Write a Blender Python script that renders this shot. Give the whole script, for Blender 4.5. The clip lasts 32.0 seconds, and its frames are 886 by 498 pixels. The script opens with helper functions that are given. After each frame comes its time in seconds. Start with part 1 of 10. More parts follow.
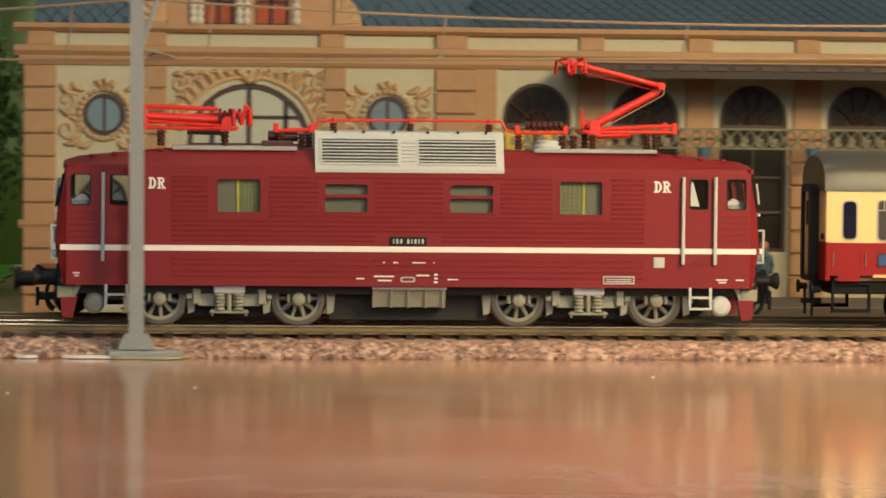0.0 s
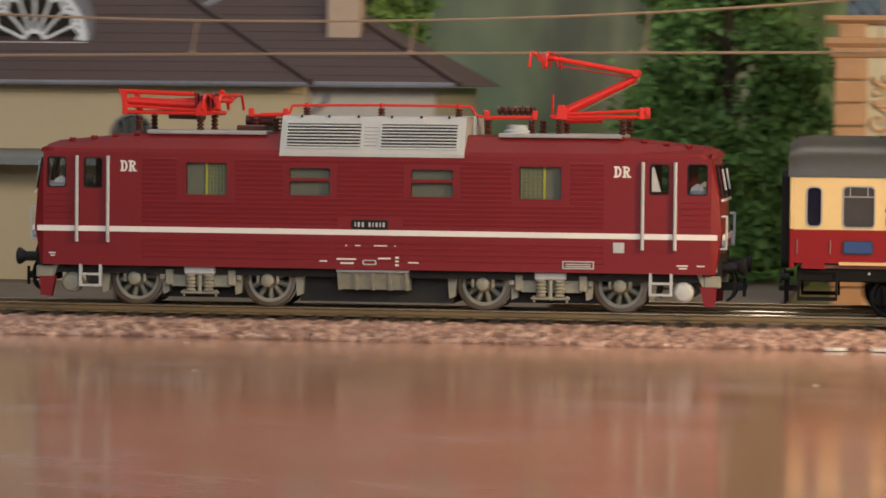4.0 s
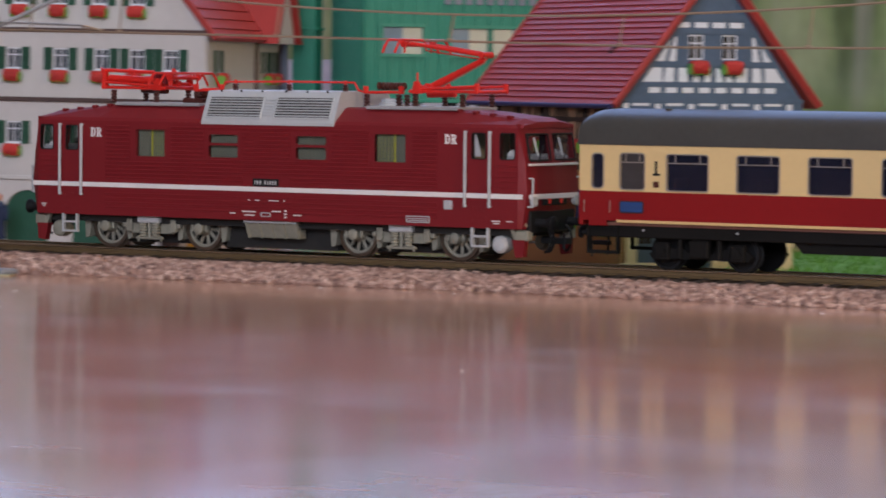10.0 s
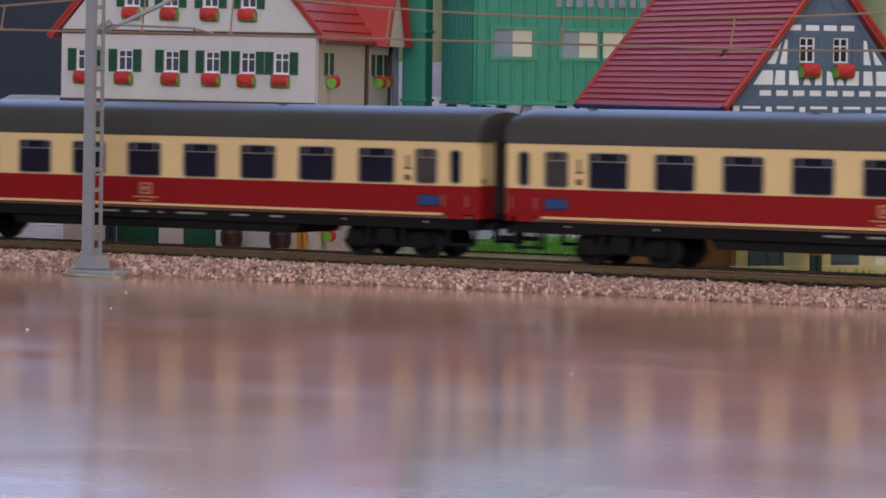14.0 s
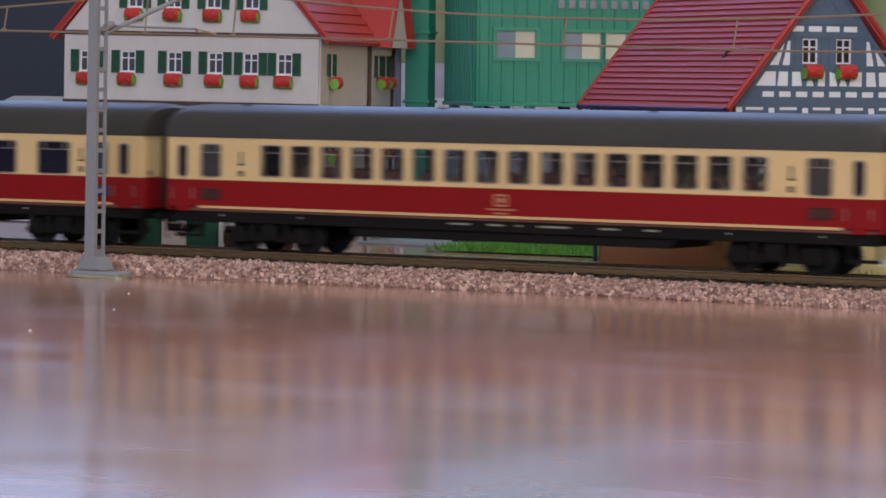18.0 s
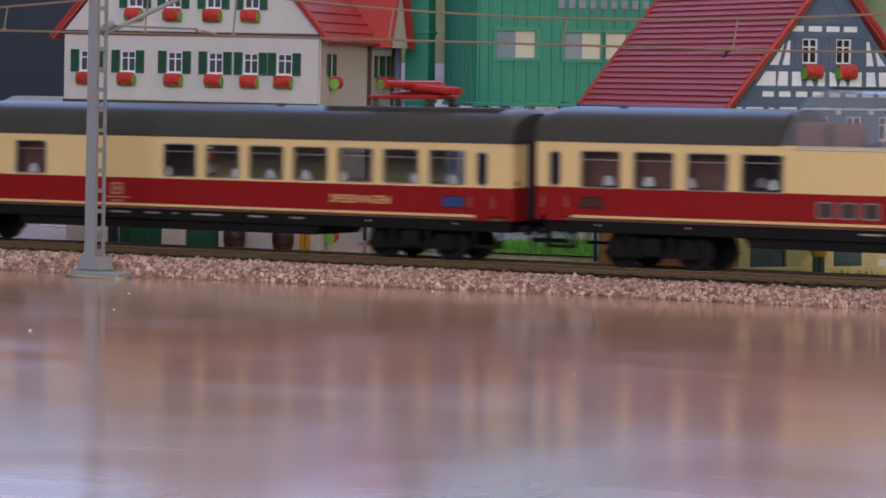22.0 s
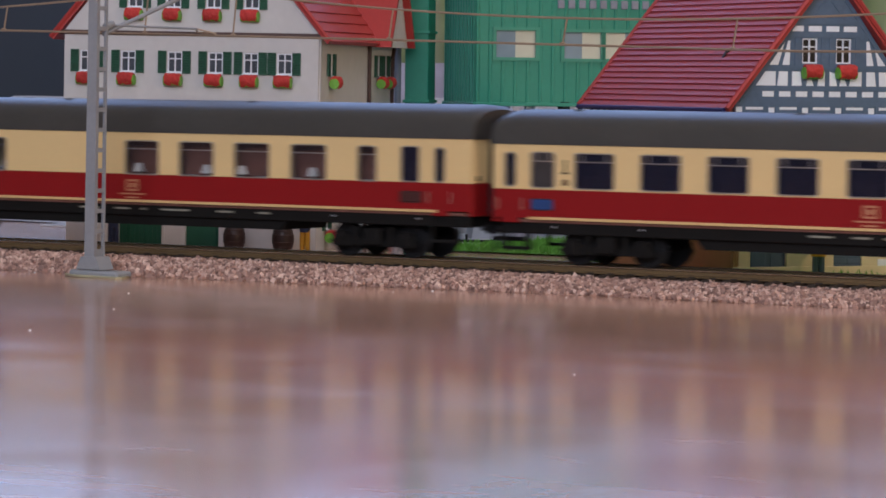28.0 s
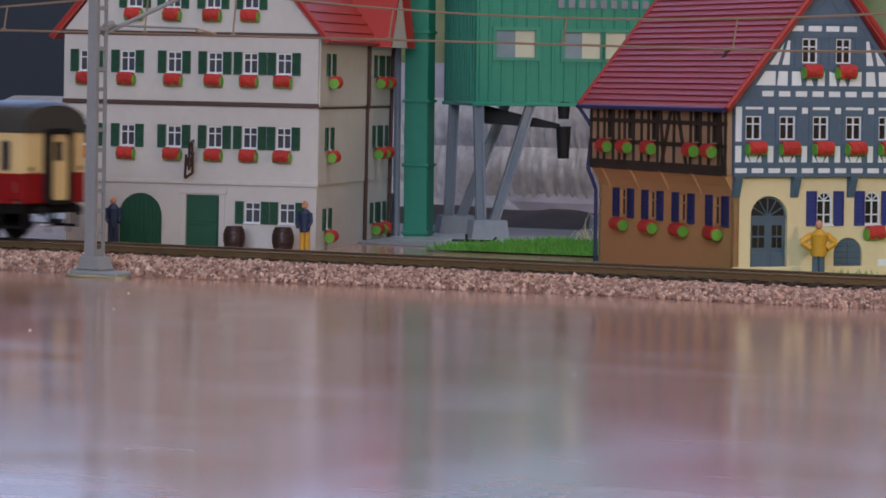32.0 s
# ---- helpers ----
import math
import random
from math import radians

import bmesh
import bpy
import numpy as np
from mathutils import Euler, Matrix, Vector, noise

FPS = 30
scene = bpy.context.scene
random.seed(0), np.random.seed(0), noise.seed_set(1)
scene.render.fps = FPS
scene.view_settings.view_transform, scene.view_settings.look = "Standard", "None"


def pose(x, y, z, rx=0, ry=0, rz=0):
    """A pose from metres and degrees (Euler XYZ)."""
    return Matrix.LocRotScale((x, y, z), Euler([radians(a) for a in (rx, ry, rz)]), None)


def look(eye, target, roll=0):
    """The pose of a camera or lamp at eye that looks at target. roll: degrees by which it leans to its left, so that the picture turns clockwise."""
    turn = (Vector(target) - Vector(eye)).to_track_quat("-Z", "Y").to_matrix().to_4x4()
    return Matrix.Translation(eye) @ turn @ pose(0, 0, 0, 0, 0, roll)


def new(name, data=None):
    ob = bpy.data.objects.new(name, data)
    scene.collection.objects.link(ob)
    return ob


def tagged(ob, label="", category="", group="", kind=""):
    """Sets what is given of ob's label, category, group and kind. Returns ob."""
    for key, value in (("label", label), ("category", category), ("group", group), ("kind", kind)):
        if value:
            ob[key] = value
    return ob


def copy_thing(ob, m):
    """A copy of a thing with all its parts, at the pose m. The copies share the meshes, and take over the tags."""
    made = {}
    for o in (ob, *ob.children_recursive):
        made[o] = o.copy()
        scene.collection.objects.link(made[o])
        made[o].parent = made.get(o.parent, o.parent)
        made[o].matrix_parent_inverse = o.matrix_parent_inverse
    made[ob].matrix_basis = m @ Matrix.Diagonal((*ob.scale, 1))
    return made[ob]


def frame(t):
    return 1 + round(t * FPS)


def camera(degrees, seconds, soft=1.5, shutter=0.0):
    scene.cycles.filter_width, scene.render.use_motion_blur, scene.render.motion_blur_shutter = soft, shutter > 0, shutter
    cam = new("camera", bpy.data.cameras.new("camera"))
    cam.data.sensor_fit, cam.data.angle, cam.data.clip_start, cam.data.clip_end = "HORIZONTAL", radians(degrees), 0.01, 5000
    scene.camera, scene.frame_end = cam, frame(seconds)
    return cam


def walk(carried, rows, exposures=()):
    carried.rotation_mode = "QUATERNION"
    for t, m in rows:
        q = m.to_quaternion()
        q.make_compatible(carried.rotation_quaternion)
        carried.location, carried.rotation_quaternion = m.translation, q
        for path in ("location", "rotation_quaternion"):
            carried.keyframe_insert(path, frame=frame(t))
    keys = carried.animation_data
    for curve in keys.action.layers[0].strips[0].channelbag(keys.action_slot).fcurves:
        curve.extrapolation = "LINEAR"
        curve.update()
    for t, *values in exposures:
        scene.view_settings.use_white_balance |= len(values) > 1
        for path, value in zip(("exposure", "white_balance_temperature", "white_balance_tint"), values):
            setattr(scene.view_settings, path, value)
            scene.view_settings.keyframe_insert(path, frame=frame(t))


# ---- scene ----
cam = camera(14.246, 32.0, soft=1.7, shutter=0.9)
MM = 0.001
EYE = (0.0, -0.951, 0.0649)


def aim(yaw, pitch, roll):
    """A tripod head at EYE: yaw to the left, pitch up, roll, in degrees."""
    y, p = radians(yaw), radians(pitch)
    way = Vector((-math.sin(y) * math.cos(p), math.cos(y) * math.cos(p), math.sin(p)))
    return look(EYE, Vector(EYE) + way, roll)


PAN = (
    (0.0, -4.505, -2.205, 0.565), (0.5, -3.259, -2.236, 0.562), (1.0, -1.553, -2.271, 0.56), (1.5, 0.057, -2.3, 0.557),
    (2.0, 1.722, -2.315, 0.555), (2.5, 3.239, -2.341, 0.552), (3.0, 5.043, -2.383, 0.55), (3.5, 6.766, -2.42, 0.547),
    (5.5, 14.432, -2.508, 0.537), (6.0, 16.458, -2.542, 0.535), (6.5, 18.242, -2.574, 0.54), (7.0, 20.297, -2.603, 0.545),
    (7.5, 22.254, -2.627, 0.55), (8.0, 24.193, -2.643, 0.555), (8.5, 25.789, -2.703, 0.56), (9.0, 27.529, -2.746, 0.565),
    (9.5, 29.255, -2.77, 0.572), (10.0, 30.647, -2.79, 0.579), (10.5, 31.948, -2.856, 0.586), (11.0, 32.577, -2.849, 0.593),
    (11.5, 32.732, -2.844, 0.599), (12.0, 32.505, -2.797, 0.606), (12.5, 32.368, -2.762, 0.613), (13.0, 32.314, -2.763, 0.62),
    (13.5, 32.368, -2.764, 0.62), (14.0, 32.423, -2.765, 0.62), (14.5, 32.468, -2.756, 0.62), (15.0, 32.469, -2.748, 0.62),
    (32.0, 32.466, -2.753, 0.62),
)
walk(cam, [(t, aim(y, p, r)) for t, y, p, r in PAN],
     exposures=((0.0, -0.40, 6150, -5), (3.0, -0.12, 6250, 2), (6.0, 0.12, 6200, 13), (9.0, 0.26, 5850, 16), (11.0, 0.28, 5760, 17), (29.0, 0.27, 5720, 17), (32.0, 0.11, 5620, 15)))

# daylight outside the room's windows
world = bpy.data.worlds.new("world")
scene.world = world
world.use_nodes = True
sky = world.node_tree.nodes.new("ShaderNodeTexSky")
sky.sky_type, sky.sun_disc = "NISHITA", False
sky.sun_elevation, sky.sun_rotation = radians(18), radians(140)
world.node_tree.links.new(sky.outputs[0], world.node_tree.nodes["Background"].inputs["Color"])
world.node_tree.nodes["Background"].inputs["Strength"].default_value = 0.12


def window_light(name, eye, target, size_x, size_y, watts, colour):
    data = bpy.data.lights.new(name, "AREA")
    data.shape, data.size, data.size_y, data.energy, data.color = "RECTANGLE", size_x, size_y, watts, colour
    ob = new(name, data)
    ob.matrix_basis = look(eye, target)
    return ob


# sky light in the room's window openings, a warm lamp, and an added overhead fill
window_light("window_light_front", (0.45, -2.56, 0.95), (-0.25, 0, 0.6), 1.9, 1.1, 25, (0.96, 0.97, 1.0))
window_light("window_light_back", (-1.65, 1.36, 0.90), (-1.6, 0, 0.5), 1.3, 1.14, 6.6, (0.46, 0.61, 1.0))
window_light("ceiling_lamp_light", (-0.2, 0.1, 1.62), (-0.2, 0.1, 0), 0.5, 0.5, 6.5, (1.0, 0.93, 0.84))
window_light("desk_lamp_light", (0.31, -0.30, 0.235), (0.18, -0.05, 0.02), 0.10, 0.10, 2.8, (1.0, 0.68, 0.36))


# ---- materials ----
def material(name, colour, rough=0.5, metal=0.0, vary=0.12, grain=400.0, bump=0.0, stain=0.0, coat=0.0, spread=0.0, spec=0.5):
    """A painted or moulded surface: base colour with variation at two scales, bump, and a touch of random tone per object."""
    m = bpy.data.materials.new(name)
    m.use_nodes = True
    nt = m.node_tree
    b = nt.nodes["Principled BSDF"]
    b.inputs["Roughness"].default_value, b.inputs["Metallic"].default_value = rough, metal
    b.inputs["Coat Weight"].default_value = coat
    b.inputs["Specular IOR Level"].default_value = spec
    geo = nt.nodes.new("ShaderNodeTexCoord")
    fine = nt.nodes.new("ShaderNodeTexNoise")
    fine.inputs["Scale"].default_value, fine.inputs["Detail"].default_value = grain, 4.0
    wide = nt.nodes.new("ShaderNodeTexNoise")
    wide.inputs["Scale"].default_value, wide.inputs["Detail"].default_value = grain / 14, 3.0
    nt.links.new(geo.outputs["Object"], fine.inputs["Vector"])
    nt.links.new(geo.outputs["Object"], wide.inputs["Vector"])
    add = nt.nodes.new("ShaderNodeMath")
    add.operation = "ADD"
    nt.links.new(fine.outputs["Fac"], add.inputs[0])
    nt.links.new(wide.outputs["Fac"], add.inputs[1])
    rnd = nt.nodes.new("ShaderNodeObjectInfo")
    mix = nt.nodes.new("ShaderNodeMath")
    mix.operation = "MULTIPLY_ADD"
    nt.links.new(rnd.outputs["Random"], mix.inputs[0])
    mix.inputs[1].default_value = spread
    nt.links.new(add.outputs[0], mix.inputs[2])
    ramp = nt.nodes.new("ShaderNodeMapRange")
    ramp.inputs["From Min"].default_value, ramp.inputs["From Max"].default_value = 0.6, 1.4 + spread
    ramp.inputs["To Min"].default_value, ramp.inputs["To Max"].default_value = 1 - vary, 1 + vary
    nt.links.new(mix.outputs[0], ramp.inputs["Value"])
    tone = nt.nodes.new("ShaderNodeMix")
    tone.data_type, tone.blend_type = "RGBA", "MULTIPLY"
    tone.inputs["Factor"].default_value = 1.0
    tone.inputs["A"].default_value = (*colour, 1)
    nt.links.new(ramp.outputs[0], tone.inputs["B"])
    out = tone.outputs["Result"]
    if stain:
        dirt = nt.nodes.new("ShaderNodeTexNoise")
        dirt.inputs["Scale"].default_value, dirt.inputs["Detail"].default_value = grain / 5, 6.0
        nt.links.new(geo.outputs["Object"], dirt.inputs["Vector"])
        cut = nt.nodes.new("ShaderNodeMapRange")
        cut.inputs["From Min"].default_value, cut.inputs["From Max"].default_value = 0.52, 0.72
        cut.inputs["To Max"].default_value = stain
        nt.links.new(dirt.outputs["Fac"], cut.inputs["Value"])
        mud = nt.nodes.new("ShaderNodeMix")
        mud.data_type = "RGBA"
        mud.inputs["B"].default_value = (*[c * 0.45 + 0.02 for c in colour], 1)
        nt.links.new(cut.outputs[0], mud.inputs["Factor"])
        nt.links.new(out, mud.inputs["A"])
        out = mud.outputs["Result"]
    nt.links.new(out, b.inputs["Base Color"])
    if bump:
        bp = nt.nodes.new("ShaderNodeBump")
        bp.inputs["Strength"].default_value, bp.inputs["Distance"].default_value = min(bump, 1.0), 0.0004
        nt.links.new(fine.outputs["Fac"], bp.inputs["Height"])
        nt.links.new(bp.outputs["Normal"], b.inputs["Normal"])
    return m


def glass(name, colour, rough=0.03, alpha=None):
    m = bpy.data.materials.new(name)
    m.use_nodes = True
    b = m.node_tree.nodes["Principled BSDF"]
    b.inputs["Base Color"].default_value = (*colour, 1)
    b.inputs["Roughness"].default_value = rough
    b.inputs["IOR"].default_value = 1.45
    if alpha is None:
        b.inputs["Transmission Weight"].default_value = 1.0
    else:
        b.inputs["Alpha"].default_value = alpha
    return m


def glow(name, colour, strength):
    m = bpy.data.materials.new(name)
    m.use_nodes = True
    b = m.node_tree.nodes["Principled BSDF"]
    b.inputs["Base Color"].default_value = (*colour, 1)
    b.inputs["Emission Color"].default_value = (*colour, 1)
    b.inputs["Emission Strength"].default_value = strength
    return m


M_RED = material("loco_red_paint", (0.195, 0.0105, 0.015), 0.5, vary=0.05, grain=700, spec=0.35)
M_REDDARK = material("loco_roof_red", (0.195, 0.013, 0.017), 0.55, vary=0.07, grain=700, spec=0.3)
M_BRIGHTRED = material("pantograph_red", (0.72, 0.022, 0.012), 0.42, vary=0.06, grain=900)
M_WHITE = material("white_lining", (0.82, 0.80, 0.78), 0.45, vary=0.04)
M_LGREY = material("light_grey_plastic", (0.50, 0.52, 0.53), 0.5, vary=0.06, grain=900)
M_FRAME = material("bogie_grey_paint", (0.29, 0.285, 0.225), 0.55, vary=0.12, grain=900, stain=0.35)
M_STEELWHEEL = material("wheel_grey", (0.30, 0.29, 0.235), 0.5, vary=0.15, grain=900, stain=0.3)
M_TYRE = material("wheel_tyre_steel", (0.16, 0.13, 0.10), 0.35, metal=0.8, vary=0.2, grain=900)
M_BLACK = material("black_plastic", (0.009, 0.009, 0.010), 0.6, vary=0.25, grain=900, spec=0.3)
M_DARK = material("dark_interior", (0.02, 0.019, 0.018), 0.8, vary=0.3, grain=500)
M_INSUL = material("brown_insulator", (0.07, 0.018, 0.012), 0.3, vary=0.15)
M_GRILLE = material("green_grey_grille", (0.18, 0.19, 0.145), 0.6, vary=0.1)
M_YGRILLE = material("yellow_bar", (0.55, 0.55, 0.05), 0.5)
M_CREAM = material("coach_cream", (0.76, 0.57, 0.27), 0.38, vary=0.03, grain=600)
M_CRED = material("coach_red", (0.25, 0.009, 0.010), 0.45, vary=0.04, grain=600, spec=0.25)
M_CROOF = material("coach_roof_grey", (0.055, 0.053, 0.048), 0.42, vary=0.12, grain=500)
M_UNDER = material("coach_underframe_black", (0.008, 0.0075, 0.007), 0.75, vary=0.25, grain=900, spec=0.2)
M_SILVER = material("window_frame_silver", (0.42, 0.38, 0.34), 0.35, metal=0.6, vary=0.06)
M_GOLD = material("gold_line", (0.72, 0.50, 0.22), 0.45, vary=0.05)
M_BLUE = material("blue_plate", (0.02, 0.06, 0.20), 0.5, vary=0.05)
M_SEAT = material("brown_interior", (0.20, 0.085, 0.06), 0.7, vary=0.3, grain=200)
M_CGLASS = glass("tinted_window_glass", (0.012, 0.014, 0.03), 0.05, 0.72)
M_CLEAR = glass("clear_window_glass", (0.03, 0.035, 0.045), 0.04, 0.2)
M_LOCOGLASS = glass("greenish_loco_glass", (0.03, 0.035, 0.025), 0.04, 0.16)
M_FROST = material("frosted_pane", (0.055, 0.05, 0.05), 0.3, vary=0.3, grain=200, spec=0.3)
M_DOME = glass("clear_dome_plastic", (0.30, 0.32, 0.38), 0.05, 0.34)
M_SMOKE = glass("smoky_dome_plastic", (0.20, 0.205, 0.23), 0.22, 0.75)
M_WALKWAY = material("grey_walkway", (0.36, 0.36, 0.37), 0.5, vary=0.2, grain=300)
M_PINKTAN = material("pinkish_tan_stone", (0.52, 0.40, 0.31), 0.7, vary=0.08)
M_FAINTGOLD = material("worn_gold_print", (0.50, 0.23, 0.12), 0.5, vary=0.1)
M_DARKPLATE = material("dark_plate", (0.06, 0.018, 0.016), 0.5, vary=0.1)
M_PANRED = material("dull_pantograph_red", (0.42, 0.02, 0.018), 0.45, vary=0.15, grain=600)
M_MAST = material("mast_grey", (0.28, 0.295, 0.315), 0.55, vary=0.08, grain=700)
M_WIRE = material("wire_bronze", (0.36, 0.27, 0.19), 0.4, metal=0.3, vary=0.1)
M_RAIL = material("brown_rail", (0.23, 0.16, 0.08), 0.4, metal=0.5, vary=0.2, grain=700)
M_RAILTOP = material("shiny_rail_head", (0.55, 0.45, 0.32), 0.22, metal=0.9, vary=0.1)
M_SLEEPER = material("dark_sleeper", (0.035, 0.025, 0.018), 0.7, vary=0.25)
M_GLUE = material("yellowish_glue", (0.40, 0.38, 0.24), 0.4, vary=0.2)
M_PAPER = material("white_paper", (0.8, 0.8, 0.78), 0.6, vary=0.05)
M_STONEWALL = material("cream_plaster", (0.67, 0.62, 0.53), 0.7, vary=0.06, grain=500, bump=0.2)
M_WHITEWALL = material("white_plaster", (0.61, 0.60, 0.59), 0.75, vary=0.05, grain=300, bump=0.15, stain=0.08)
M_SAND = material("sandstone", (0.47, 0.275, 0.14), 0.65, vary=0.12, grain=400, bump=0.25, stain=0.12, spread=0.3)
M_SANDLIGHT = material("pale_stucco", (0.56, 0.51, 0.36), 0.7, vary=0.08, grain=400, bump=0.2)
M_ORNAMENT = material("stucco_ornament", (0.60, 0.40, 0.22), 0.55, vary=0.1, grain=500)
M_SLATE = material("blue_slate", (0.060, 0.095, 0.135), 0.42, vary=0.3, grain=400, spread=0.6)
M_BRNFRAME = material("dark_brown_frame", (0.06, 0.025, 0.015), 0.5, vary=0.2)
M_PALEGLASS = material("pale_window_film", (0.55, 0.56, 0.45), 0.3, vary=0.12, grain=60)
M_GIRDER = material("grey_green_girder", (0.17, 0.165, 0.11), 0.5, vary=0.2)
M_DIMPANE = material("dull_cream_pane", (0.30, 0.23, 0.14), 0.4, vary=0.3)
M_DARKGLASS = material("dark_window_film", (0.03, 0.025, 0.02), 0.15, vary=0.3, grain=80)
M_CURTAIN = material("orange_curtain", (0.40, 0.065, 0.015), 0.6, vary=0.4, grain=300)
M_YWINDOW = material("yellow_window_film", (0.70, 0.50, 0.04), 0.4, vary=0.1)
M_HOUSEPANE = material("dim_house_pane", (0.075, 0.085, 0.10), 0.15, vary=0.4, grain=150)
M_BLUEGLASS = material("blue_grey_window_film", (0.22, 0.30, 0.36), 0.15, vary=0.2, grain=100)
M_PLUMROOF = material("plum_brown_roof", (0.075, 0.047, 0.047), 0.6, vary=0.12, grain=300, spread=0.4)
M_LEAD = material("lead_flashing", (0.22, 0.23, 0.28), 0.5, vary=0.25)
M_YELLOWWALL = material("yellow_plaster", (0.55, 0.46, 0.30), 0.75, vary=0.05, grain=300, bump=0.15)
M_GREYWALL = material("pale_grey_plaster", (0.52, 0.50, 0.46), 0.75, vary=0.06, grain=300)
M_GREYROOF = material("grey_flat_roof", (0.20, 0.22, 0.23), 0.6, vary=0.1)
M_BRICKRED = material("dark_red_brick", (0.13, 0.05, 0.03), 0.7, vary=0.25, grain=500)
M_ROOFRED = material("red_roof_tile", (0.38, 0.036, 0.030), 0.5, vary=0.12, grain=500, spread=0.5)
M_TIMBER = material("blue_grey_timber", (0.085, 0.135, 0.21), 0.6, vary=0.15, grain=600)
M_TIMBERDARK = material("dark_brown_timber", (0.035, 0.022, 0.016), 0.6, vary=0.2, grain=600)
M_INFILL = material("white_infill", (0.80, 0.84, 0.90), 0.7, vary=0.05)
# timbered house's eave side: its shade is put into these two colours
M_INFILLSHADE = material("shaded_tan_infill", (0.42, 0.26, 0.15), 0.7, vary=0.1)
M_OCHRESHADE = material("shaded_ochre_plaster", (0.50, 0.26, 0.105), 0.7, vary=0.06, grain=300, bump=0.15)
M_LEMON = material("pale_yellow_plaster", (0.78, 0.66, 0.41), 0.7, vary=0.05, grain=300)
M_BLUESHUT = material("blue_shutter", (0.025, 0.04, 0.22), 0.55, vary=0.1)
M_BLUEDOOR = material("blue_grey_door", (0.075, 0.12, 0.18), 0.55, vary=0.12)
M_GREENSHUT = material("dark_green_shutter", (0.012, 0.075, 0.038), 0.5, vary=0.3)
M_GREENDOOR = material("dark_green_door", (0.008, 0.085, 0.045), 0.5, vary=0.12)
M_NAVY = material("navy_paint", (0.015, 0.02, 0.11), 0.5, vary=0.12)
M_GRID = material("yellow_green_grid", (0.30, 0.33, 0.12), 0.6, vary=0.1)
M_FLOWER = material("red_blossoms", (0.46, 0.032, 0.024), 0.7, vary=0.35, grain=900, spread=0.2)
M_FLOWERGREEN = material("bright_green_box", (0.15, 0.38, 0.035), 0.6, vary=0.2, grain=900)
M_SILOGREEN = material("green_corrugated", (0.028, 0.25, 0.165), 0.5, vary=0.1, grain=300)
M_SILOFRAME = material("pale_green_frame", (0.05, 0.27, 0.18), 0.5, vary=0.08)
M_STEEL = material("steel_grey_leg", (0.22, 0.25, 0.30), 0.45, metal=0.2, vary=0.12)
M_CONCRETE = material("grey_concrete", (0.27, 0.29, 0.32), 0.75, vary=0.15, grain=300)
M_BARREL = material("dark_barrel_wood", (0.035, 0.018, 0.015), 0.4, vary=0.3, grain=500)
M_IRON = material("wrought_iron", (0.045, 0.022, 0.018), 0.5, vary=0.2)
M_PIPE = material("brown_downpipe", (0.07, 0.035, 0.028), 0.45, vary=0.15)
M_GRASS = material("grass_fibre", (0.10, 0.27, 0.025), 0.8, vary=0.45, grain=600, spread=0.3)
M_LEAF = material("dark_foliage", (0.15, 0.27, 0.065), 0.7, vary=0.5, grain=300)
M_BLADE = material("green_fibre", (0.13, 0.34, 0.04), 0.8, vary=0.5, grain=120)
M_LEAFB = material("mid_foliage", (0.20, 0.29, 0.06), 0.7, vary=0.5, grain=300)
M_BARK = material("brown_bark", (0.08, 0.05, 0.03), 0.8, vary=0.3, grain=500)
M_ROCK = material("grey_lilac_rock", (0.60, 0.57, 0.67), 0.7, vary=0.35, grain=60, bump=0.8)
M_FALLS = material("white_cascade", (0.85, 0.85, 0.92), 0.15, vary=0.3, grain=220, bump=1.0)
M_ICE = material("pale_blue_ground", (0.70, 0.72, 0.78), 0.14, vary=0.2, grain=120)
M_DIRT = material("dark_mound", (0.05, 0.035, 0.032), 0.8, vary=0.3, grain=80, bump=0.8)
M_RUST = material("rusty_orange", (0.36, 0.12, 0.03), 0.6, vary=0.3, grain=300)
M_ROOMWALL = material("room_wall_paint", (0.62, 0.58, 0.52), 0.85, vary=0.04, grain=8)
M_ROOMFLOOR = material("room_floor_boards", (0.22, 0.13, 0.07), 0.45, vary=0.2, grain=12)
M_BLUEJACKET = material("navy_coat", (0.02, 0.035, 0.09), 0.6, vary=0.2, grain=900)
M_YJACKET = material("yellow_jacket", (0.62, 0.33, 0.02), 0.55, vary=0.15, grain=900)
M_PLATFORM = material("platform_grey", (0.17, 0.14, 0.115), 0.8, vary=0.2, grain=200)


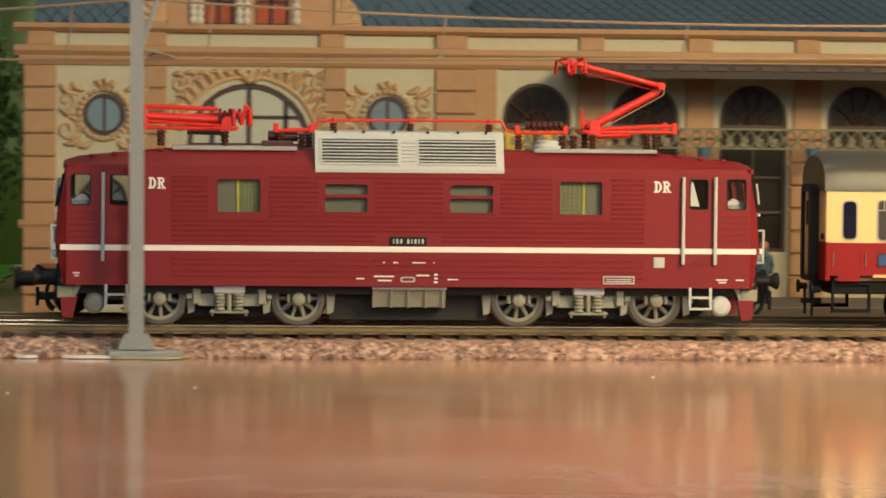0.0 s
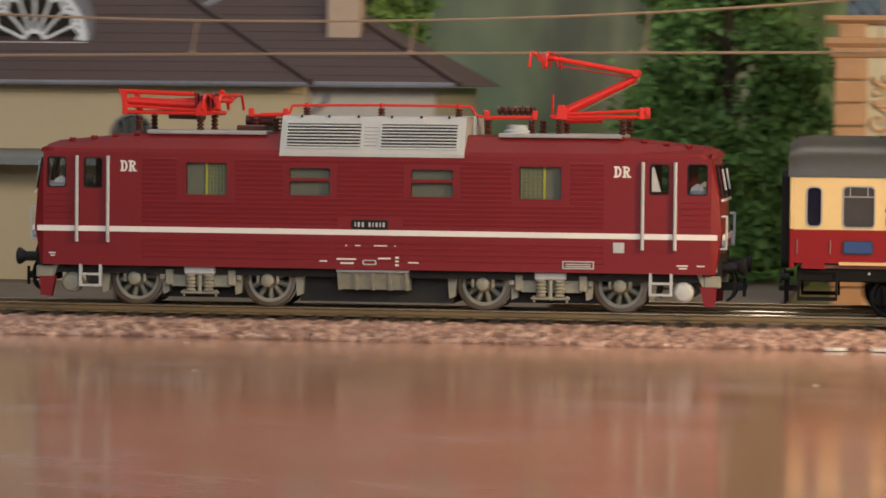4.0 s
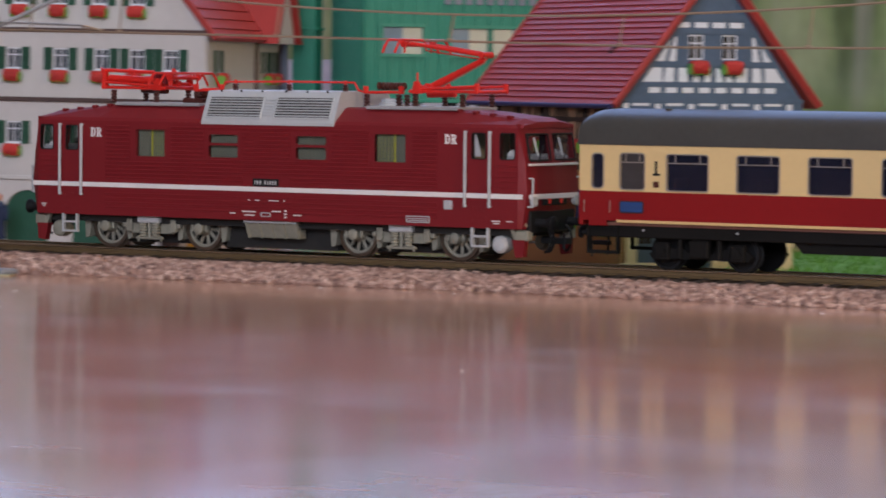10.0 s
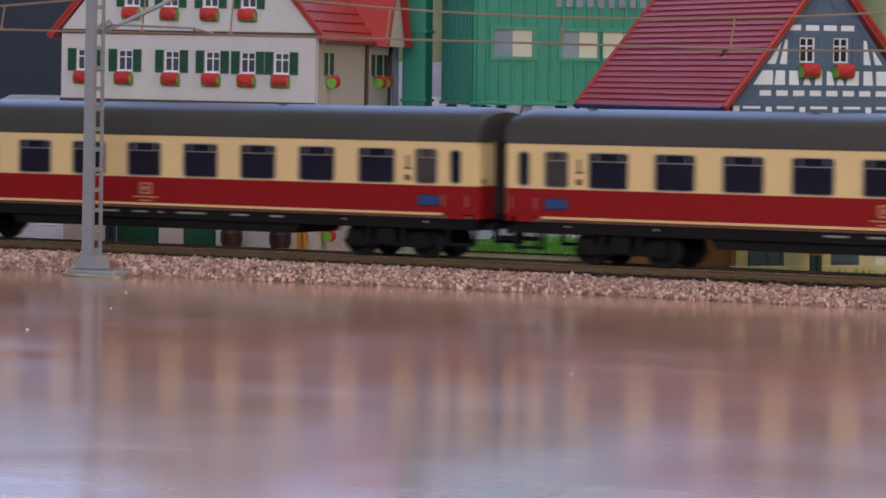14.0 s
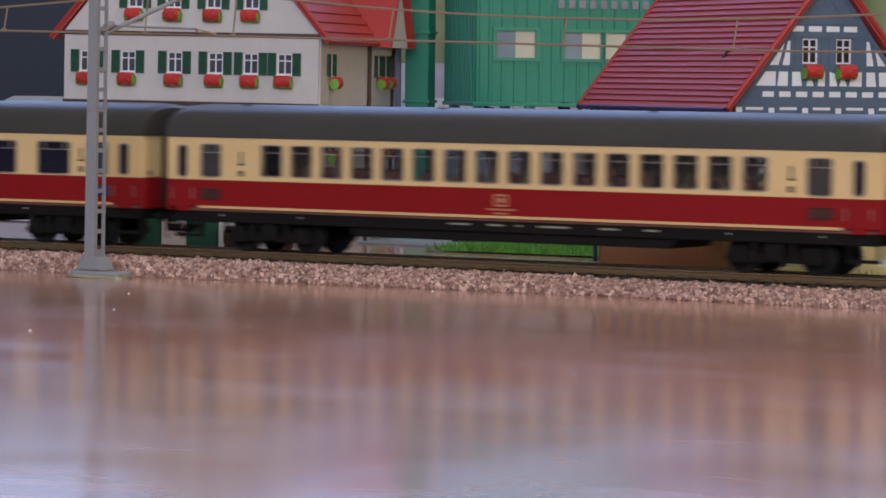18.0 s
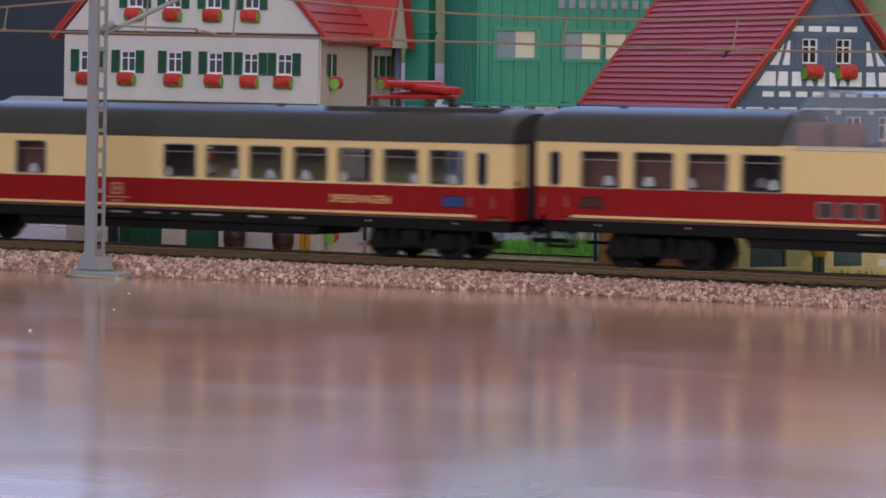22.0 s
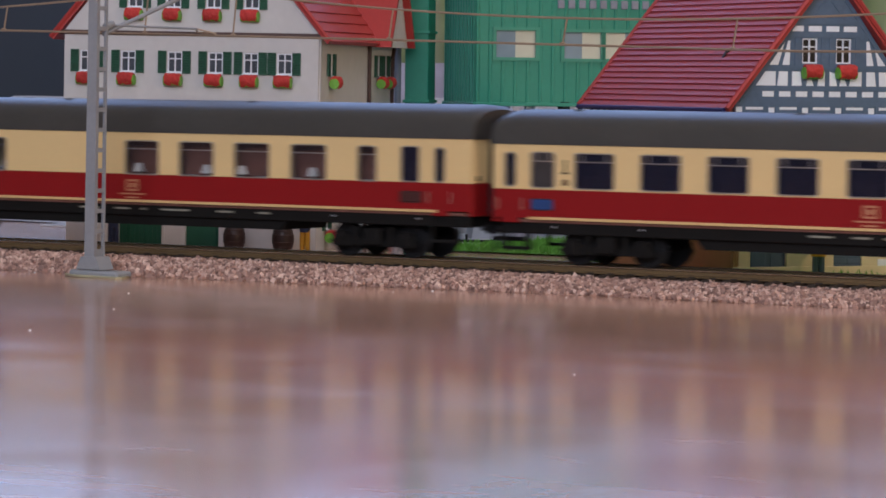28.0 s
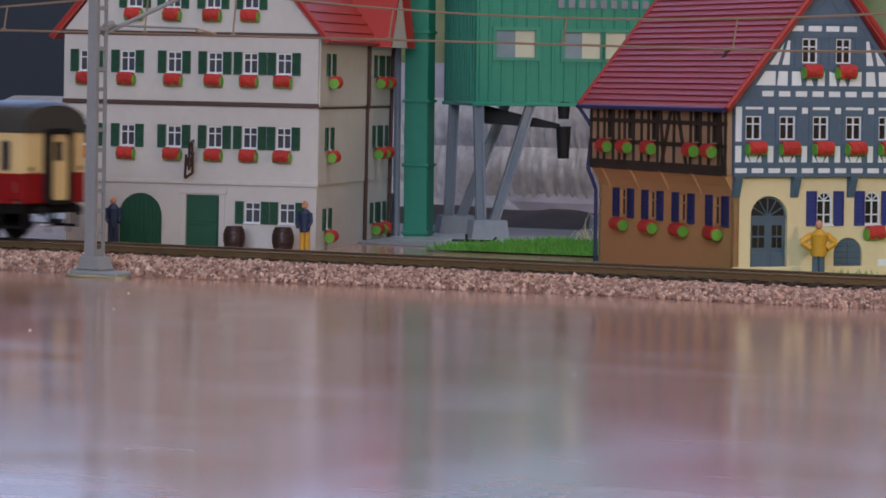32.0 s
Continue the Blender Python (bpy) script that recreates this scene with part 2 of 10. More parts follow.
def table_material():
    """Glossy orange-brown laminate with fine streaks, dust and faint scratches."""
    m = material("table_laminate", (0.40, 0.19, 0.10), 0.16, vary=0.0)
    nt = m.node_tree
    b = nt.nodes["Principled BSDF"]
    co = nt.nodes.new("ShaderNodeTexCoord")
    mp = nt.nodes.new("ShaderNodeMapping")
    mp.inputs["Scale"].default_value = (9, 30, 1)
    nt.links.new(co.outputs["Object"], mp.inputs["Vector"])
    streak = nt.nodes.new("ShaderNodeTexNoise")
    streak.inputs["Scale"].default_value, streak.inputs["Detail"].default_value = 3.0, 6.0
    nt.links.new(mp.outputs[0], streak.inputs["Vector"])
    ramp = nt.nodes.new("ShaderNodeValToRGB")
    ramp.color_ramp.elements[0].position, ramp.color_ramp.elements[0].color = 0.3, (0.44, 0.25, 0.165, 1)
    ramp.color_ramp.elements[1].position, ramp.color_ramp.elements[1].color = 0.75, (0.50, 0.295, 0.205, 1)
    nt.links.new(streak.outputs["Fac"], ramp.inputs["Fac"])
    # pale wiped smears and scuffs
    mp2 = nt.nodes.new("ShaderNodeMapping")
    mp2.inputs["Scale"].default_value = (7, 13, 1)
    mp2.inputs["Rotation"].default_value = (0, 0, 0.35)
    nt.links.new(co.outputs["Object"], mp2.inputs["Vector"])
    smear = nt.nodes.new("ShaderNodeTexNoise")
    smear.inputs["Scale"].default_value, smear.inputs["Detail"].default_value = 1.6, 8.0
    smear.inputs["Roughness"].default_value, smear.inputs["Distortion"].default_value = 0.62, 1.2
    nt.links.new(mp2.outputs[0], smear.inputs["Vector"])
    sm = nt.nodes.new("ShaderNodeMapRange")
    sm.inputs["From Min"].default_value, sm.inputs["From Max"].default_value = 0.5, 0.72
    sm.inputs["To Min"].default_value, sm.inputs["To Max"].default_value = 0.0, 0.55
    nt.links.new(smear.outputs["Fac"], sm.inputs["Value"])
    film = nt.nodes.new("ShaderNodeMixRGB")
    film.inputs["Color2"].default_value = (0.60, 0.47, 0.50, 1)
    nt.links.new(sm.outputs[0], film.inputs["Fac"])
    nt.links.new(ramp.outputs["Color"], film.inputs["Color1"])
    nt.links.new(film.outputs["Color"], b.inputs["Base Color"])
    dust = nt.nodes.new("ShaderNodeTexNoise")
    dust.inputs["Scale"].default_value, dust.inputs["Detail"].default_value = 22.0, 3.0
    nt.links.new(co.outputs["Object"], dust.inputs["Vector"])
    mr = nt.nodes.new("ShaderNodeMapRange")
    mr.inputs["From Min"].default_value, mr.inputs["From Max"].default_value = 0.3, 0.75
    mr.inputs["To Min"].default_value, mr.inputs["To Max"].default_value = 0.115, 0.16
    nt.links.new(dust.outputs["Fac"], mr.inputs["Value"])
    nt.links.new(mr.outputs[0], b.inputs["Roughness"])
    wob = nt.nodes.new("ShaderNodeTexNoise")
    wob.inputs["Scale"].default_value, wob.inputs["Detail"].default_value = 14.0, 2.0
    nt.links.new(co.outputs["Object"], wob.inputs["Vector"])
    bp = nt.nodes.new("ShaderNodeBump")
    bp.inputs["Strength"].default_value, bp.inputs["Distance"].default_value = 0.03, 0.0004
    nt.links.new(wob.outputs["Fac"], bp.inputs["Height"])
    nt.links.new(bp.outputs["Normal"], b.inputs["Normal"])
    return m


def ballast_material():
    m = material("ballast_stone", (0.33, 0.20, 0.15), 0.7, vary=0.2, grain=900)
    nt = m.node_tree
    b = nt.nodes["Principled BSDF"]
    geo = nt.nodes.new("ShaderNodeNewGeometry")
    ramp = nt.nodes.new("ShaderNodeValToRGB")
    e = ramp.color_ramp.elements
    e[0].position, e[0].color = 0.0, (0.19, 0.115, 0.095, 1)
    e[1].position, e[1].color = 1.0, (0.72, 0.53, 0.44, 1)
    mid = e.new(0.55)
    mid.color = (0.46, 0.285, 0.225, 1)
    nt.links.new(geo.outputs["Random Per Island"], ramp.inputs["Fac"])
    nt.links.new(ramp.outputs["Color"], b.inputs["Base Color"])
    return m


def backdrop_material():
    """A soft printed woodland scene: meadow below, blurred trees above, grey-blue haze to one end."""
    m = material("printed_woodland", (0.1, 0.15, 0.05), 0.8, vary=0.0)
    nt = m.node_tree
    b = nt.nodes["Principled BSDF"]
    b.inputs["Specular IOR Level"].default_value = 0.1
    co = nt.nodes.new("ShaderNodeTexCoord")
    mp = nt.nodes.new("ShaderNodeMapping")
    mp.inputs["Scale"].default_value = (1.0, 1.0, 0.45)
    nt.links.new(co.outputs["Object"], mp.inputs["Vector"])
    n1 = nt.nodes.new("ShaderNodeTexNoise")
    n1.inputs["Scale"].default_value, n1.inputs["Detail"].default_value = 26.0, 3.0
    nt.links.new(mp.outputs[0], n1.inputs["Vector"])
    r1 = nt.nodes.new("ShaderNodeValToRGB")
    e = r1.color_ramp.elements
    e[0].position, e[0].color = 0.34, (0.055, 0.08, 0.030, 1)
    e[1].position, e[1].color = 0.68, (0.36, 0.40, 0.22, 1)
    k = e.new(0.5)
    k.color = (0.22, 0.28, 0.12, 1)
    nt.links.new(n1.outputs["Fac"], r1.inputs["Fac"])
    n2 = nt.nodes.new("ShaderNodeTexNoise")
    n2.inputs["Scale"].default_value, n2.inputs["Detail"].default_value = 60.0, 2.0
    nt.links.new(co.outputs["Object"], n2.inputs["Vector"])
    mx = nt.nodes.new("ShaderNodeMix")
    mx.data_type, mx.blend_type = "RGBA", "OVERLAY"
    mx.inputs["Factor"].default_value = 0.3
    nt.links.new(r1.outputs["Color"], mx.inputs["A"])
    nt.links.new(n2.outputs["Fac"], mx.inputs["B"])
    n3 = nt.nodes.new("ShaderNodeTexNoise")
    n3.inputs["Scale"].default_value, n3.inputs["Detail"].default_value = 5.0, 2.0
    nt.links.new(co.outputs["Object"], n3.inputs["Vector"])
    mist = nt.nodes.new("ShaderNodeMapRange")
    mist.inputs["From Min"].default_value, mist.inputs["From Max"].default_value = 0.46, 0.66
    mist.inputs["To Max"].default_value = 0.38
    nt.links.new(n3.outputs["Fac"], mist.inputs["Value"])
    soft = nt.nodes.new("ShaderNodeMix")
    soft.data_type = "RGBA"
    soft.inputs["B"].default_value = (0.30, 0.29, 0.30, 1)
    nt.links.new(mist.outputs[0], soft.inputs["Factor"])
    nt.links.new(mx.outputs["Result"], soft.inputs["A"])
    mx = soft
    tall = nt.nodes.new("ShaderNodeMapping")
    tall.inputs["Scale"].default_value = (1.0, 1.0, 0.07)
    nt.links.new(co.outputs["Object"], tall.inputs["Vector"])
    n4 = nt.nodes.new("ShaderNodeTexNoise")
    n4.inputs["Scale"].default_value, n4.inputs["Detail"].default_value = 38.0, 2.0
    nt.links.new(tall.outputs[0], n4.inputs["Vector"])
    stem = nt.nodes.new("ShaderNodeMapRange")
    stem.inputs["From Min"].default_value, stem.inputs["From Max"].default_value = 0.60, 0.70
    stem.inputs["To Max"].default_value = 0.6
    nt.links.new(n4.outputs["Fac"], stem.inputs["Value"])
    trunks = nt.nodes.new("ShaderNodeMix")
    trunks.data_type = "RGBA"
    trunks.inputs["B"].default_value = (0.38, 0.37, 0.31, 1)
    nt.links.new(stem.outputs[0], trunks.inputs["Factor"])
    nt.links.new(mx.outputs["Result"], trunks.inputs["A"])
    mx = trunks
    sep = nt.nodes.new("ShaderNodeSeparateXYZ")
    nt.links.new(co.outputs["Object"], sep.inputs[0])
    low = nt.nodes.new("ShaderNodeMapRange")
    low.inputs["From Min"].default_value, low.inputs["From Max"].default_value = 0.062, 0.034
    nt.links.new(sep.outputs["Z"], low.inputs["Value"])
    meadow = nt.nodes.new("ShaderNodeMix")
    meadow.data_type = "RGBA"
    meadow.inputs["B"].default_value = (0.12, 0.18, 0.035, 1)
    nt.links.new(low.outputs[0], meadow.inputs["Factor"])
    nt.links.new(mx.outputs["Result"], meadow.inputs["A"])
    haze = nt.nodes.new("ShaderNodeMapRange")
    haze.inputs["From Min"].default_value, haze.inputs["From Max"].default_value = -0.98, -1.06
    nt.links.new(sep.outputs["X"], haze.inputs["Value"])
    hz = nt.nodes.new("ShaderNodeMix")
    hz.data_type = "RGBA"
    hz.inputs["B"].default_value = (0.06, 0.075, 0.10, 1)
    nt.links.new(haze.outputs[0], hz.inputs["Factor"])
    nt.links.new(meadow.outputs["Result"], hz.inputs["A"])
    nt.links.new(hz.outputs["Result"], b.inputs["Base Color"])
    return m


M_LAMPGLOW = glow("lit_lamp_shade", (1.0, 0.62, 0.26), 6.0)
M_TABLE, M_BALLAST, M_BACKDROP = table_material(), ballast_material(), backdrop_material()


# ---- mesh tools; all lengths below are in millimetres of the model ----
def hexa(bm, p):
    """A block from eight corners: four below, then the four above them, both counter-clockwise."""
    v = [bm.verts.new(q) for q in p]
    for f in ((3, 2, 1, 0), (4, 5, 6, 7), (0, 1, 5, 4), (1, 2, 6, 5), (2, 3, 7, 6), (3, 0, 4, 7)):
        bm.faces.new([v[i] for i in f])


def box(bm, x0, x1, y0, y1, z0, z1, bev=0.0):
    """A block; bev > 0 rounds off its upright and lying edges with one chamfer."""
    if bev <= 0:
        hexa(bm, [(x0, y0, z0), (x1, y0, z0), (x1, y1, z0), (x0, y1, z0), (x0, y0, z1), (x1, y0, z1), (x1, y1, z1), (x0, y1, z1)])
        return
    b = min(bev, (x1 - x0) * 0.45, (y1 - y0) * 0.45, (z1 - z0) * 0.45)
    rings = []
    for z, i in ((z0, b), (z0 + b, 0), (z1 - b, 0), (z1, b)):
        rings.append([bm.verts.new(q) for q in (
            (x0 + i + b * (i == 0), y0 + i, z), (x1 - i - b * (i == 0), y0 + i, z), (x1 - i, y0 + i + b * (i == 0), z), (x1 - i, y1 - i - b * (i == 0), z),
            (x1 - i - b * (i == 0), y1 - i, z), (x0 + i + b * (i == 0), y1 - i, z), (x0 + i, y1 - i - b * (i == 0), z), (x0 + i, y0 + i + b * (i == 0), z))])
    for a, c in zip(rings, rings[1:]):
        for k in range(8):
            quad = [a[k], a[(k + 1) % 8], c[(k + 1) % 8], c[k]]
            bm.faces.new(quad)
    bm.faces.new(rings[0][::-1])
    bm.faces.new(rings[-1])


def rod(bm, p, q, r, n=8, r2=None, caps=True):
    """A round bar from p to q."""
    p, q = Vector(p), Vector(q)
    r2 = r if r2 is None else r2
    d = (q - p).normalized()
    a = d.orthogonal().normalized()
    b = d.cross(a)
    lo, hi = [], []
    for k in range(n):
        t = 2 * math.pi * k / n
        o = a * math.cos(t) + b * math.sin(t)
        lo.append(bm.verts.new(p + o * r))
        hi.append(bm.verts.new(q + o * r2))
    for k in range(n):
        bm.faces.new((lo[k], lo[(k + 1) % n], hi[(k + 1) % n], hi[k]))
    if caps:
        bm.faces.new(lo[::-1])
        bm.faces.new(hi)


def prism(bm, pts, axis, a, b):
    """A flat outline drawn out along one axis from a to b. pts are the two other coordinates, in the order x, y, z."""
    def place(u, v, w):
        return {"x": (w, u, v), "y": (u, w, v), "z": (u, v, w)}[axis]
    lo = [bm.verts.new(place(u, v, a)) for u, v in pts]
    hi = [bm.verts.new(place(u, v, b)) for u, v in pts]
    n = len(pts)
    for k in range(n):
        bm.faces.new((lo[k], lo[(k + 1) % n], hi[(k + 1) % n], hi[k]))
    bm.faces.new(lo[::-1])
    bm.faces.new(hi)


def wall(bm, x0, x1, z0, z1, y0, y1, holes=()):
    """An upright wall of thickness y0..y1 with rectangular openings (x0, x1, z0, z1)."""
    xs = sorted({x0, x1, *[h[0] for h in holes], *[h[1] for h in holes]})
    zs = sorted({z0, z1, *[h[2] for h in holes], *[h[3] for h in holes]})
    xs, zs = [x for x in xs if x0 <= x <= x1], [z for z in zs if z0 <= z <= z1]
    nx, nz = len(xs) - 1, len(zs) - 1
    def full(i, j):
        if not (0 <= i < nx and 0 <= j < nz):
            return False
        cx, cz = (xs[i] + xs[i + 1]) / 2, (zs[j] + zs[j + 1]) / 2
        return not any(h[0] < cx < h[1] and h[2] < cz < h[3] for h in holes)
    made = {}
    def v(i, j, k):
        if (i, j, k) not in made:
            made[i, j, k] = bm.verts.new((xs[i], (y0, y1)[k], zs[j]))
        return made[i, j, k]
    for i in range(nx):
        for j in range(nz):
            if not full(i, j):
                continue
            bm.faces.new((v(i, j, 0), v(i + 1, j, 0), v(i + 1, j + 1, 0), v(i, j + 1, 0)))
            bm.faces.new((v(i, j + 1, 1), v(i + 1, j + 1, 1), v(i + 1, j, 1), v(i, j, 1)))
            for di, dj, a, b in ((-1, 0, (i, j), (i, j + 1)), (1, 0, (i + 1, j + 1), (i + 1, j)), (0, -1, (i + 1, j), (i, j)), (0, 1, (i, j + 1), (i + 1, j + 1))):
                if not full(i + di, j + dj):
                    bm.faces.new((v(*a, 0), v(*b, 0), v(*b, 1), v(*a, 1)))


def arch_pts(cx, z0, w, h, n=12, rise=None):
    """Outline of an opening with a round head: half width w / 2, whole height h."""
    r = w / 2
    rise = r if rise is None else rise
    return [(cx - r, z0), (cx + r, z0)] + [(cx + r * math.cos(math.pi * k / n), z0 + h - rise + rise * math.sin(math.pi * k / n)) for k in range(n + 1)]


def ring(bm, pts_out, pts_in, y0, y1):
    """A frame between two outlines of equally many points, upright in x and z, from y0 to y1."""
    n = len(pts_out)
    vs = [[bm.verts.new((u, y, v)) for u, v in pts] for y in (y0, y1) for pts in (pts_out, pts_in)]
    for k in range(n):
        j = (k + 1) % n
        bm.faces.new((vs[0][k], vs[0][j], vs[1][j], vs[1][k]))
        bm.faces.new((vs[2][j], vs[2][k], vs[3][k], vs[3][j]))
        bm.faces.new((vs[0][j], vs[0][k], vs[2][k], vs[2][j]))
        bm.faces.new((vs[1][k], vs[1][j], vs[3][j], vs[3][k]))


def rounded(x0, x1, z0, z1, r, n=4):
    """Outline of a rectangle with round corners."""
    pts = []
    for cx, cz, a in ((x1 - r, z0 + r, -90), (x1 - r, z1 - r, 0), (x0 + r, z1 - r, 90), (x0 + r, z0 + r, 180)):
        for k in range(n + 1):
            t = radians(a + 90 * k / n)
            pts.append((cx + r * math.cos(t), cz + r * math.sin(t)))
    return pts


def lathe(bm, profile, n=16, centre=(0, 0, 0), axis="z"):
    """A turned shape: profile of (radius, height)."""
    rows = []
    for r, h in profile:
        row = []
        for k in range(n):
            t = 2 * math.pi * k / n
            u, v = r * math.cos(t), r * math.sin(t)
            q = {"z": (u, v, h), "y": (u, h, v), "x": (h, u, v)}[axis]
            row.append(bm.verts.new((centre[0] + q[0], centre[1] + q[1], centre[2] + q[2])))
        rows.append(row)
    for a, b in zip(rows, rows[1:]):
        for k in range(n):
            bm.faces.new((a[k], a[(k + 1) % n], b[(k + 1) % n], b[k]))
    bm.faces.new(rows[0][::-1])
    bm.faces.new(rows[-1])


def tube(bm, pts, r, n=6):
    """A thin wire through the points, running along x."""
    rows = [[bm.verts.new((p[0], p[1] + r * math.cos(2 * math.pi * k / n), p[2] + r * math.sin(2 * math.pi * k / n))) for k in range(n)] for p in pts]
    for a, b in zip(rows, rows[1:]):
        for k in range(n):
            bm.faces.new((a[k], a[(k + 1) % n], b[(k + 1) % n], b[k]))
    bm.faces.new(rows[0])
    bm.faces.new(rows[-1][::-1])


def blob(bm, c, r, squash=(1, 1, 1), seed=0, rough=0.25):
    """A small uneven lump."""
    made = bmesh.ops.create_icosphere(bm, subdivisions=1, radius=1.0)
    for v in made["verts"]:
        k = 1 + rough * noise.noise(v.co * 2.3 + Vector((seed * 3.1, seed, 0)))
        v.co = Vector((c[0] + v.co.x * r * squash[0] * k, c[1] + v.co.y * r * squash[1] * k, c[2] + v.co.z * r * squash[2] * k))


def mesh_of(name, bm, mat, smooth=False, m=None):
    if m is not None:
        bmesh.ops.transform(bm, matrix=m, verts=bm.verts)
    bmesh.ops.recalc_face_normals(bm, faces=bm.faces)
    for v in bm.verts:
        v.co *= MM
    me = bpy.data.meshes.new(name)
    bm.to_mesh(me)
    bm.free()
    me.materials.append(mat)
    if smooth:
        me.polygons.foreach_set("use_smooth", [True] * len(me.polygons))
        me.set_sharp_from_angle(angle=radians(35))
    return me


def part(name, bm, mat, parent, label="", smooth=False, m=None):
    ob = new(name, mesh_of(name, bm, mat, smooth, m))
    ob.parent = parent
    if label:
        tagged(ob, label)
    return ob


def part_split(name, piece, bm, mat, parent, label="", m=None):
    """One part from the first connected piece of bm; its other pieces become children of that part."""
    left, first = set(bm.faces), None
    groups = []
    while left:
        stack = [next(iter(sorted(left, key=lambda f: f.index)))]
        left.discard(stack[0])
        found = []
        while stack:
            f = stack.pop()
            found.append(f)
            for v in f.verts:
                for g in v.link_faces:
                    if g in left:
                        left.discard(g)
                        stack.append(g)
        groups.append(found)
    for found in groups:
        sub_bm, seen = B(), {}
        for f in found:
            for v in f.verts:
                if v not in seen:
                    seen[v] = sub_bm.verts.new(v.co)
            sub_bm.faces.new([seen[v] for v in f.verts])
        if first is None:
            first = part(name, sub_bm, mat, parent, label, m=m)
        else:
            part(piece, sub_bm, mat, first, m=m)
    bm.free()
    return first


def thing(name, x, y, z, rz=0.0, label="", category="", group="", kind=""):
    ob = new(name)
    ob.empty_display_size = 0.01
    ob.matrix_basis = pose(x * MM, y * MM, z * MM, 0, 0, rz)
    return tagged(ob, label, category, group, kind)


def solid(name, bm, mat, label, category="", kind="", smooth=False, m=None, group=""):
    return tagged(new(name, mesh_of(name, bm, mat, smooth, m)), label, category, group, kind)


def B():
    return bmesh.new()


def text_part(name, body, size, mat, parent, m, label="", bold=0.0):
    """Letters of the built-in font as a thin mesh; m places them, lying in x and y."""
    cu = bpy.data.curves.new(name, "FONT")
    cu.body, cu.size, cu.align_x, cu.align_y, cu.extrude, cu.resolution_u, cu.offset = body, size, "CENTER", "CENTER", 0.04, 3, bold
    tmp = bpy.data.objects.new(name, cu)
    scene.collection.objects.link(tmp)
    me = bpy.data.meshes.new_from_object(tmp.evaluated_get(bpy.context.evaluated_depsgraph_get()))
    bpy.data.objects.remove(tmp)
    me.transform(Matrix.Scale(MM, 4) @ m)
    me.materials.clear()
    me.materials.append(mat)
    ob = new(name, me)
    ob.parent = parent
    if label:
        tagged(ob, label)
    return ob


# ---- the room and the table ----
def room():
    X0, X1, Y0, Y1, Z0, Z1 = -3600, 3200, -2600, 1400, -760, 1700
    bm = B()
    box(bm, X0 - 100, X1 + 100, Y0 - 100, Y1 + 100, Z0 - 60, Z0)
    solid("floor", bm, M_ROOMFLOOR, "brown boards of the hobby room floor", kind="structure")
    bm = B()
    box(bm, X0 - 100, X1 + 100, Y0 - 100, Y1 + 100, Z1, Z1 + 60)
    solid("ceiling", bm, M_ROOMWALL, "plain painted room ceiling", kind="structure")
    bm = B()
    wall(bm, X0, X1, Z0, Z1, Y1, Y1 + 100, [(-2300, -1000, 330, 1470)])
    solid("wall_north", bm, M_ROOMWALL, "plain painted wall with a window behind the layout", kind="structure")
    bm = B()
    wall(bm, X0, X1, Z0, Z1, Y0 - 100, Y0, [(-500, 1400, 400, 1500)])
    solid("wall_south", bm, M_ROOMWALL, "plain painted wall with a wide window", kind="structure")
    for name, x in (("wall_west", X0 - 100), ("wall_east", X1)):
        bm = B()
        box(bm, x, x + 100, Y0, Y1, Z0, Z1)
        solid(name, bm, M_ROOMWALL, "plain painted room wall", kind="structure")


def table():
    t = thing("layout_table", 0, 0, 0, 0, "long glossy orange-brown laminate table carrying the railway", "table")
    bm = B()
    box(bm, -3000, 2300, -620, 900, -24, 0, 3)
    part("tabletop", bm, M_TABLE, t)
    for x in (-2900, -1200, 500, 2140):
        for y in (-560, 800):
            bm = B()
            box(bm, x, x + 60, y, y + 60, -760, -24, 4)
            part("leg", bm, M_BARK, t)


def edge_y(x):
    """Where the front toe of the ballast lies along the track."""
    e = float(np.interp(x, (-900, -700, -620, -500, -300, 0, 300), (-44, -39, -33, -27, -26, -24, -23)))
    return e + 1.0 * math.sin(x * 0.021) + 0.6 * math.sin(x * 0.093 + 1)


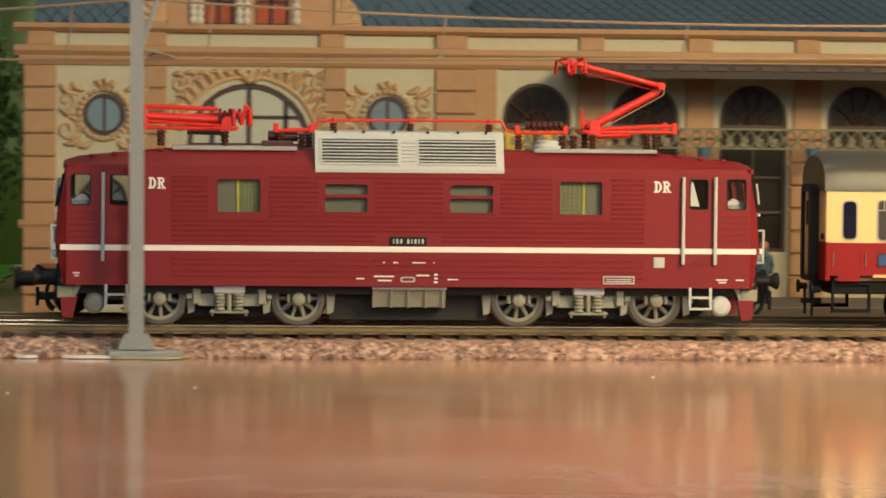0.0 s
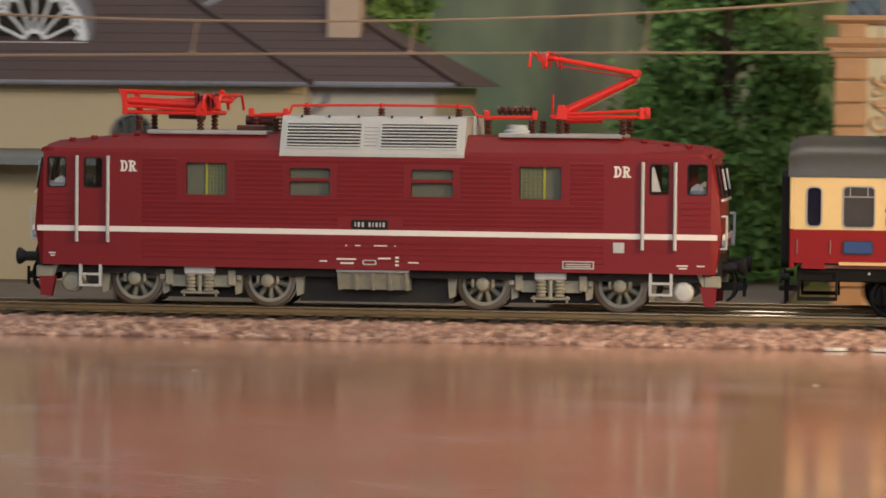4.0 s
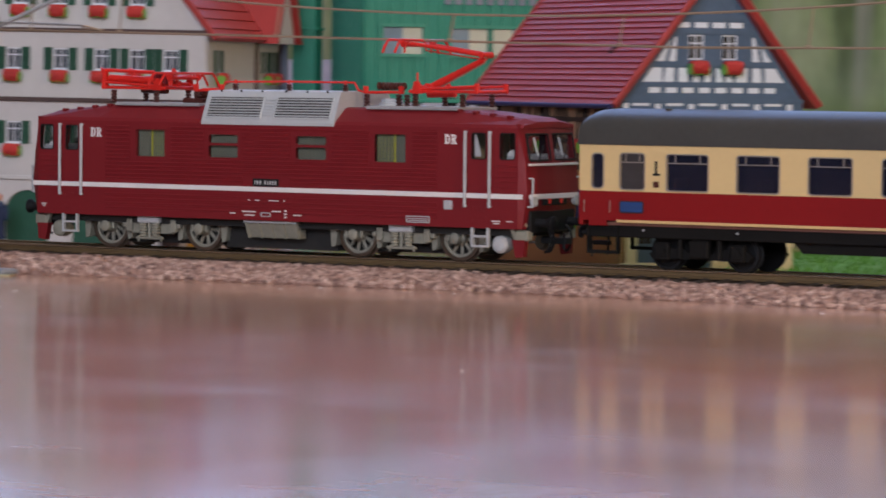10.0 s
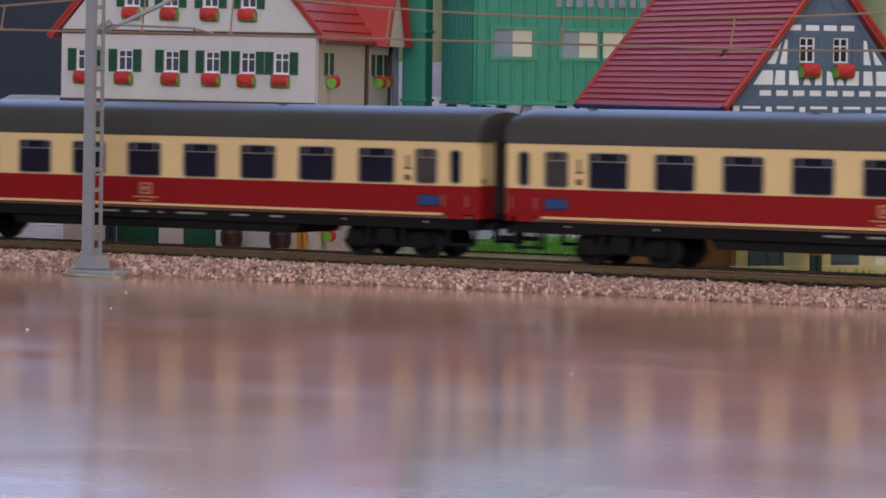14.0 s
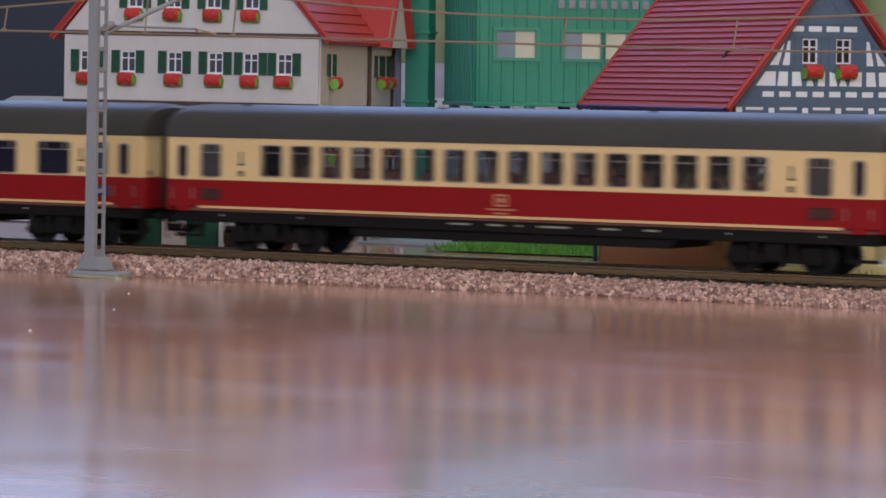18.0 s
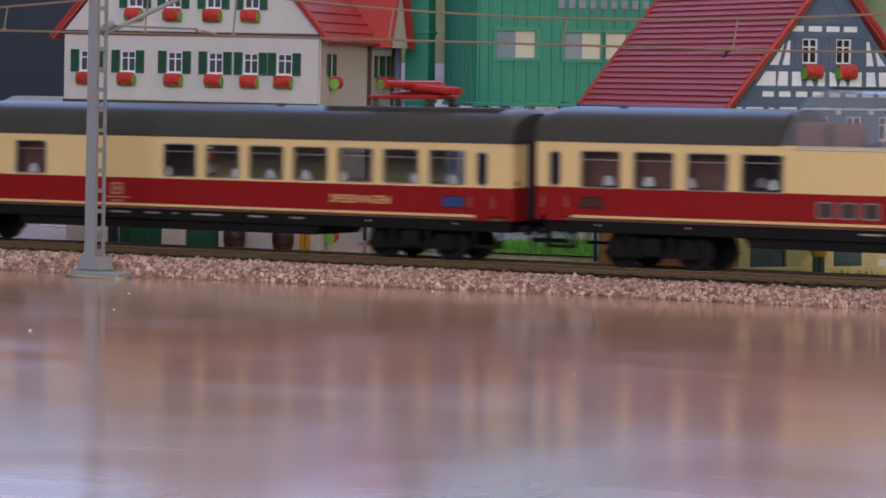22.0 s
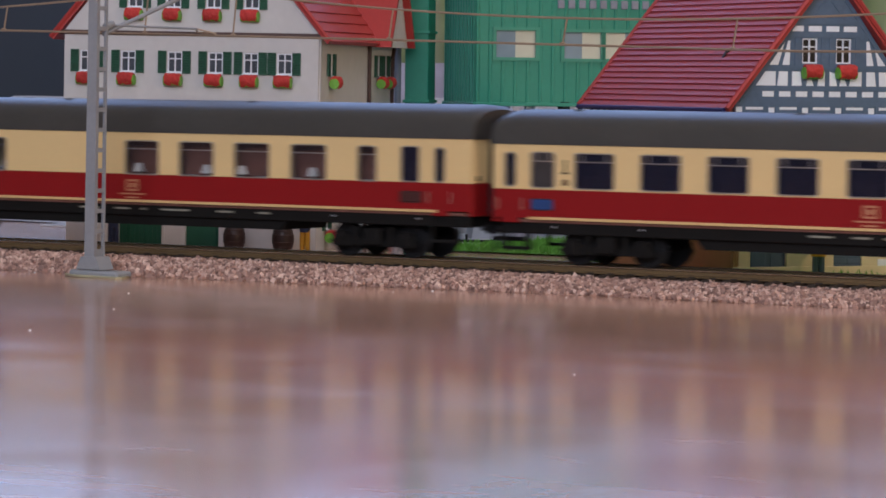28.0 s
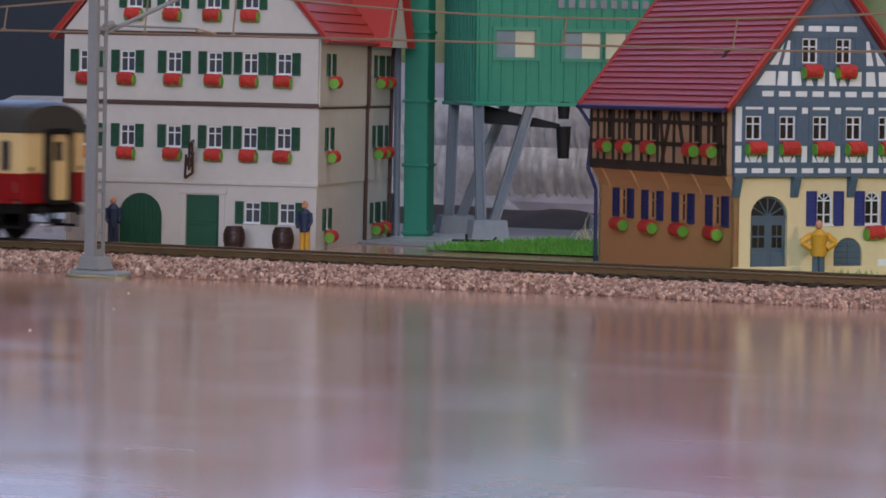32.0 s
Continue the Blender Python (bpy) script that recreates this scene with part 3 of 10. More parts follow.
def ballast():
    # the bed below the stones
    bm = B()
    xs = [-2990 + 20 * k for k in range(265)]
    prev = None
    for x in xs:
        e = edge_y(x)
        row = [bm.verts.new(q) for q in ((x, e, 0), (x, e + 6, 3.0), (x, -15, 4.6), (x, 15, 4.6), (x, 27, 3.2), (x, 33, 0))]
        if prev:
            for k in range(5):
                bm.faces.new((prev[k], row[k], row[k + 1], prev[k + 1]))
        prev = row
    bed = solid("track_bed", bm, M_BALLAST, "reddish brown ballast bed under the track", kind="structure")
    # loose stones
    rng = np.random.default_rng(5)
    base = np.array([(-1, -0.8, -0.6), (1, -0.9, -0.5), (0.8, 1, -0.6), (-0.9, 0.8, -0.7), (-0.7, -0.6, 0.7), (0.8, -0.7, 0.6), (0.6, 0.7, 0.8), (-0.8, 0.6, 0.5)])
    faces = np.array([(0, 3, 2, 1), (4, 5, 6, 7), (0, 1, 5, 4), (1, 2, 6, 5), (2, 3, 7, 6), (3, 0, 4, 7)])
    n = 30000
    x = rng.uniform(-960, 240, n)
    f = rng.uniform(0, 1, n)
    front = rng.uniform(0, 1, n) < 0.86
    e = np.array([edge_y(v) for v in x])
    y = np.where(front, e - 0.4 + f * (-13.2 - e), 13 + f * 19)
    top = np.interp(y - e, [-1, 0, 6, 14], [0.1, 0.4, 3.1, 4.5])
    top = np.where(front, top, np.interp(y, [13, 27, 33], [4.6, 3.2, 0.3]))
    s = rng.uniform(0.38, 0.82, n) * np.where(rng.uniform(0, 1, n) < 0.08, 1.3, 1.0)
    ang = rng.uniform(0, 6.28, (n, 3))
    pts = base[None] * (s[:, None, None] * rng.uniform(0.7, 1.25, (n, 8, 1)))
    for a, (i, j) in zip(range(3), ((0, 1), (1, 2), (0, 2))):
        c, d = np.cos(ang[:, a])[:, None], np.sin(ang[:, a])[:, None]
        u, v = pts[:, :, i].copy(), pts[:, :, j].copy()
        pts[:, :, i], pts[:, :, j] = c * u - d * v, d * u + c * v
    pts += np.stack([x, y, top + 0.25 * s], 1)[:, None]
    idx = (faces[None] + 8 * np.arange(n)[:, None, None]).reshape(-1, 4)
    me = bpy.data.meshes.new("ballast_stones")
    me.from_pydata((pts.reshape(-1, 3) * MM).tolist(), [], idx.tolist())
    me.materials.append(M_BALLAST)
    tagged(new("ballast_stones", me), "loose reddish brown and grey ballast stones beside the rails", "gravel", kind="stuff")


def track():
    t = thing("railway_track", 0, 0, 0, 0, "model railway track with brown rails on dark sleepers", "track")
    for y in (-8.25, 8.25):
        bm = B()
        prism(bm, [(y - 1.0, 5.6), (y + 1.0, 5.6), (y + 1.0, 6.0), (y + 0.3, 6.3), (y + 0.3, 7.2), (y + 0.5, 7.35), (y - 0.5, 7.35), (y - 0.3, 7.2), (y - 0.3, 6.3), (y - 1.0, 6.0)], "x", -2990, 2290)
        rail = part("rail", bm, M_RAIL, t)
        bm = B()
        box(bm, -2990, 2290, y - 0.5, y + 0.5, 7.36, 8.0, 0.15)
        part("rail_head", bm, M_RAILTOP, rail, "worn shiny rail head")
    bm = B()
    box(bm, -1.3, 1.3, -15, 15, 4.0, 5.6, 0.2)
    for y in (-8.25, 8.25):
        box(bm, -1.0, 1.0, y - 1.7, y + 1.7, 5.5, 5.95)
    first = part("sleeper", bm, M_SLEEPER, t)
    first.location.x = -950 * MM
    for k in range(1, 168):
        o = new("sleeper", first.data)
        o.parent, o.location.x = t, (-950 + 7.1 * k) * MM
    bm = B()
    for a, b in ((-2990, -955), (248, 2290)):
        x = a
        while x < b:
            box(bm, x - 1.3, x + 1.3, -15, 15, 4.0, 5.6)
            x += 7.1
    tagged(part("far_sleepers", bm, M_SLEEPER, t), kind="stuff")


def backdrop():
    bm = B()
    prev = None
    for k in range(61):
        x = -2100 + 55 * k
        y = 520 + 14 * math.sin(x * 0.003)
        row = [bm.verts.new(q) for q in ((x, y, 0.5), (x, y, 128), (x, y + 4, 128), (x, y + 4, 0.5))]
        if prev:
            for j in range(4):
                bm.faces.new((prev[j], row[j], row[(j + 1) % 4], prev[(j + 1) % 4]))
        prev = row
    solid("backdrop", bm, M_BACKDROP, "printed scenic backdrop of hazy woodland and meadow", kind="structure", smooth=True)


def meadow():
    """The grass mats behind the track."""
    rng = random.Random(4)
    for k, (x0, x1, y0, y1) in enumerate(((-560, -436, 40, 515), (-722, -634, 170, 262), (-436, -60, 300, 515))):
        bm = B()
        nx, ny = max(6, int((x1 - x0) / 12)), max(6, int((y1 - y0) / 12))
        g = [[bm.verts.new((x0 + (x1 - x0) * i / nx + rng.uniform(-2, 2), y0 + (y1 - y0) * j / ny + rng.uniform(-2, 2), 0.6 + rng.random() * (0.9 if 0 < i < nx and 0 < j < ny else 0.0)))
              for j in range(ny + 1)] for i in range(nx + 1)]
        for i in range(nx):
            for j in range(ny):
                bm.faces.new((g[i][j], g[i + 1][j], g[i + 1][j + 1], g[i][j + 1]))
        solid("grass_mat", bm, M_GRASS, "bright green grass mat behind the track", kind="structure")


def grass_blades():
    """Short upright fibres on the green mats."""
    rng = np.random.default_rng(9)
    n = 6000
    near = rng.uniform(0, 1, n) < 0.6
    x = np.where(near, rng.uniform(-722, -634, n), rng.uniform(-560, -436, n))
    y = np.where(near, rng.uniform(170, 262, n), rng.uniform(60, 300, n))
    h, w = rng.uniform(1.2, 3.4, n), rng.uniform(0.25, 0.5, n)
    dx, dy = rng.normal(0, 0.9, n), rng.normal(0, 0.9, n)
    z = np.full(n, 0.7)
    v = np.stack([np.stack([x - w, y, z], 1), np.stack([x + w, y, z], 1), np.stack([x + dx, y + dy, z + h], 1)], 1).reshape(-1, 3)
    me = bpy.data.meshes.new("grass_blades")
    me.from_pydata((v * MM).tolist(), [], np.arange(3 * n).reshape(-1, 3).tolist())
    me.materials.append(M_BLADE)
    tagged(new("grass_blades", me), "short bright green grass fibres on the mats", "grass", kind="stuff")


def forecourt():
    """Pavement before the goods hall, with the shade there put into its colour."""
    bm = B()
    box(bm, -435.5, -60, 40, 299.5, 0.1, 1.2, 0.3)
    solid("pavement", bm, M_PLATFORM, "pavement sheet before the goods hall, its grey-brown darkened for shade", kind="structure")


def glare_slope():
    """A smooth pale slope behind the white house, added to stand in for roof glare."""
    bm = B()
    nx, ny = 20, 14
    g = [[bm.verts.new((-1180 + 16 * i, 262 + 16 * j, 0.5 + 53.2 * (j / ny) ** 1.3 * min(1, (nx - i) / 6 + 0.0) + 0.5 * noise.noise(Vector((i * 0.5, j * 0.5, 2))))) for j in range(ny + 1)] for i in range(nx + 1)]
    for i in range(nx):
        for j in range(ny):
            bm.faces.new((g[i][j], g[i + 1][j], g[i + 1][j + 1], g[i][j + 1]))
    solid("pale_slope", bm, M_ICE, "smooth pale bluish slope standing in for glare above the coach roofs", kind="structure", smooth=True)


def desk_lamp():
    t = thing("desk_lamp", 420, -370, 0, 0, "black desk lamp with a warm lit shade standing on the table", "lamp")
    bm = B()
    lathe(bm, [(62, 0.2), (62, 9), (10, 15), (6, 20), (6, 303), (4, 307)], 20)
    part("stand", bm, M_BLACK, t, smooth=True)
    bm = B()
    rod(bm, (0, 0, 300), (-108, 68, 324), 5, 10)
    part("arm", bm, M_BLACK, t, smooth=True)
    bm = B()
    n = 24
    for k in range(n):
        a, b = 2 * math.pi * k / n, 2 * math.pi * (k + 1) / n
        def q(r, w, z):
            return (-110 + r * math.cos(w), 70 + r * math.sin(w), z)
        hexa(bm, [q(84, a, 240), q(84, b, 240), q(81, b, 240), q(81, a, 240), q(34, a, 322), q(34, b, 322), q(31, b, 322), q(31, a, 322)])
    part("shade", bm, M_CREAM, t, "cream lamp shade")


def back_lamp():
    # unseen lamp with a glowing shade, added to warm the table's reflection
    t = thing("table_lamp", 350, 860, 0, 0, "small lit table lamp added out of view behind the layout", "lamp")
    bm = B()
    lathe(bm, [(60, 0.2), (60, 8), (10, 16), (9, 170), (6, 180)], 18)
    part("stand", bm, M_BLACK, t, smooth=True)
    bm = B()
    lathe(bm, [(110, 170), (70, 330)], 24)
    part("shade", bm, M_LAMPGLOW, t, "warm glowing fabric shade", smooth=True)


room()
desk_lamp()
back_lamp()
table()
track()
ballast()
backdrop()
meadow()
grass_blades()
forecourt()
glare_slope()


def crumbs():
    bm = B()
    rng = random.Random(21)
    for k in range(26):
        x = rng.uniform(-760, 190)
        y = -40 - 240 * rng.random() ** 1.6
        r = rng.uniform(0.12, 0.34)
        hexa(bm, [(x - r, y - r * 0.8, 0.02), (x + r, y - r, 0.02), (x + r * 0.9, y + r, 0.02), (x - r, y + r * 0.7, 0.02),
                  (x - r * 0.6, y - r * 0.5, r), (x + r * 0.5, y - r * 0.4, r * 1.2), (x + r * 0.6, y + r * 0.6, r), (x - r * 0.4, y + r * 0.5, r * 0.8)])
    solid("table_crumbs", bm, M_PAPER, "pale crumbs and dust specks on the glossy table", "crumbs", "stuff")


crumbs()


# ---- the train ----
def spoked_wheel(bm_disc, bm_tyre, x, y, z, r, side):
    """One wheel, its face towards side (-1: to the front)."""
    f = side
    prof = [(r + 0.55, y + 0.9 * -f), (r + 0.55, y + 0.55 * -f), (r, y + 0.4 * -f), (r - 0.05, y + 1.0 * f), (r - 1.2, y + 1.1 * f), (r - 1.2, y + 0.9 * -f)]
    n = 28
    rows = []
    for k in range(n):
        t = 2 * math.pi * k / n
        rows.append([bm_tyre.verts.new((x + a * math.cos(t), b, z + a * math.sin(t))) for a, b in prof])
    for k in range(n):
        a, b = rows[k], rows[(k + 1) % n]
        for j in range(len(prof)):
            i = (j + 1) % len(prof)
            bm_tyre.faces.new((a[j], a[i], b[i], b[j]))
    ring_out = [(x + (r - 1.2) * math.cos(2 * math.pi * k / n), z + (r - 1.2) * math.sin(2 * math.pi * k / n)) for k in range(n)]
    ring_in = [(x + (r - 2.0) * math.cos(2 * math.pi * k / n), z + (r - 2.0) * math.sin(2 * math.pi * k / n)) for k in range(n)]
    ring(bm_disc, ring_out, ring_in, y - 0.55, y + 0.55)
    lathe(bm_disc, [(1.0, 0.3 * -f), (2.3, 0.6 * f), (2.2, 1.1 * f), (1.4, 1.7 * f), (0.6, 1.9 * f)] if f > 0 else [(0.6, -1.9), (1.4, -1.7), (2.2, -1.1), (2.3, -0.6), (1.0, 0.3)], 14, (x, y, z), "y")


def wheelset(parent, x, r, spoked):
    """A wheelset as one turning part, with its axle at its own origin."""
    bm, tyres = B(), [B(), B()]
    rod(bm, (0, -8, 0), (0, 8, 0), 1.0, 8)
    if spoked:
        spoked_wheel(bm, tyres[0], 0, -8.9, 0, r, -1)
        spoked_wheel(bm, tyres[1], 0, 8.9, 0, r, 1)
    else:
        for s in (-1, 1):
            prof = [(r + 0.5, 7.2), (r + 0.5, 7.7), (r, 7.9), (r, 9.7), (r - 0.9, 9.8), (r - 1.3, 9.2), (2.0, 9.0), (1.2, 9.8)]
            lathe(tyres[s > 0], [(a, b) for a, b in prof] if s > 0 else [(a, -b) for a, b in prof][::-1], 20, (0, 0, 0), "y")
    ws = part("wheelset", bm, M_STEELWHEEL if spoked else M_UNDER, parent, smooth=True)
    ws.location = (x * MM, 0, (8 + r) * MM)
    if spoked:
        for y in (-8.9, 8.9):
            bm = B()
            rod(bm, (1.9, y, 0), (r - 1.6, y, 0), 0.62, 6, 0.45)
            first = part("spoke", bm, M_STEELWHEEL, ws, smooth=True)
            for k in range(1, 10):
                o = new("spoke", first.data)
                o.parent, o.rotation_euler = ws, (0, 2 * math.pi * k / 10, 0)
    for bt in tyres:
        part("tyre", bt, M_TYRE if spoked else M_BLACK, ws, "dark turned steel tyre" if spoked else "", smooth=True)
    return ws


def window_set(parent, name, x0, x1, z0, z1, y, r, frame_mat, pane_mat, proud=0.22, bars=(), width=0.45, depth=0.6, m=None):
    """A window with a round-cornered frame, a pane behind it and its bars; the outer face looks to -y."""
    bm = B()
    ring(bm, rounded(x0 - width, x1 + width, z0 - width, z1 + width, r + width * 0.7), rounded(x0, x1, z0, z1, r), y - proud, y + depth)
    for kind, a, b, c in bars:
        if kind == "h":
            box(bm, x0, x1, y - proud * 0.6, y + depth, a - b, a + b)
        else:
            box(bm, a - b, a + b, y - proud * 0.6, y + depth, z0 if c is None else c, z1)
    w = part(name, bm, frame_mat, parent, m=m)
    bm = B()
    box(bm, x0 - 0.1, x1 + 0.1, y + depth * 0.45, y + depth * 0.8, z0 - 0.1, z1 + 0.1)
    p = part("pane", bm, pane_mat, w, m=m)
    p.visible_shadow = False
    return w


FLIP = Matrix.Rotation(math.pi, 4, "Z")


def letters_dr(t, x, y, z, m):
    """The slab letters D and R in white."""
    y0, y1 = y - 0.17, y - 0.02
    n = 10
    bm = B()
    def bowl(cx, x0, zc, hw, hh):
        return [(x0, zc - hh), (cx, zc - hh)] + [(cx + hw * math.sin(math.pi * k / n), zc - hh * math.cos(math.pi * k / n)) for k in range(1, n)] + [(cx, zc + hh), (x0, zc + hh)]
    ring(bm, bowl(x - 1.3, x - 2.0, z, 1.05, 1.5), bowl(x - 1.3, x - 1.42, z, 0.5, 1.02), y0, y1)
    for dz in (-1.5, 1.1):
        box(bm, x - 2.3, x - 1.9, y0, y1, z + dz, z + dz + 0.4)
    part("lettering", bm, M_WHITE, t, "white capital letter D", m=m)
    bm = B()
    ring(bm, bowl(x + 1.0, x + 0.3, z + 0.68, 0.95, 0.82), bowl(x + 1.0, x + 0.88, z + 0.68, 0.42, 0.36), y0, y1)
    box(bm, x + 0.3, x + 0.88, y0, y1, z - 1.5, z - 0.1)
    hexa(bm, [(x + 1.45, y0, z - 1.5), (x + 2.05, y0, z - 1.5), (x + 2.05, y1, z - 1.5), (x + 1.45, y1, z - 1.5), (x + 0.9, y0, z - 0.1), (x + 1.5, y0, z - 0.1), (x + 1.5, y1, z - 0.1), (x + 0.9, y1, z - 0.1)])
    for a, b, dz in ((0.0, 0.32, -1.5), (0.0, 0.32, 1.1), (2.0, 2.3, -1.5), (0.86, 1.1, -1.5)):
        box(bm, x + a, x + b, y0, y1, z + dz, z + dz + 0.36)
    part("lettering", bm, M_WHITE, t, "white capital letter R", m=m)


# joints of the raised pantograph in the locomotive's space
PANTO_HINGE, PANTO_KNEE, PANTO_HEAD = Vector((49.5, 0, 61.4)), Vector((68.6, 0, 72.2)), Vector((44.0, 0, 77.2))
PANTO_PARTS = []


def loco():
    t = thing("electric_locomotive", 0, 0, 0, 0, "dark red four-axle electric locomotive with white stripe on the track", "locomotive")
    Y = -17.4
    # side walls with their window openings
    wins = [(-51.0, -39.8, 30.2 + 8, 38.8 + 8), (39.5, 50.7, 38.2, 46.8)]
    slots = [(-22.7, -11.5, 43.0, 45.7), (-22.7, -11.5, 38.4, 42.2), (10.4, 21.7, 43.0, 45.7), (10.4, 21.7, 38.4, 42.2)]
    cabs = [(-79.0, -74.4, 40.0, 47.6), (74.4, 79.0, 40.0, 47.6), (-89.2, -84.4, 40.0, 47.7), (84.4, 89.2, 40.0, 47.7)]
    body = None
    for side in (0, 1):
        m = FLIP if side else None
        bm = B()
        wall(bm, -90.5, 90.5, 18.8, 49.4, Y, Y + 1.2, wins + slots + cabs)
        w = part("body_side", bm, M_RED, t, m=m)
        body = body or w
        # pressed ribs along the wall
        bm = B()
        for k in range(14):
            z = 31.0 + 1.28 * k
            for a, b in ((-63, -53.5), (-53.5, -37.4), (-37.4, -24.5), (-24.5, -9.6), (-9.6, 8.4), (8.4, 23.8), (23.8, 37.4), (37.4, 53.2), (53.2, 62)):
                c = (a + b) / 2
                if any(h[0] - 2.2 < c < h[1] + 2.2 and h[2] - 0.9 < z < h[3] + 0.9 for h in wins + slots):
                    continue
                if b - a > 14 and abs(z - 31.5) < 1.6 and abs(c) < 2:
                    continue
                prism(bm, [(Y - 0.26, z - 0.2), (Y - 0.26, z + 0.2), (Y + 0.1, z + 0.5), (Y + 0.1, z - 0.5)], "x", a, b)
        for k in range(4):
            z = 25.9 - 1.5 * k
            for a, b in ((-63, -11), (-10.2, 9.4), (10, 62)):
                prism(bm, [(Y - 0.2, z - 0.2), (Y - 0.2, z + 0.2), (Y + 0.1, z + 0.45), (Y + 0.1, z - 0.45)], "x", a, b)
        for s in (-1, 1):
            for k in range(5):
                z = 31.4 + 1.6 * k
                a, b = sorted((s * 82.5, s * 90))
                prism(bm, [(Y - 0.16, z - 0.12), (Y - 0.16, z + 0.12), (Y + 0.1, z + 0.32), (Y + 0.1, z - 0.32)], "x", a, b)
        part("pressed_ribs", bm, M_RED, t, m=m)
        bm = B()
        box(bm, -92.2, 92.2, Y - 0.3, Y + 0.2, 27.9, 29.4, 0.1)
        part("white_stripe", bm, M_WHITE, t, m=m)
        # windows
        for k, h in enumerate(wins):
            w = window_set(t, "window", *h, Y, 0.5, M_REDDARK, M_LOCOGLASS, 0.12, width=0.5, depth=0.9, m=m)
            bm = B()
            box(bm, h[0], h[1], Y + 1.7, Y + 2.0, h[2], h[3])
            part("screen", bm, M_GRILLE, w, "grey-green screen behind the pane", m=m)
            bm = B()
            c = h[0] + (h[1] - h[0]) * (0.48 if k == 0 else 0.58)
            g0, g1 = (c, h[1] - 1.2) if k == 0 else (h[0] + 0.4, c)
            for i in range(6):
                x = g0 + (g1 - g0) * i / 5
                box(bm, x - 0.1, x + 0.1, Y + 1.5, Y + 1.75, h[2], h[3])
            for i in range(8):
                z = h[2] + 0.5 + (h[3] - h[2] - 1.0) * i / 7
                box(bm, g0, g1, Y + 1.55, Y + 1.78, z - 0.09, z + 0.09)
            part("grille", bm, M_GRID, w, "fine yellow-green grille", m=m)
            bm = B()
            box(bm, c - 0.3, c + 0.3, Y + 1.3, Y + 1.6, h[2], h[3])
            part("yellow_bar", bm, M_YGRILLE, w, "thin yellow bar", m=m)
        for h in slots:
            w = window_set(t, "window", *h, Y, 0.7, M_REDDARK, M_LOCOGLASS, 0.12, width=0.4, depth=0.9, m=m)
            bm = B()
            box(bm, h[0], h[1], Y + 1.7, Y + 2.0, h[2], h[3])
            part("screen", bm, M_GRILLE, w, "grey-green screen behind the pane", m=m)
        for h in cabs:
            window_set(t, "cab_window", *h, Y, 0.6, M_BLACK, M_LOCOGLASS, 0.14, width=0.28, depth=0.9, m=m)
        # cab doors and handrails
        for s in (-1, 1):
            a, b = sorted((s * 73.0, s * 80.4))
            bm = B()
            ring(bm, [(a, 25.0), (b, 25.0), (b, 48.6), (a, 48.6)], [(a + 0.3, 25.3), (b - 0.3, 25.3), (b - 0.3, 48.3), (a + 0.3, 48.3)], Y - 0.14, Y + 0.1)
            part("door_seam", bm, M_REDDARK, t, m=m)
            for x in (72.4, 81.0):
                bm = B()
                rod(bm, (s * x, Y - 0.9, 25.1), (s * x, Y - 0.9, 48.4), 0.5, 8)
                for z in (25.5, 48.0):
                    rod(bm, (s * x, Y - 0.9, z), (s * x, Y + 0.2, z), 0.35, 6)
                part("handrail", bm, M_LGREY, t, "light grey door handrail", smooth=True, m=m)
            bm = B()
            for z in (21.4, 25.0):
                ring(bm, rounded(s * 77 - 2.6, s * 77 + 2.6, z - 0.7, z + 0.7, 0.4), rounded(s * 77 - 2.3, s * 77 + 2.3, z - 0.45, z + 0.45, 0.3), Y - 0.1, Y + 0.1)
            part("step_recess", bm, M_REDDARK, t, m=m)
            # steps under the doors
            bm = B()
            for x in (74.6, 80.1):
                box(bm, s * x - 0.35, s * x + 0.35, Y - 0.2, Y + 1.0, 13.0, 19.0)
            for z in (13.0, 16.0):
                box(bm, s * 77.35 - 2.9, s * 77.35 + 2.9, Y - 0.3, Y + 1.4, z, z + 0.6)
            part("footstep", bm, M_LGREY, t, "white cab footstep", m=m)
            # tank and plough end
            bm = B()
            lathe(bm, [(0.6, -16.3), (2.0, -16.0), (2.7, -15.2), (2.8, -12), (2.0, -10)], 20, (s * 83.2, 0, 13.9), "y")
            part("air_tank", bm, M_LGREY if s > 0 else M_FRAME, t, "round light grey tank end", smooth=True, m=m)
            bm = B()
            prism(bm, [(s * 87.6, 15.5), (s * 92.0, 15.5), (s * 91.6, 10.4), (s * 88.8, 10.0)], "y", -15.5, -13.2)
            part("rail_guard", bm, M_RED, t, m=m)
            bm = B()
            prism(bm, [(s * 86.6, 19), (s * 88.0, 19), (s * 89.6, 15.2), (s * 88.4, 15.0)], "y", -15.2, -14.0)
            box(bm, *sorted((s * 88.6, s * 93)), -15.4, -12, 15.2, 18.4, 0.3)
            part("guard_bracket", bm, M_FRAME, t, m=m)
        # lettering
        side_m = m @ Matrix.Identity(4) if m is not None else Matrix.Identity(4)
        up = Matrix.Rotation(radians(90), 4, "X")
        for x in (-66.9, 66.9):
            letters_dr(t, x, Y, 45.7, m)
        bm = B()
        box(bm, -5.6, 4.2, Y - 0.5, Y + 0.1, 29.6, 32.0, 0.2)
        part("number_plate", bm, M_BLACK, t, "black number plate", m=m)
        bm = B()
        x = -4.7
        for w in (0.3, 0.55, 0.55, 0, 0.55, 0.3, 0.55, 0.35, 0.55):
            if w:
                box(bm, x, x + w, Y - 0.62, Y - 0.45, 30.2, 31.4)
            x += (w or 0.25) + 0.52
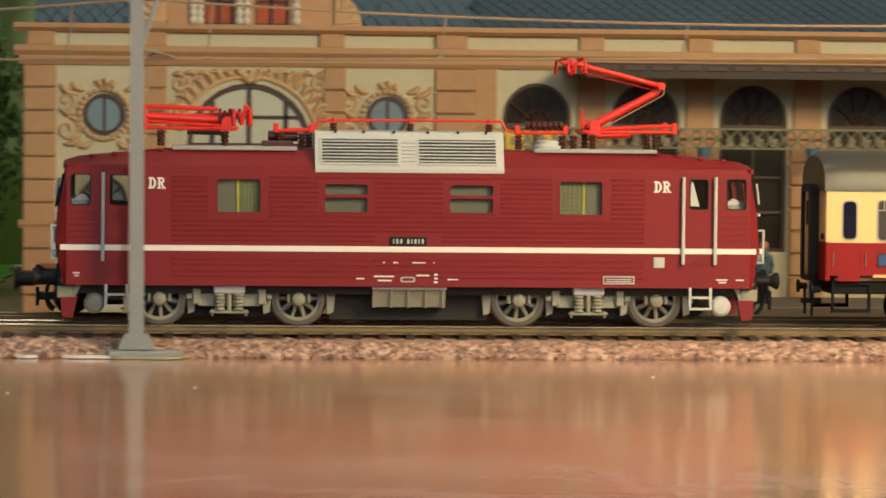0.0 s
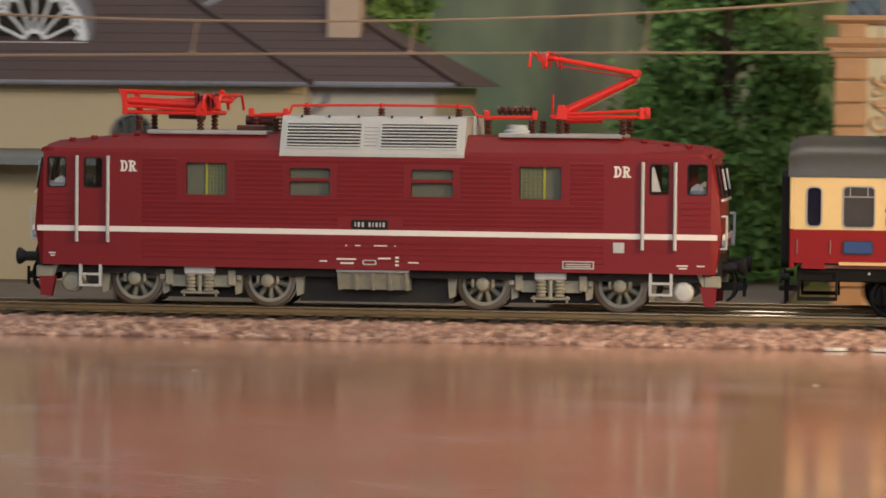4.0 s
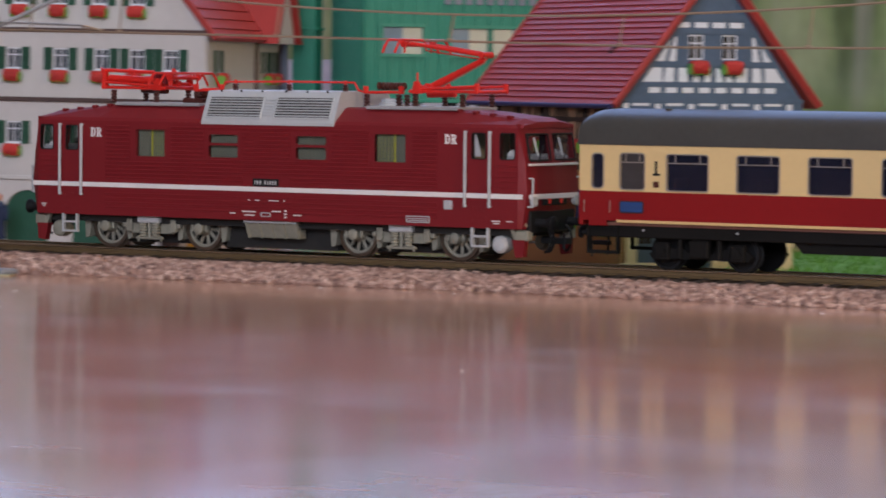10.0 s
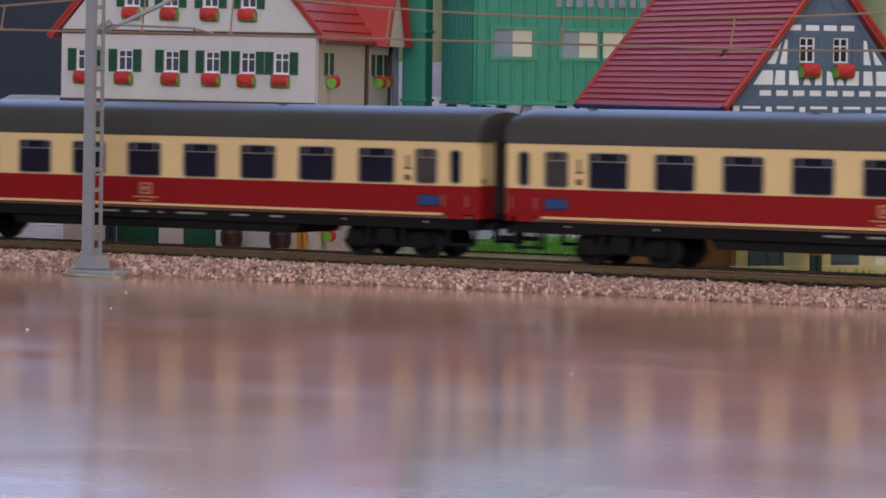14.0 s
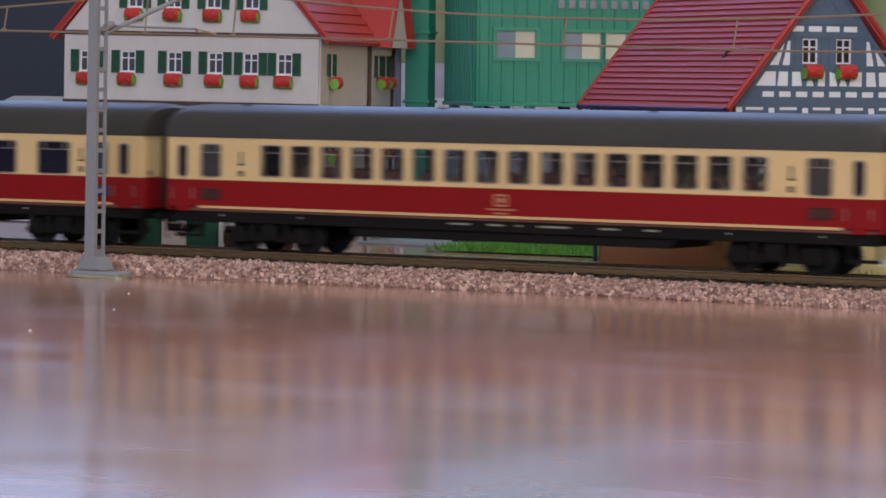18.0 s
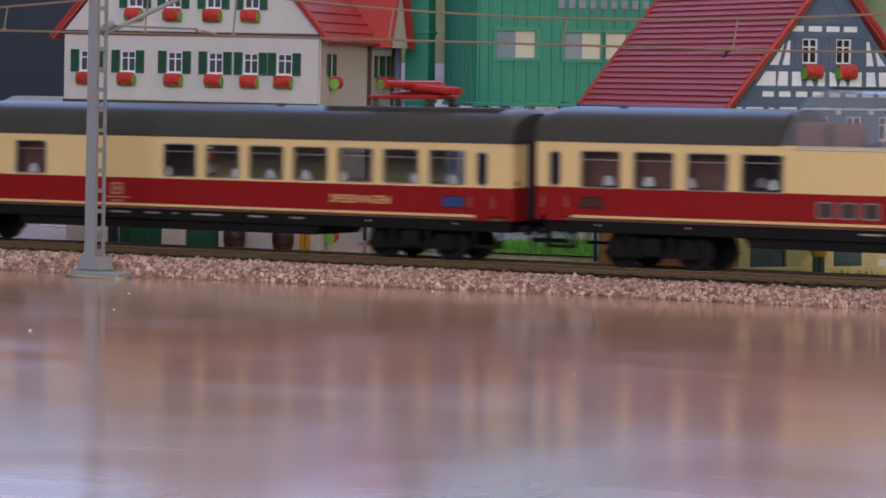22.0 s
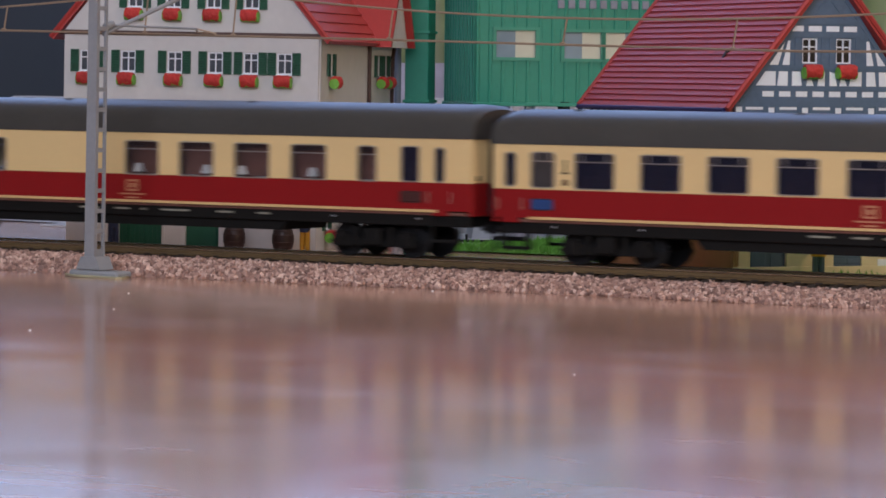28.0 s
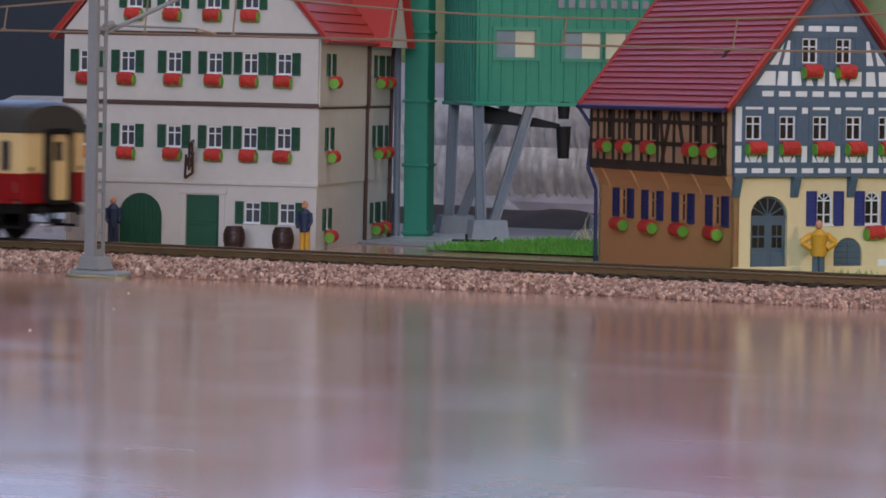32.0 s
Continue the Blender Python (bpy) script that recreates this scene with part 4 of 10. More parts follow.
        part_split("number_bars", "bar", bm, M_LGREY, t, "pale bars on the plate", m=m)
        bm = B()
        for a, b, z, h in ((-14.3, -12.2, 20.7, 0.35), (-9.6, -4.4, 21.3, 0.4), (-8.6, -5.0, 20.2, 0.4), (1.6, 5.0, 21.6, 0.4), (6.3, 7.2, 21.8, 0.5), (6.3, 7.2, 20.8, 0.5),
                           (6.3, 7.2, 19.8, 0.5), (9.8, 12.6, 20.6, 0.35), (-7.3, -6.8, 25.0, 0.3), (-4.6, -3.2, 25.0, 0.3), (0.5, 4.0, 25.0, 0.3), (6.0, 6.4, 25.0, 0.3),
                           (81.5, 84.5, 20.9, 0.35), (82.2, 84.2, 20.2, 0.35), (86.8, 88.9, 20.9, 0.3), (-88.8, -87.0, 21.8, 0.3), (-88.4, -87.2, 21.1, 0.3)):
            box(bm, a, b, Y - 0.24, Y + 0.05, z, z + h)
        part_split("small_marking", "marking_bar", bm, M_WHITE, t, "small white marking bars", m=m)
        bm = B()
        ring(bm, rounded(-2.6, 1.2, 20.0, 21.4, 0.5), rounded(-2.3, 0.9, 20.3, 21.1, 0.4), Y - 0.3, Y)
        ring(bm, [(51.2, 19.8), (59.6, 19.8), (59.6, 21.9), (51.2, 21.9)], [(51.5, 20.1), (59.3, 20.1), (59.3, 21.6), (51.5, 21.6)], Y - 0.28, Y)
        for z in (20.3, 20.9):
            box(bm, 52, 58.8, Y - 0.26, Y, z, z + 0.3)
        part_split("data_panel", "data_panel_line", bm, M_LGREY, t, "small framed data panels", m=m)
        bm = B()
        box(bm, 64.6, 67.6, Y - 0.3, Y, 24.2, 27.0, 0.2)
        lathe(bm, [(1.1, Y - 0.5), (1.1, Y - 0.2)], 12, (66.1, 0, 25.6), "y")
        part("round_emblem", bm, M_LGREY, t, "small round grey emblem", m=m)
    # sloped roof edges and roof
    bm = B()
    xs = [-91.5, -88, -67, -60, 60, 67, 88, 91.5]
    tops = [51.3, 52.4, 54.5, 54.9, 54.9, 54.5, 52.4, 51.3]
    prev = None
    for x, h in zip(xs, tops):
        w = 16.0 if abs(x) > 90 else 17.3
        row = [bm.verts.new(q) for q in ((x, -w, 49.4), (x, -w + 0.6, 50.4), (x, -w + 6.0, h - 0.5), (x, -w + 8, h), (x, w - 8, h), (x, w - 6.0, h - 0.5), (x, w - 0.6, 50.4), (x, w, 49.4))]
        if prev:
            for k in range(8):
                bm.faces.new((prev[k], row[k], row[(k + 1) % 8], prev[(k + 1) % 8]))
        else:
            bm.faces.new(row)
        prev = row
    bm.faces.new(prev[::-1])
    roof = part("roof", bm, M_REDDARK, t, "dull dark red roof")
    # cab fronts
    for s in (-1, 1):
        prof = [(18.8, 92.4), (24.5, 93.2), (30.0, 94.0), (38.8, 93.3), (48.4, 91.6), (50.6, 91.2)]
        def fx(z):
            return s * float(np.interp(z, [p[0] for p in prof], [p[1] for p in prof]))
        holes = [(-14.4, -1.1, 39.6, 47.6), (1.1, 14.4, 39.6, 47.6)]
        ys = [-16.3, -14.4, -1.1, 1.1, 14.4, 16.3]
        zs = [18.8, 24.5, 30.0, 38.8, 39.6, 47.6, 50.6]
        bm = B()
        for za, zb in zip(zs, zs[1:]):
            for ya, yb in zip(ys, ys[1:]):
                if any(h[0] <= ya and yb <= h[1] and h[2] <= za and zb <= h[3] for h in holes):
                    continue
                def q(y, z, d):
                    return (fx(z) - s * (d + 0.9 * (abs(y) / 16.3) ** 3), y, z)
                hexa(bm, [q(ya, za, 0), q(yb, za, 0), q(yb, za, 1.2), q(ya, za, 1.2), q(ya, zb, 0), q(yb, zb, 0), q(yb, zb, 1.2), q(ya, zb, 1.2)])
        for y in (-1, 1):
            for za, zb in zip(zs, zs[1:]):
                hexa(bm, [(fx(za) - s * 0.9, y * 16.3, za), (s * 90.4, y * 17.4, za), (s * 90.4, y * 16.4, za), (fx(za) - s * 1.9, y * 15.4, za),
                          (fx(zb) - s * 0.9, y * 16.3, zb), (s * 90.4, y * 17.4, zb), (s * 90.4, y * 16.4, zb), (fx(zb) - s * 1.9, y * 15.4, zb)])
        bmesh.ops.remove_doubles(bm, verts=bm.verts, dist=0.001)
        face = part("cab_front", bm, M_RED, t)
        bm = B()
        for h in holes:
            hexa(bm, [(fx(39.6) - s * 0.8, h[0], 39.6), (fx(39.6) - s * 0.8, h[1], 39.6), (fx(39.6) - s * 1.1, h[1], 39.6), (fx(39.6) - s * 1.1, h[0], 39.6),
                      (fx(47.6) - s * 0.8, h[0], 47.6), (fx(47.6) - s * 0.8, h[1], 47.6), (fx(47.6) - s * 1.1, h[1], 47.6), (fx(47.6) - s * 1.1, h[0], 47.6)])
        w = part("windscreen", bm, M_CLEAR, face)
        w.visible_shadow = False
        for h in holes:
            bm = B()
            for a, b in (((h[0], 39.6), (h[1], 39.6)), ((h[1], 39.6), (h[1], 47.6)), ((h[1], 47.6), (h[0], 47.6)), ((h[0], 47.6), (h[0], 39.6))):
                rod(bm, (fx(a[1]) - s * 0.2, a[0], a[1]), (fx(b[1]) - s * 0.2, b[0], b[1]), 0.3, 6)
            part("windscreen_seal", bm, M_BLACK, face)
            bm = B()
            rod(bm, (fx(39.2) + s * 0.4, h[0] + 4, 39.2), (fx(44) + s * 0.5, h[0] + 8.5, 44.2), 0.22, 6)
            part("wiper", bm, M_BLACK, face)
            bm = B()
            c = h[0] + 2.2
            rod(bm, (fx(46) + s * 0.9, c, 46.6), (fx(41) + s * 0.9, c + 1.2, 41.2), 0.32, 6)
            part("grab_rail", bm, M_LGREY, face, "light grey grab rail")
        bm = B()
        box(bm, *sorted((fx(38.4) - s * 0.4, fx(38.4) + s * 0.25)), -15.2, 15.2, 38.0, 38.7, 0.1)
        part("white_line", bm, M_WHITE, face)
        bm = B()
        box(bm, *sorted((fx(29) - s * 0.5, fx(29) + s * 0.25)), -15.4, 15.4, 27.9, 29.4, 0.1)
        part("white_band", bm, M_WHITE, face, "white stripe round the cab front")
        for y in (-13, 13):
            bm = B()
            rod(bm, (fx(27) - s * 0.4, y, 27.2), (fx(27) + s * 0.8, y, 27.2), 1.5, 16)
            part("headlight", bm, M_LGREY, face, "round headlight", smooth=True)
            bm = B()
            rod(bm, (fx(27) - s * 0.4, y * 0.28, 27.2), (fx(27) + s * 0.5, y * 0.28, 27.2), 1.0, 12)
            part("tail_lamp", bm, M_BRIGHTRED, face, "small red lamp", smooth=True)
            bm = B()
            rod(bm, (fx(26) + s * 0.9, y * 1.16, 25.4), (fx(35) + s * 0.9, y * 1.16, 34.4), 0.35, 6)
            for z in (25.6, 34.2):
                rod(bm, (fx(z) - s * 0.6, y * 1.16, z), (fx(z) + s * 0.9, y * 1.16, z), 0.3, 6)
            part("corner_handrail", bm, M_LGREY, face, "light grey corner handrail")
        bm = B()
        box(bm, *sorted((fx(27) - s * 0.4, fx(27) + s * 0.45)), -7.5, 7.5, 25.9, 28.5, 0.3)
        part("dark_marker_panel", bm, M_BLACK, face)
        # buffers, coupling and hoses
        for y in (-10.2, 10.2):
            bm = B()
            rod(bm, (s * 92, y, 20.6), (s * 97.0, y, 20.6), 1.35, 14)
            part("buffer_sleeve", bm, M_BLACK, t, smooth=True)
            bm = B()
            lathe(bm, [(1.1, s * 96.8), (2.3, s * 98.6), (2.3, s * 99.3), (1.8, s * 99.6)] if s > 0 else [(1.8, -99.6), (2.3, -99.3), (2.3, -98.6), (1.1, -96.8)], 16, (0, y, 20.6), "x")
            part("buffer_head", bm, M_BLACK, t, smooth=True)
        bm = B()
        box(bm, *sorted((s * 91, s * 93.2)), -14, 14, 17.6, 24.4, 0.4)
        part("buffer_beam", bm, M_BLACK, t, "black buffer beam")
        bm = B()
        box(bm, *sorted((s * 90, s * 99)), -2.0, 2.0, 14.0, 16.0, 0.3)
        rod(bm, (s * 98.5, -2.6, 12.5), (s * 98.5, -2.6, 17.5), 0.5, 6)
        for y in (-6.5, 6.5, -4.6):
            for k in range(6):
                a0, a1 = k / 6 * math.pi, (k + 1) / 6 * math.pi
                rod(bm, (s * (94 + 2.2 * math.sin(a0)), y, 15.5 + 4 * math.cos(a0)), (s * (94 + 2.2 * math.sin(a1)), y, 15.5 + 4 * math.cos(a1)), 0.4, 6)
        part_split("coupling", "hose_piece", bm, M_BLACK, t, "black coupling hook and hoses")
    # ventilation housing on the roof
    for s in (0, 1):
        m = FLIP if s else None
        bm = B()
        prism(bm, [(-17.8, 48.9), (-17.8, 49.8), (-13.6, 59.6), (0, 60.0), (0, 54)], "x", -25.4, 24.6)
        hs = part("ventilation_housing", bm, M_LGREY, t, "light grey louvred roof housing", m=m)
        d = Vector((0, 4.2, 9.8)).normalized()
        n = Vector((0, -d.z, d.y))
        for a, b in ((-23.6, -3.6), (2.0, 22.4)):
            bm = B()
            p0 = Vector((0, -17.8, 49.8)) + d * 1.7
            p1 = Vector((0, -17.8, 49.8)) + d * 8.4
            def at(x, p, o):
                return (x, p.y + n.y * o, p.z + n.z * o)
            hexa(bm, [at(a, p0, 0.03), at(b, p0, 0.03), at(b, p0, -0.4), at(a, p0, -0.4), at(a, p1, 0.03), at(b, p1, 0.03), at(b, p1, -0.4), at(a, p1, -0.4)])
            lv = part("louvre_recess", bm, M_DARK, hs, m=m)
            for k in range(7):
                bm = B()
                z0 = p0 + d * (0.35 + 0.93 * k)
                z1 = z0 + d * 0.42
                hexa(bm, [at(a, z0, 0.5), at(b, z0, 0.5), at(b, z0, -0.2), at(a, z0, -0.2), at(a, z1, 0.3), at(b, z1, 0.3), at(b, z1, -0.2), at(a, z1, -0.2)])
                part("louvre_slat", bm, M_LGREY, hs, m=m)
            bm = B()
            for q in (p0 - d * 0.5, p1):
                hexa(bm, [at(a - 0.5, q, 0.4), at(b + 0.5, q, 0.4), at(b + 0.5, q, -0.2), at(a - 0.5, q, -0.2), at(a - 0.5, q + d * 0.5, 0.4), at(b + 0.5, q + d * 0.5, 0.4), at(b + 0.5, q + d * 0.5, -0.2), at(a - 0.5, q + d * 0.5, -0.2)])
            for x in (a - 0.5, b):
                hexa(bm, [at(x, p0, 0.4), at(x + 0.5, p0, 0.4), at(x + 0.5, p0, -0.2), at(x, p0, -0.2), at(x, p1, 0.4), at(x + 0.5, p1, 0.4), at(x + 0.5, p1, -0.2), at(x, p1, -0.2)])
            part("louvre_frame", bm, M_LGREY, hs, m=m)
        bm = B()
        for k in range(6):
            z0 = Vector((0, -17.8, 49.8)) + d * (2.2 + 1.05 * k)
            hexa(bm, [at(-2.6, z0, 0.35), at(1.0, z0, 0.35), at(1.0, z0, 0), at(-2.6, z0, 0), at(-2.6, z0 + d * 0.4, 0.35), at(1.0, z0 + d * 0.4, 0.35), at(1.0, z0 + d * 0.4, 0), at(-2.6, z0 + d * 0.4, 0)])
        part("centre_ribs", bm, M_LGREY, hs, m=m)
        bm = B()
        for x in (-20, -12.5, -4.5, 4.5, 12.5, 20):
            rod(bm, (x, -14.1, 59.3), (x, -14.2, 59.9), 0.35, 6)
        part("lifting_eyes", bm, M_DARK, hs, m=m)
    # walkways and roof gear
    for a, b in ((-63, -30), (33, 66)):
        bm = B()
        box(bm, a, b, -12.5, 12.5, 54.4, 55.5, 0.2)
        part("roof_walkway", bm, M_WALKWAY, t, "grey roof walkway")
    bm = B()
    prism(bm, [(74.6, 40.6), (77.0, 40.6), (75.2, 47.2), (74.6, 47.2)], "y", -16.2, -15.9)
    part("cab_curtain", bm, M_WHITE, t, "white curtain in the cab door")
    for s in (-1, 1):
        for x in (61, 66, 72, 78, 84):
            bm = B()
            z = float(np.interp(x, [60, 67, 88], [54.9, 54.5, 52.4]))
            box(bm, s * x - 0.8, s * x + 0.8, -12, -10, z - 0.6, z + 0.35, 0.2)
            part("roof_step", bm, M_REDDARK, t)
    def insulator(x, y, z0, z1):
        bm = B()
        prof = []
        n = 4
        for k in range(n):
            z = z0 + (z1 - z0) * k / n
            h = (z1 - z0) / n
            prof += [(0.65, z), (1.05, z + h * 0.25), (1.05, z + h * 0.6), (0.65, z + h * 0.9)]
        lathe(bm, prof, 10, (x, y, 0), "z")
        part("insulator", bm, M_INSUL, t, "ribbed dark brown insulator", smooth=True)
    for x in (-20.2, 0.3, 21.4):
        insulator(x, -6, 58.8, 62.0)
        bm = B()
        rod(bm, (x, -6, 62.0), (x, -6, 63.2), 0.5, 8)
        part("insulator_cap", bm, M_BRIGHTRED, t)
    bm = B()
    for p, q in (((-25, -6, 60.2), (-24.2, -6, 62.4)), ((-24.2, -6, 62.4), (0, -6, 62.7)), ((0, -6, 62.7), (24.8, -6, 62.6)), ((24.8, -6, 62.6), (26.2, -6, 60.2)), ((-25, -6, 60.2), (-33, -6, 60.0)), ((26.2, -6, 60.2), (28, -6, 59.8))):
        rod(bm, p, q, 0.34, 8)
    part("roof_conductor", bm, M_BRIGHTRED, t, "bright red roof conductor", smooth=True)
    # pantographs: one folded, one raised
    def pantograph(name, cx, raised, s):
        label = "raised bright red single-arm pantograph" if raised else "folded bright red single-arm pantograph"
        bm = B()
        e0, e1 = cx - s * 11.0, cx + s * 13.0
        for y in (-9, 9):
            rod(bm, (e0, y, 60.0), (e1, y, 60.2), 0.5, 8)
            rod(bm, (cx - s * 7.0, y, 60.8), (e1, y, 61.9), 0.42, 8)
            box(bm, min(e1 - 0.7, e1 + 0.7), max(e1 - 0.7, e1 + 0.7), y - 0.6, y + 0.6, 59.6, 62.7, 0.2)
            prism(bm, [(cx - s * 10.0, 59.4), (cx - s * 6.8, 59.4), (cx - s * 7.0, 61.8), (cx - s * 7.9, 63.3), (cx - s * 9.4, 63.2)], "y", y - 0.5, y + 0.5)
        for x in (e0, e1):
            rod(bm, (x, -9, 60.2), (x, 9, 60.2), 0.55, 8)
        rod(bm, (cx - s * 8.5, -9, 61.4), (cx - s * 8.5, 9, 61.4), 0.7, 8)
        base = part_split(name, "frame_bar", bm, M_BRIGHTRED, t, label)
        for x in (cx - 9, cx + 8):
            for y in (-9, 9):
                insulator(x, y, 55.4, 59.6)
        hinge = Vector((cx - s * 8.5, 0, 61.4))
        if raised:
            knee, head = PANTO_KNEE, PANTO_HEAD
        else:
            knee, head = Vector((cx + s * 14.0, 0, 62.6)), Vector((cx - s * 12.5, 0, 64.0))
        drop = Vector((-s * 0.6, 0, -1.5 if raised else 0))
        bm = B()
        rod(bm, hinge, knee + drop, 1.3, 10, 0.95)
        rod(bm, knee + drop, knee, 0.9, 10)
        lathe(bm, [(1.3, -3), (1.3, 3)], 10, tuple(hinge), "y")
        low = part("lower_arm", bm, M_BRIGHTRED, base, smooth=True)
        bm = B()
        rod(bm, hinge + Vector((s * 3.5, -1.6, -0.2)), knee + Vector((s * 0.6, -1.6, -2.4)), 0.2, 6)
        rod(bm, knee + Vector((s * 0.6, -1.6, -2.4)), knee + Vector((s * 0.9, -1.6, -0.6)), 0.2, 6)
        part("guide_rod", bm, M_WIRE, low, smooth=True)
        bm = B()
        for y in (-4.2, 4.2):
            rod(bm, knee + Vector((0, y * 0.5, 0)), head + Vector((0, y, 0)), 0.7, 8, 0.6)
        for u in (0.12, 0.9):
            p = knee.lerp(head, u)
            rod(bm, p + Vector((0, -4.2 * (0.5 + 0.5 * u), 0)), p + Vector((0, 4.2 * (0.5 + 0.5 * u), 0)), 0.45, 6)
        lathe(bm, [(1.0, -3.2), (1.0, 3.2)], 12, tuple(knee), "y")
        up = part("upper_arm", bm, M_BRIGHTRED, base, smooth=True)
        bm = B()
        rod(bm, knee + Vector((-s * 1.5, 0, -1.2)), head + Vector((s * 3.0, 0, -2.4)), 0.22, 6)
        rod(bm, head + Vector((s * 3.0, 0, -2.4)), head + Vector((s * 2.8, 0, -0.2)), 0.3, 6)
        part("guide_rod", bm, M_BRIGHTRED, up)
        bm = B()
        for dx in (-2.3, 2.1):
            pts = [(head.x + dx, y, head.z + 1.0 - (0.0 if abs(y) < 13 else (abs(y) - 13) ** 1.5 * 0.5)) for y in (-17, -16, -15, -14, -13, 0, 13, 14, 15, 16, 17)]
            for p, q in zip(pts, pts[1:]):
                rod(bm, p, q, 0.42, 6)
            for y in (-8, 8):
                rod(bm, (head.x, y, head.z - 0.8), (head.x + dx, y, head.z + 0.8), 0.3, 6)
        rod(bm, (head.x, -8, head.z - 0.5), (head.x, 8, head.z - 0.5), 0.65, 8)
        for y in (-8, 8):
            lathe(bm, [(0.4, -0.6), (1.1, -0.5), (1.1, 0.5), (0.4, 0.6)], 10, (head.x, y, head.z - 0.3), "y")
            rod(bm, (head.x + s * 0.4, y, head.z), (head.x + s * 0.2, y, head.z - 3.0), 0.32, 6)
        top = part("contact_head", bm, M_BRIGHTRED, base, smooth=True)
        if raised:
            PANTO_PARTS.extend((low, up, top))
            bm = B()
            rod(bm, (cx - s * 11.4, -4, 60.2), (cx - s * 11.4, -4, 66.0), 0.3, 6)
            part("horn_post", bm, M_BRIGHTRED, base)
        if not raised:
            bm = B()
            prism(bm, [(cx - 13.6, 60.4), (cx - 12.6, 60.4), (cx - 13.0, 66.0), (cx - 15.0, 66.6), (cx - 14.2, 64.4)], "y", -8.5, -7.0)
            prism(bm, [(cx - 13.6, 60.4), (cx - 12.6, 60.4), (cx - 13.0, 66.0), (cx - 15.0, 66.6), (cx - 14.2, 64.4)], "y", 7.0, 8.5)
            part("end_bracket", bm, M_BRIGHTRED, base)
            bm = B()
            rod(bm, (cx - 12.5, -6.5, 63.2), (cx + 7, -6.5, 62.4), 1.2, 10)
            part("tension_cylinder", bm, M_BRIGHTRED, base, "thick red tension cylinder", smooth=True)
            bm = B()
            for k in range(5):
                box(bm, cx + 6.2 + 1.3 * k, cx + 7.0 + 1.3 * k, -8.2, -5.2, 61.4 + 0.3 * (k % 3), 65.4 - 0.5 * (k % 2), 0.15)
            part("hinge_block", bm, M_REDDARK, base, "small dark red hinge pieces")
            bm = B()
            rod(bm, (cx - 13.5, -7.6, 65.8), (cx + 6, -7.6, 65.2), 0.6, 8)
            rod(bm, (cx + 12.4, -7.4, 61), (cx + 13.4, -7.4, 66.4), 0.5, 6)
            rod(bm, (cx + 13.4, -7.4, 66.4), (cx + 14.6, -7.4, 65.2), 0.4, 6)
            part("horn_rail", bm, M_BRIGHTRED, base, smooth=True)
        bm = B()
        rod(bm, (cx - s * 8, -3, 59.2), (cx + s * 2, -3, 59.4), 1.0, 10)
        part("air_cylinder", bm, M_INSUL if not raised else M_BRIGHTRED, base, smooth=True)
        for y in (-3, 3):
            bm = B()
            rod(bm, hinge + Vector((s * 1, y, -1)), hinge + Vector((s * 7, y, -0.6)), 0.35, 6)
            part("spring", bm, M_TYRE, base)
    pantograph("pantograph", 58.0, True, 1)
    pantograph("pantograph", -57.0, False, -1)
    # breaker and switches beside them
    bm = B()
    lathe(bm, [p for k in range(7) for p in ((1.0 if 0 < k < 6 else 0.7, 31.5 + 1.5 * k), (1.3, 31.9 + 1.5 * k), (1.3, 32.5 + 1.5 * k), (1.0 if 0 < k < 6 else 0.7, 32.9 + 1.5 * k))], 10, (0, -3, 61.6), "x")
    part("roof_switch", bm, M_INSUL, t, "dark brown ribbed roof switch", smooth=True)
    bm = B()
    rod(bm, (-37.5, -3, 58.2), (-29.5, -3, 58.2), 1.5, 12)
    part("roof_resistor", bm, M_INSUL, t, "dark brown roof cylinder", smooth=True)
    bm = B()
    box(bm, -39, -31, -9, 6, 55.4, 57.0, 0.3)
    part("switch_base", bm, M_INSUL, t)
    for x0, x1 in ((29.0, 42.0), (-35.5, -26.0)):
        bm = B()
        rod(bm, (x0, -6, 59.6), (x1, -6, 59.8), 0.45, 8)
        for x in (x0, x1):
            box(bm, x - 0.7, x + 0.7, -6.7, -5.3, 59.2, 61.6, 0.2)
        part("switch_blade", bm, M_BRIGHTRED, t, "bright red switch bar")
    for x in (29.4, 41.2, 44.2, -34.5, -28.6, -26.6):
        insulator(x, -6, 55.2, 59.2)
    bm = B()
    lathe(bm, [(4.2, 54.9), (4.2, 56.2), (3.4, 56.6), (3.4, 57.4), (2.6, 57.8)], 18, (37.5, -4, 0), "z")
    part("breaker_base", bm, M_LGREY, t, smooth=True)
    # cab and machine room interior
    bm = B()
    box(bm, -66, 66, -13.6, 13.6, 19.5, 48.6)
    part("machine_room", bm, M_GRILLE, t)
    for s in (-1, 1):
        bm = B()
        box(bm, *sorted((s * 68, s * 69)), -15, 15, 19.5, 49)
        box(bm, *sorted((s * 68, s * 92)), -15, 15, 19.5, 30)
        part("cab_interior", bm, M_SANDLIGHT, t)
        bm = B()
        box(bm, *sorted((s * 84.5, s * 90.6)), -14.6, 14.6, 30, 41.4, 0.8)
        part("driver_desk", bm, M_LGREY, t)
        # white wedge at the lower edge of each cab window
        for y in (-13.2, 13.2):
            bm = B()
            prism(bm, [(s * 84.8, 40.5), (s * 88.6, 40.5), (s * 88.0, 42.0), (s * 86.4, 42.8), (s * 84.8, 41.6)], "y", y - 1.0, y + 1.0)
            part("timetable", bm, M_WHITE, t, "white wedge on the desk")
    bm = B()
    box(bm, -90, 90, -13.5, 13.5, 16.5, 18.9)
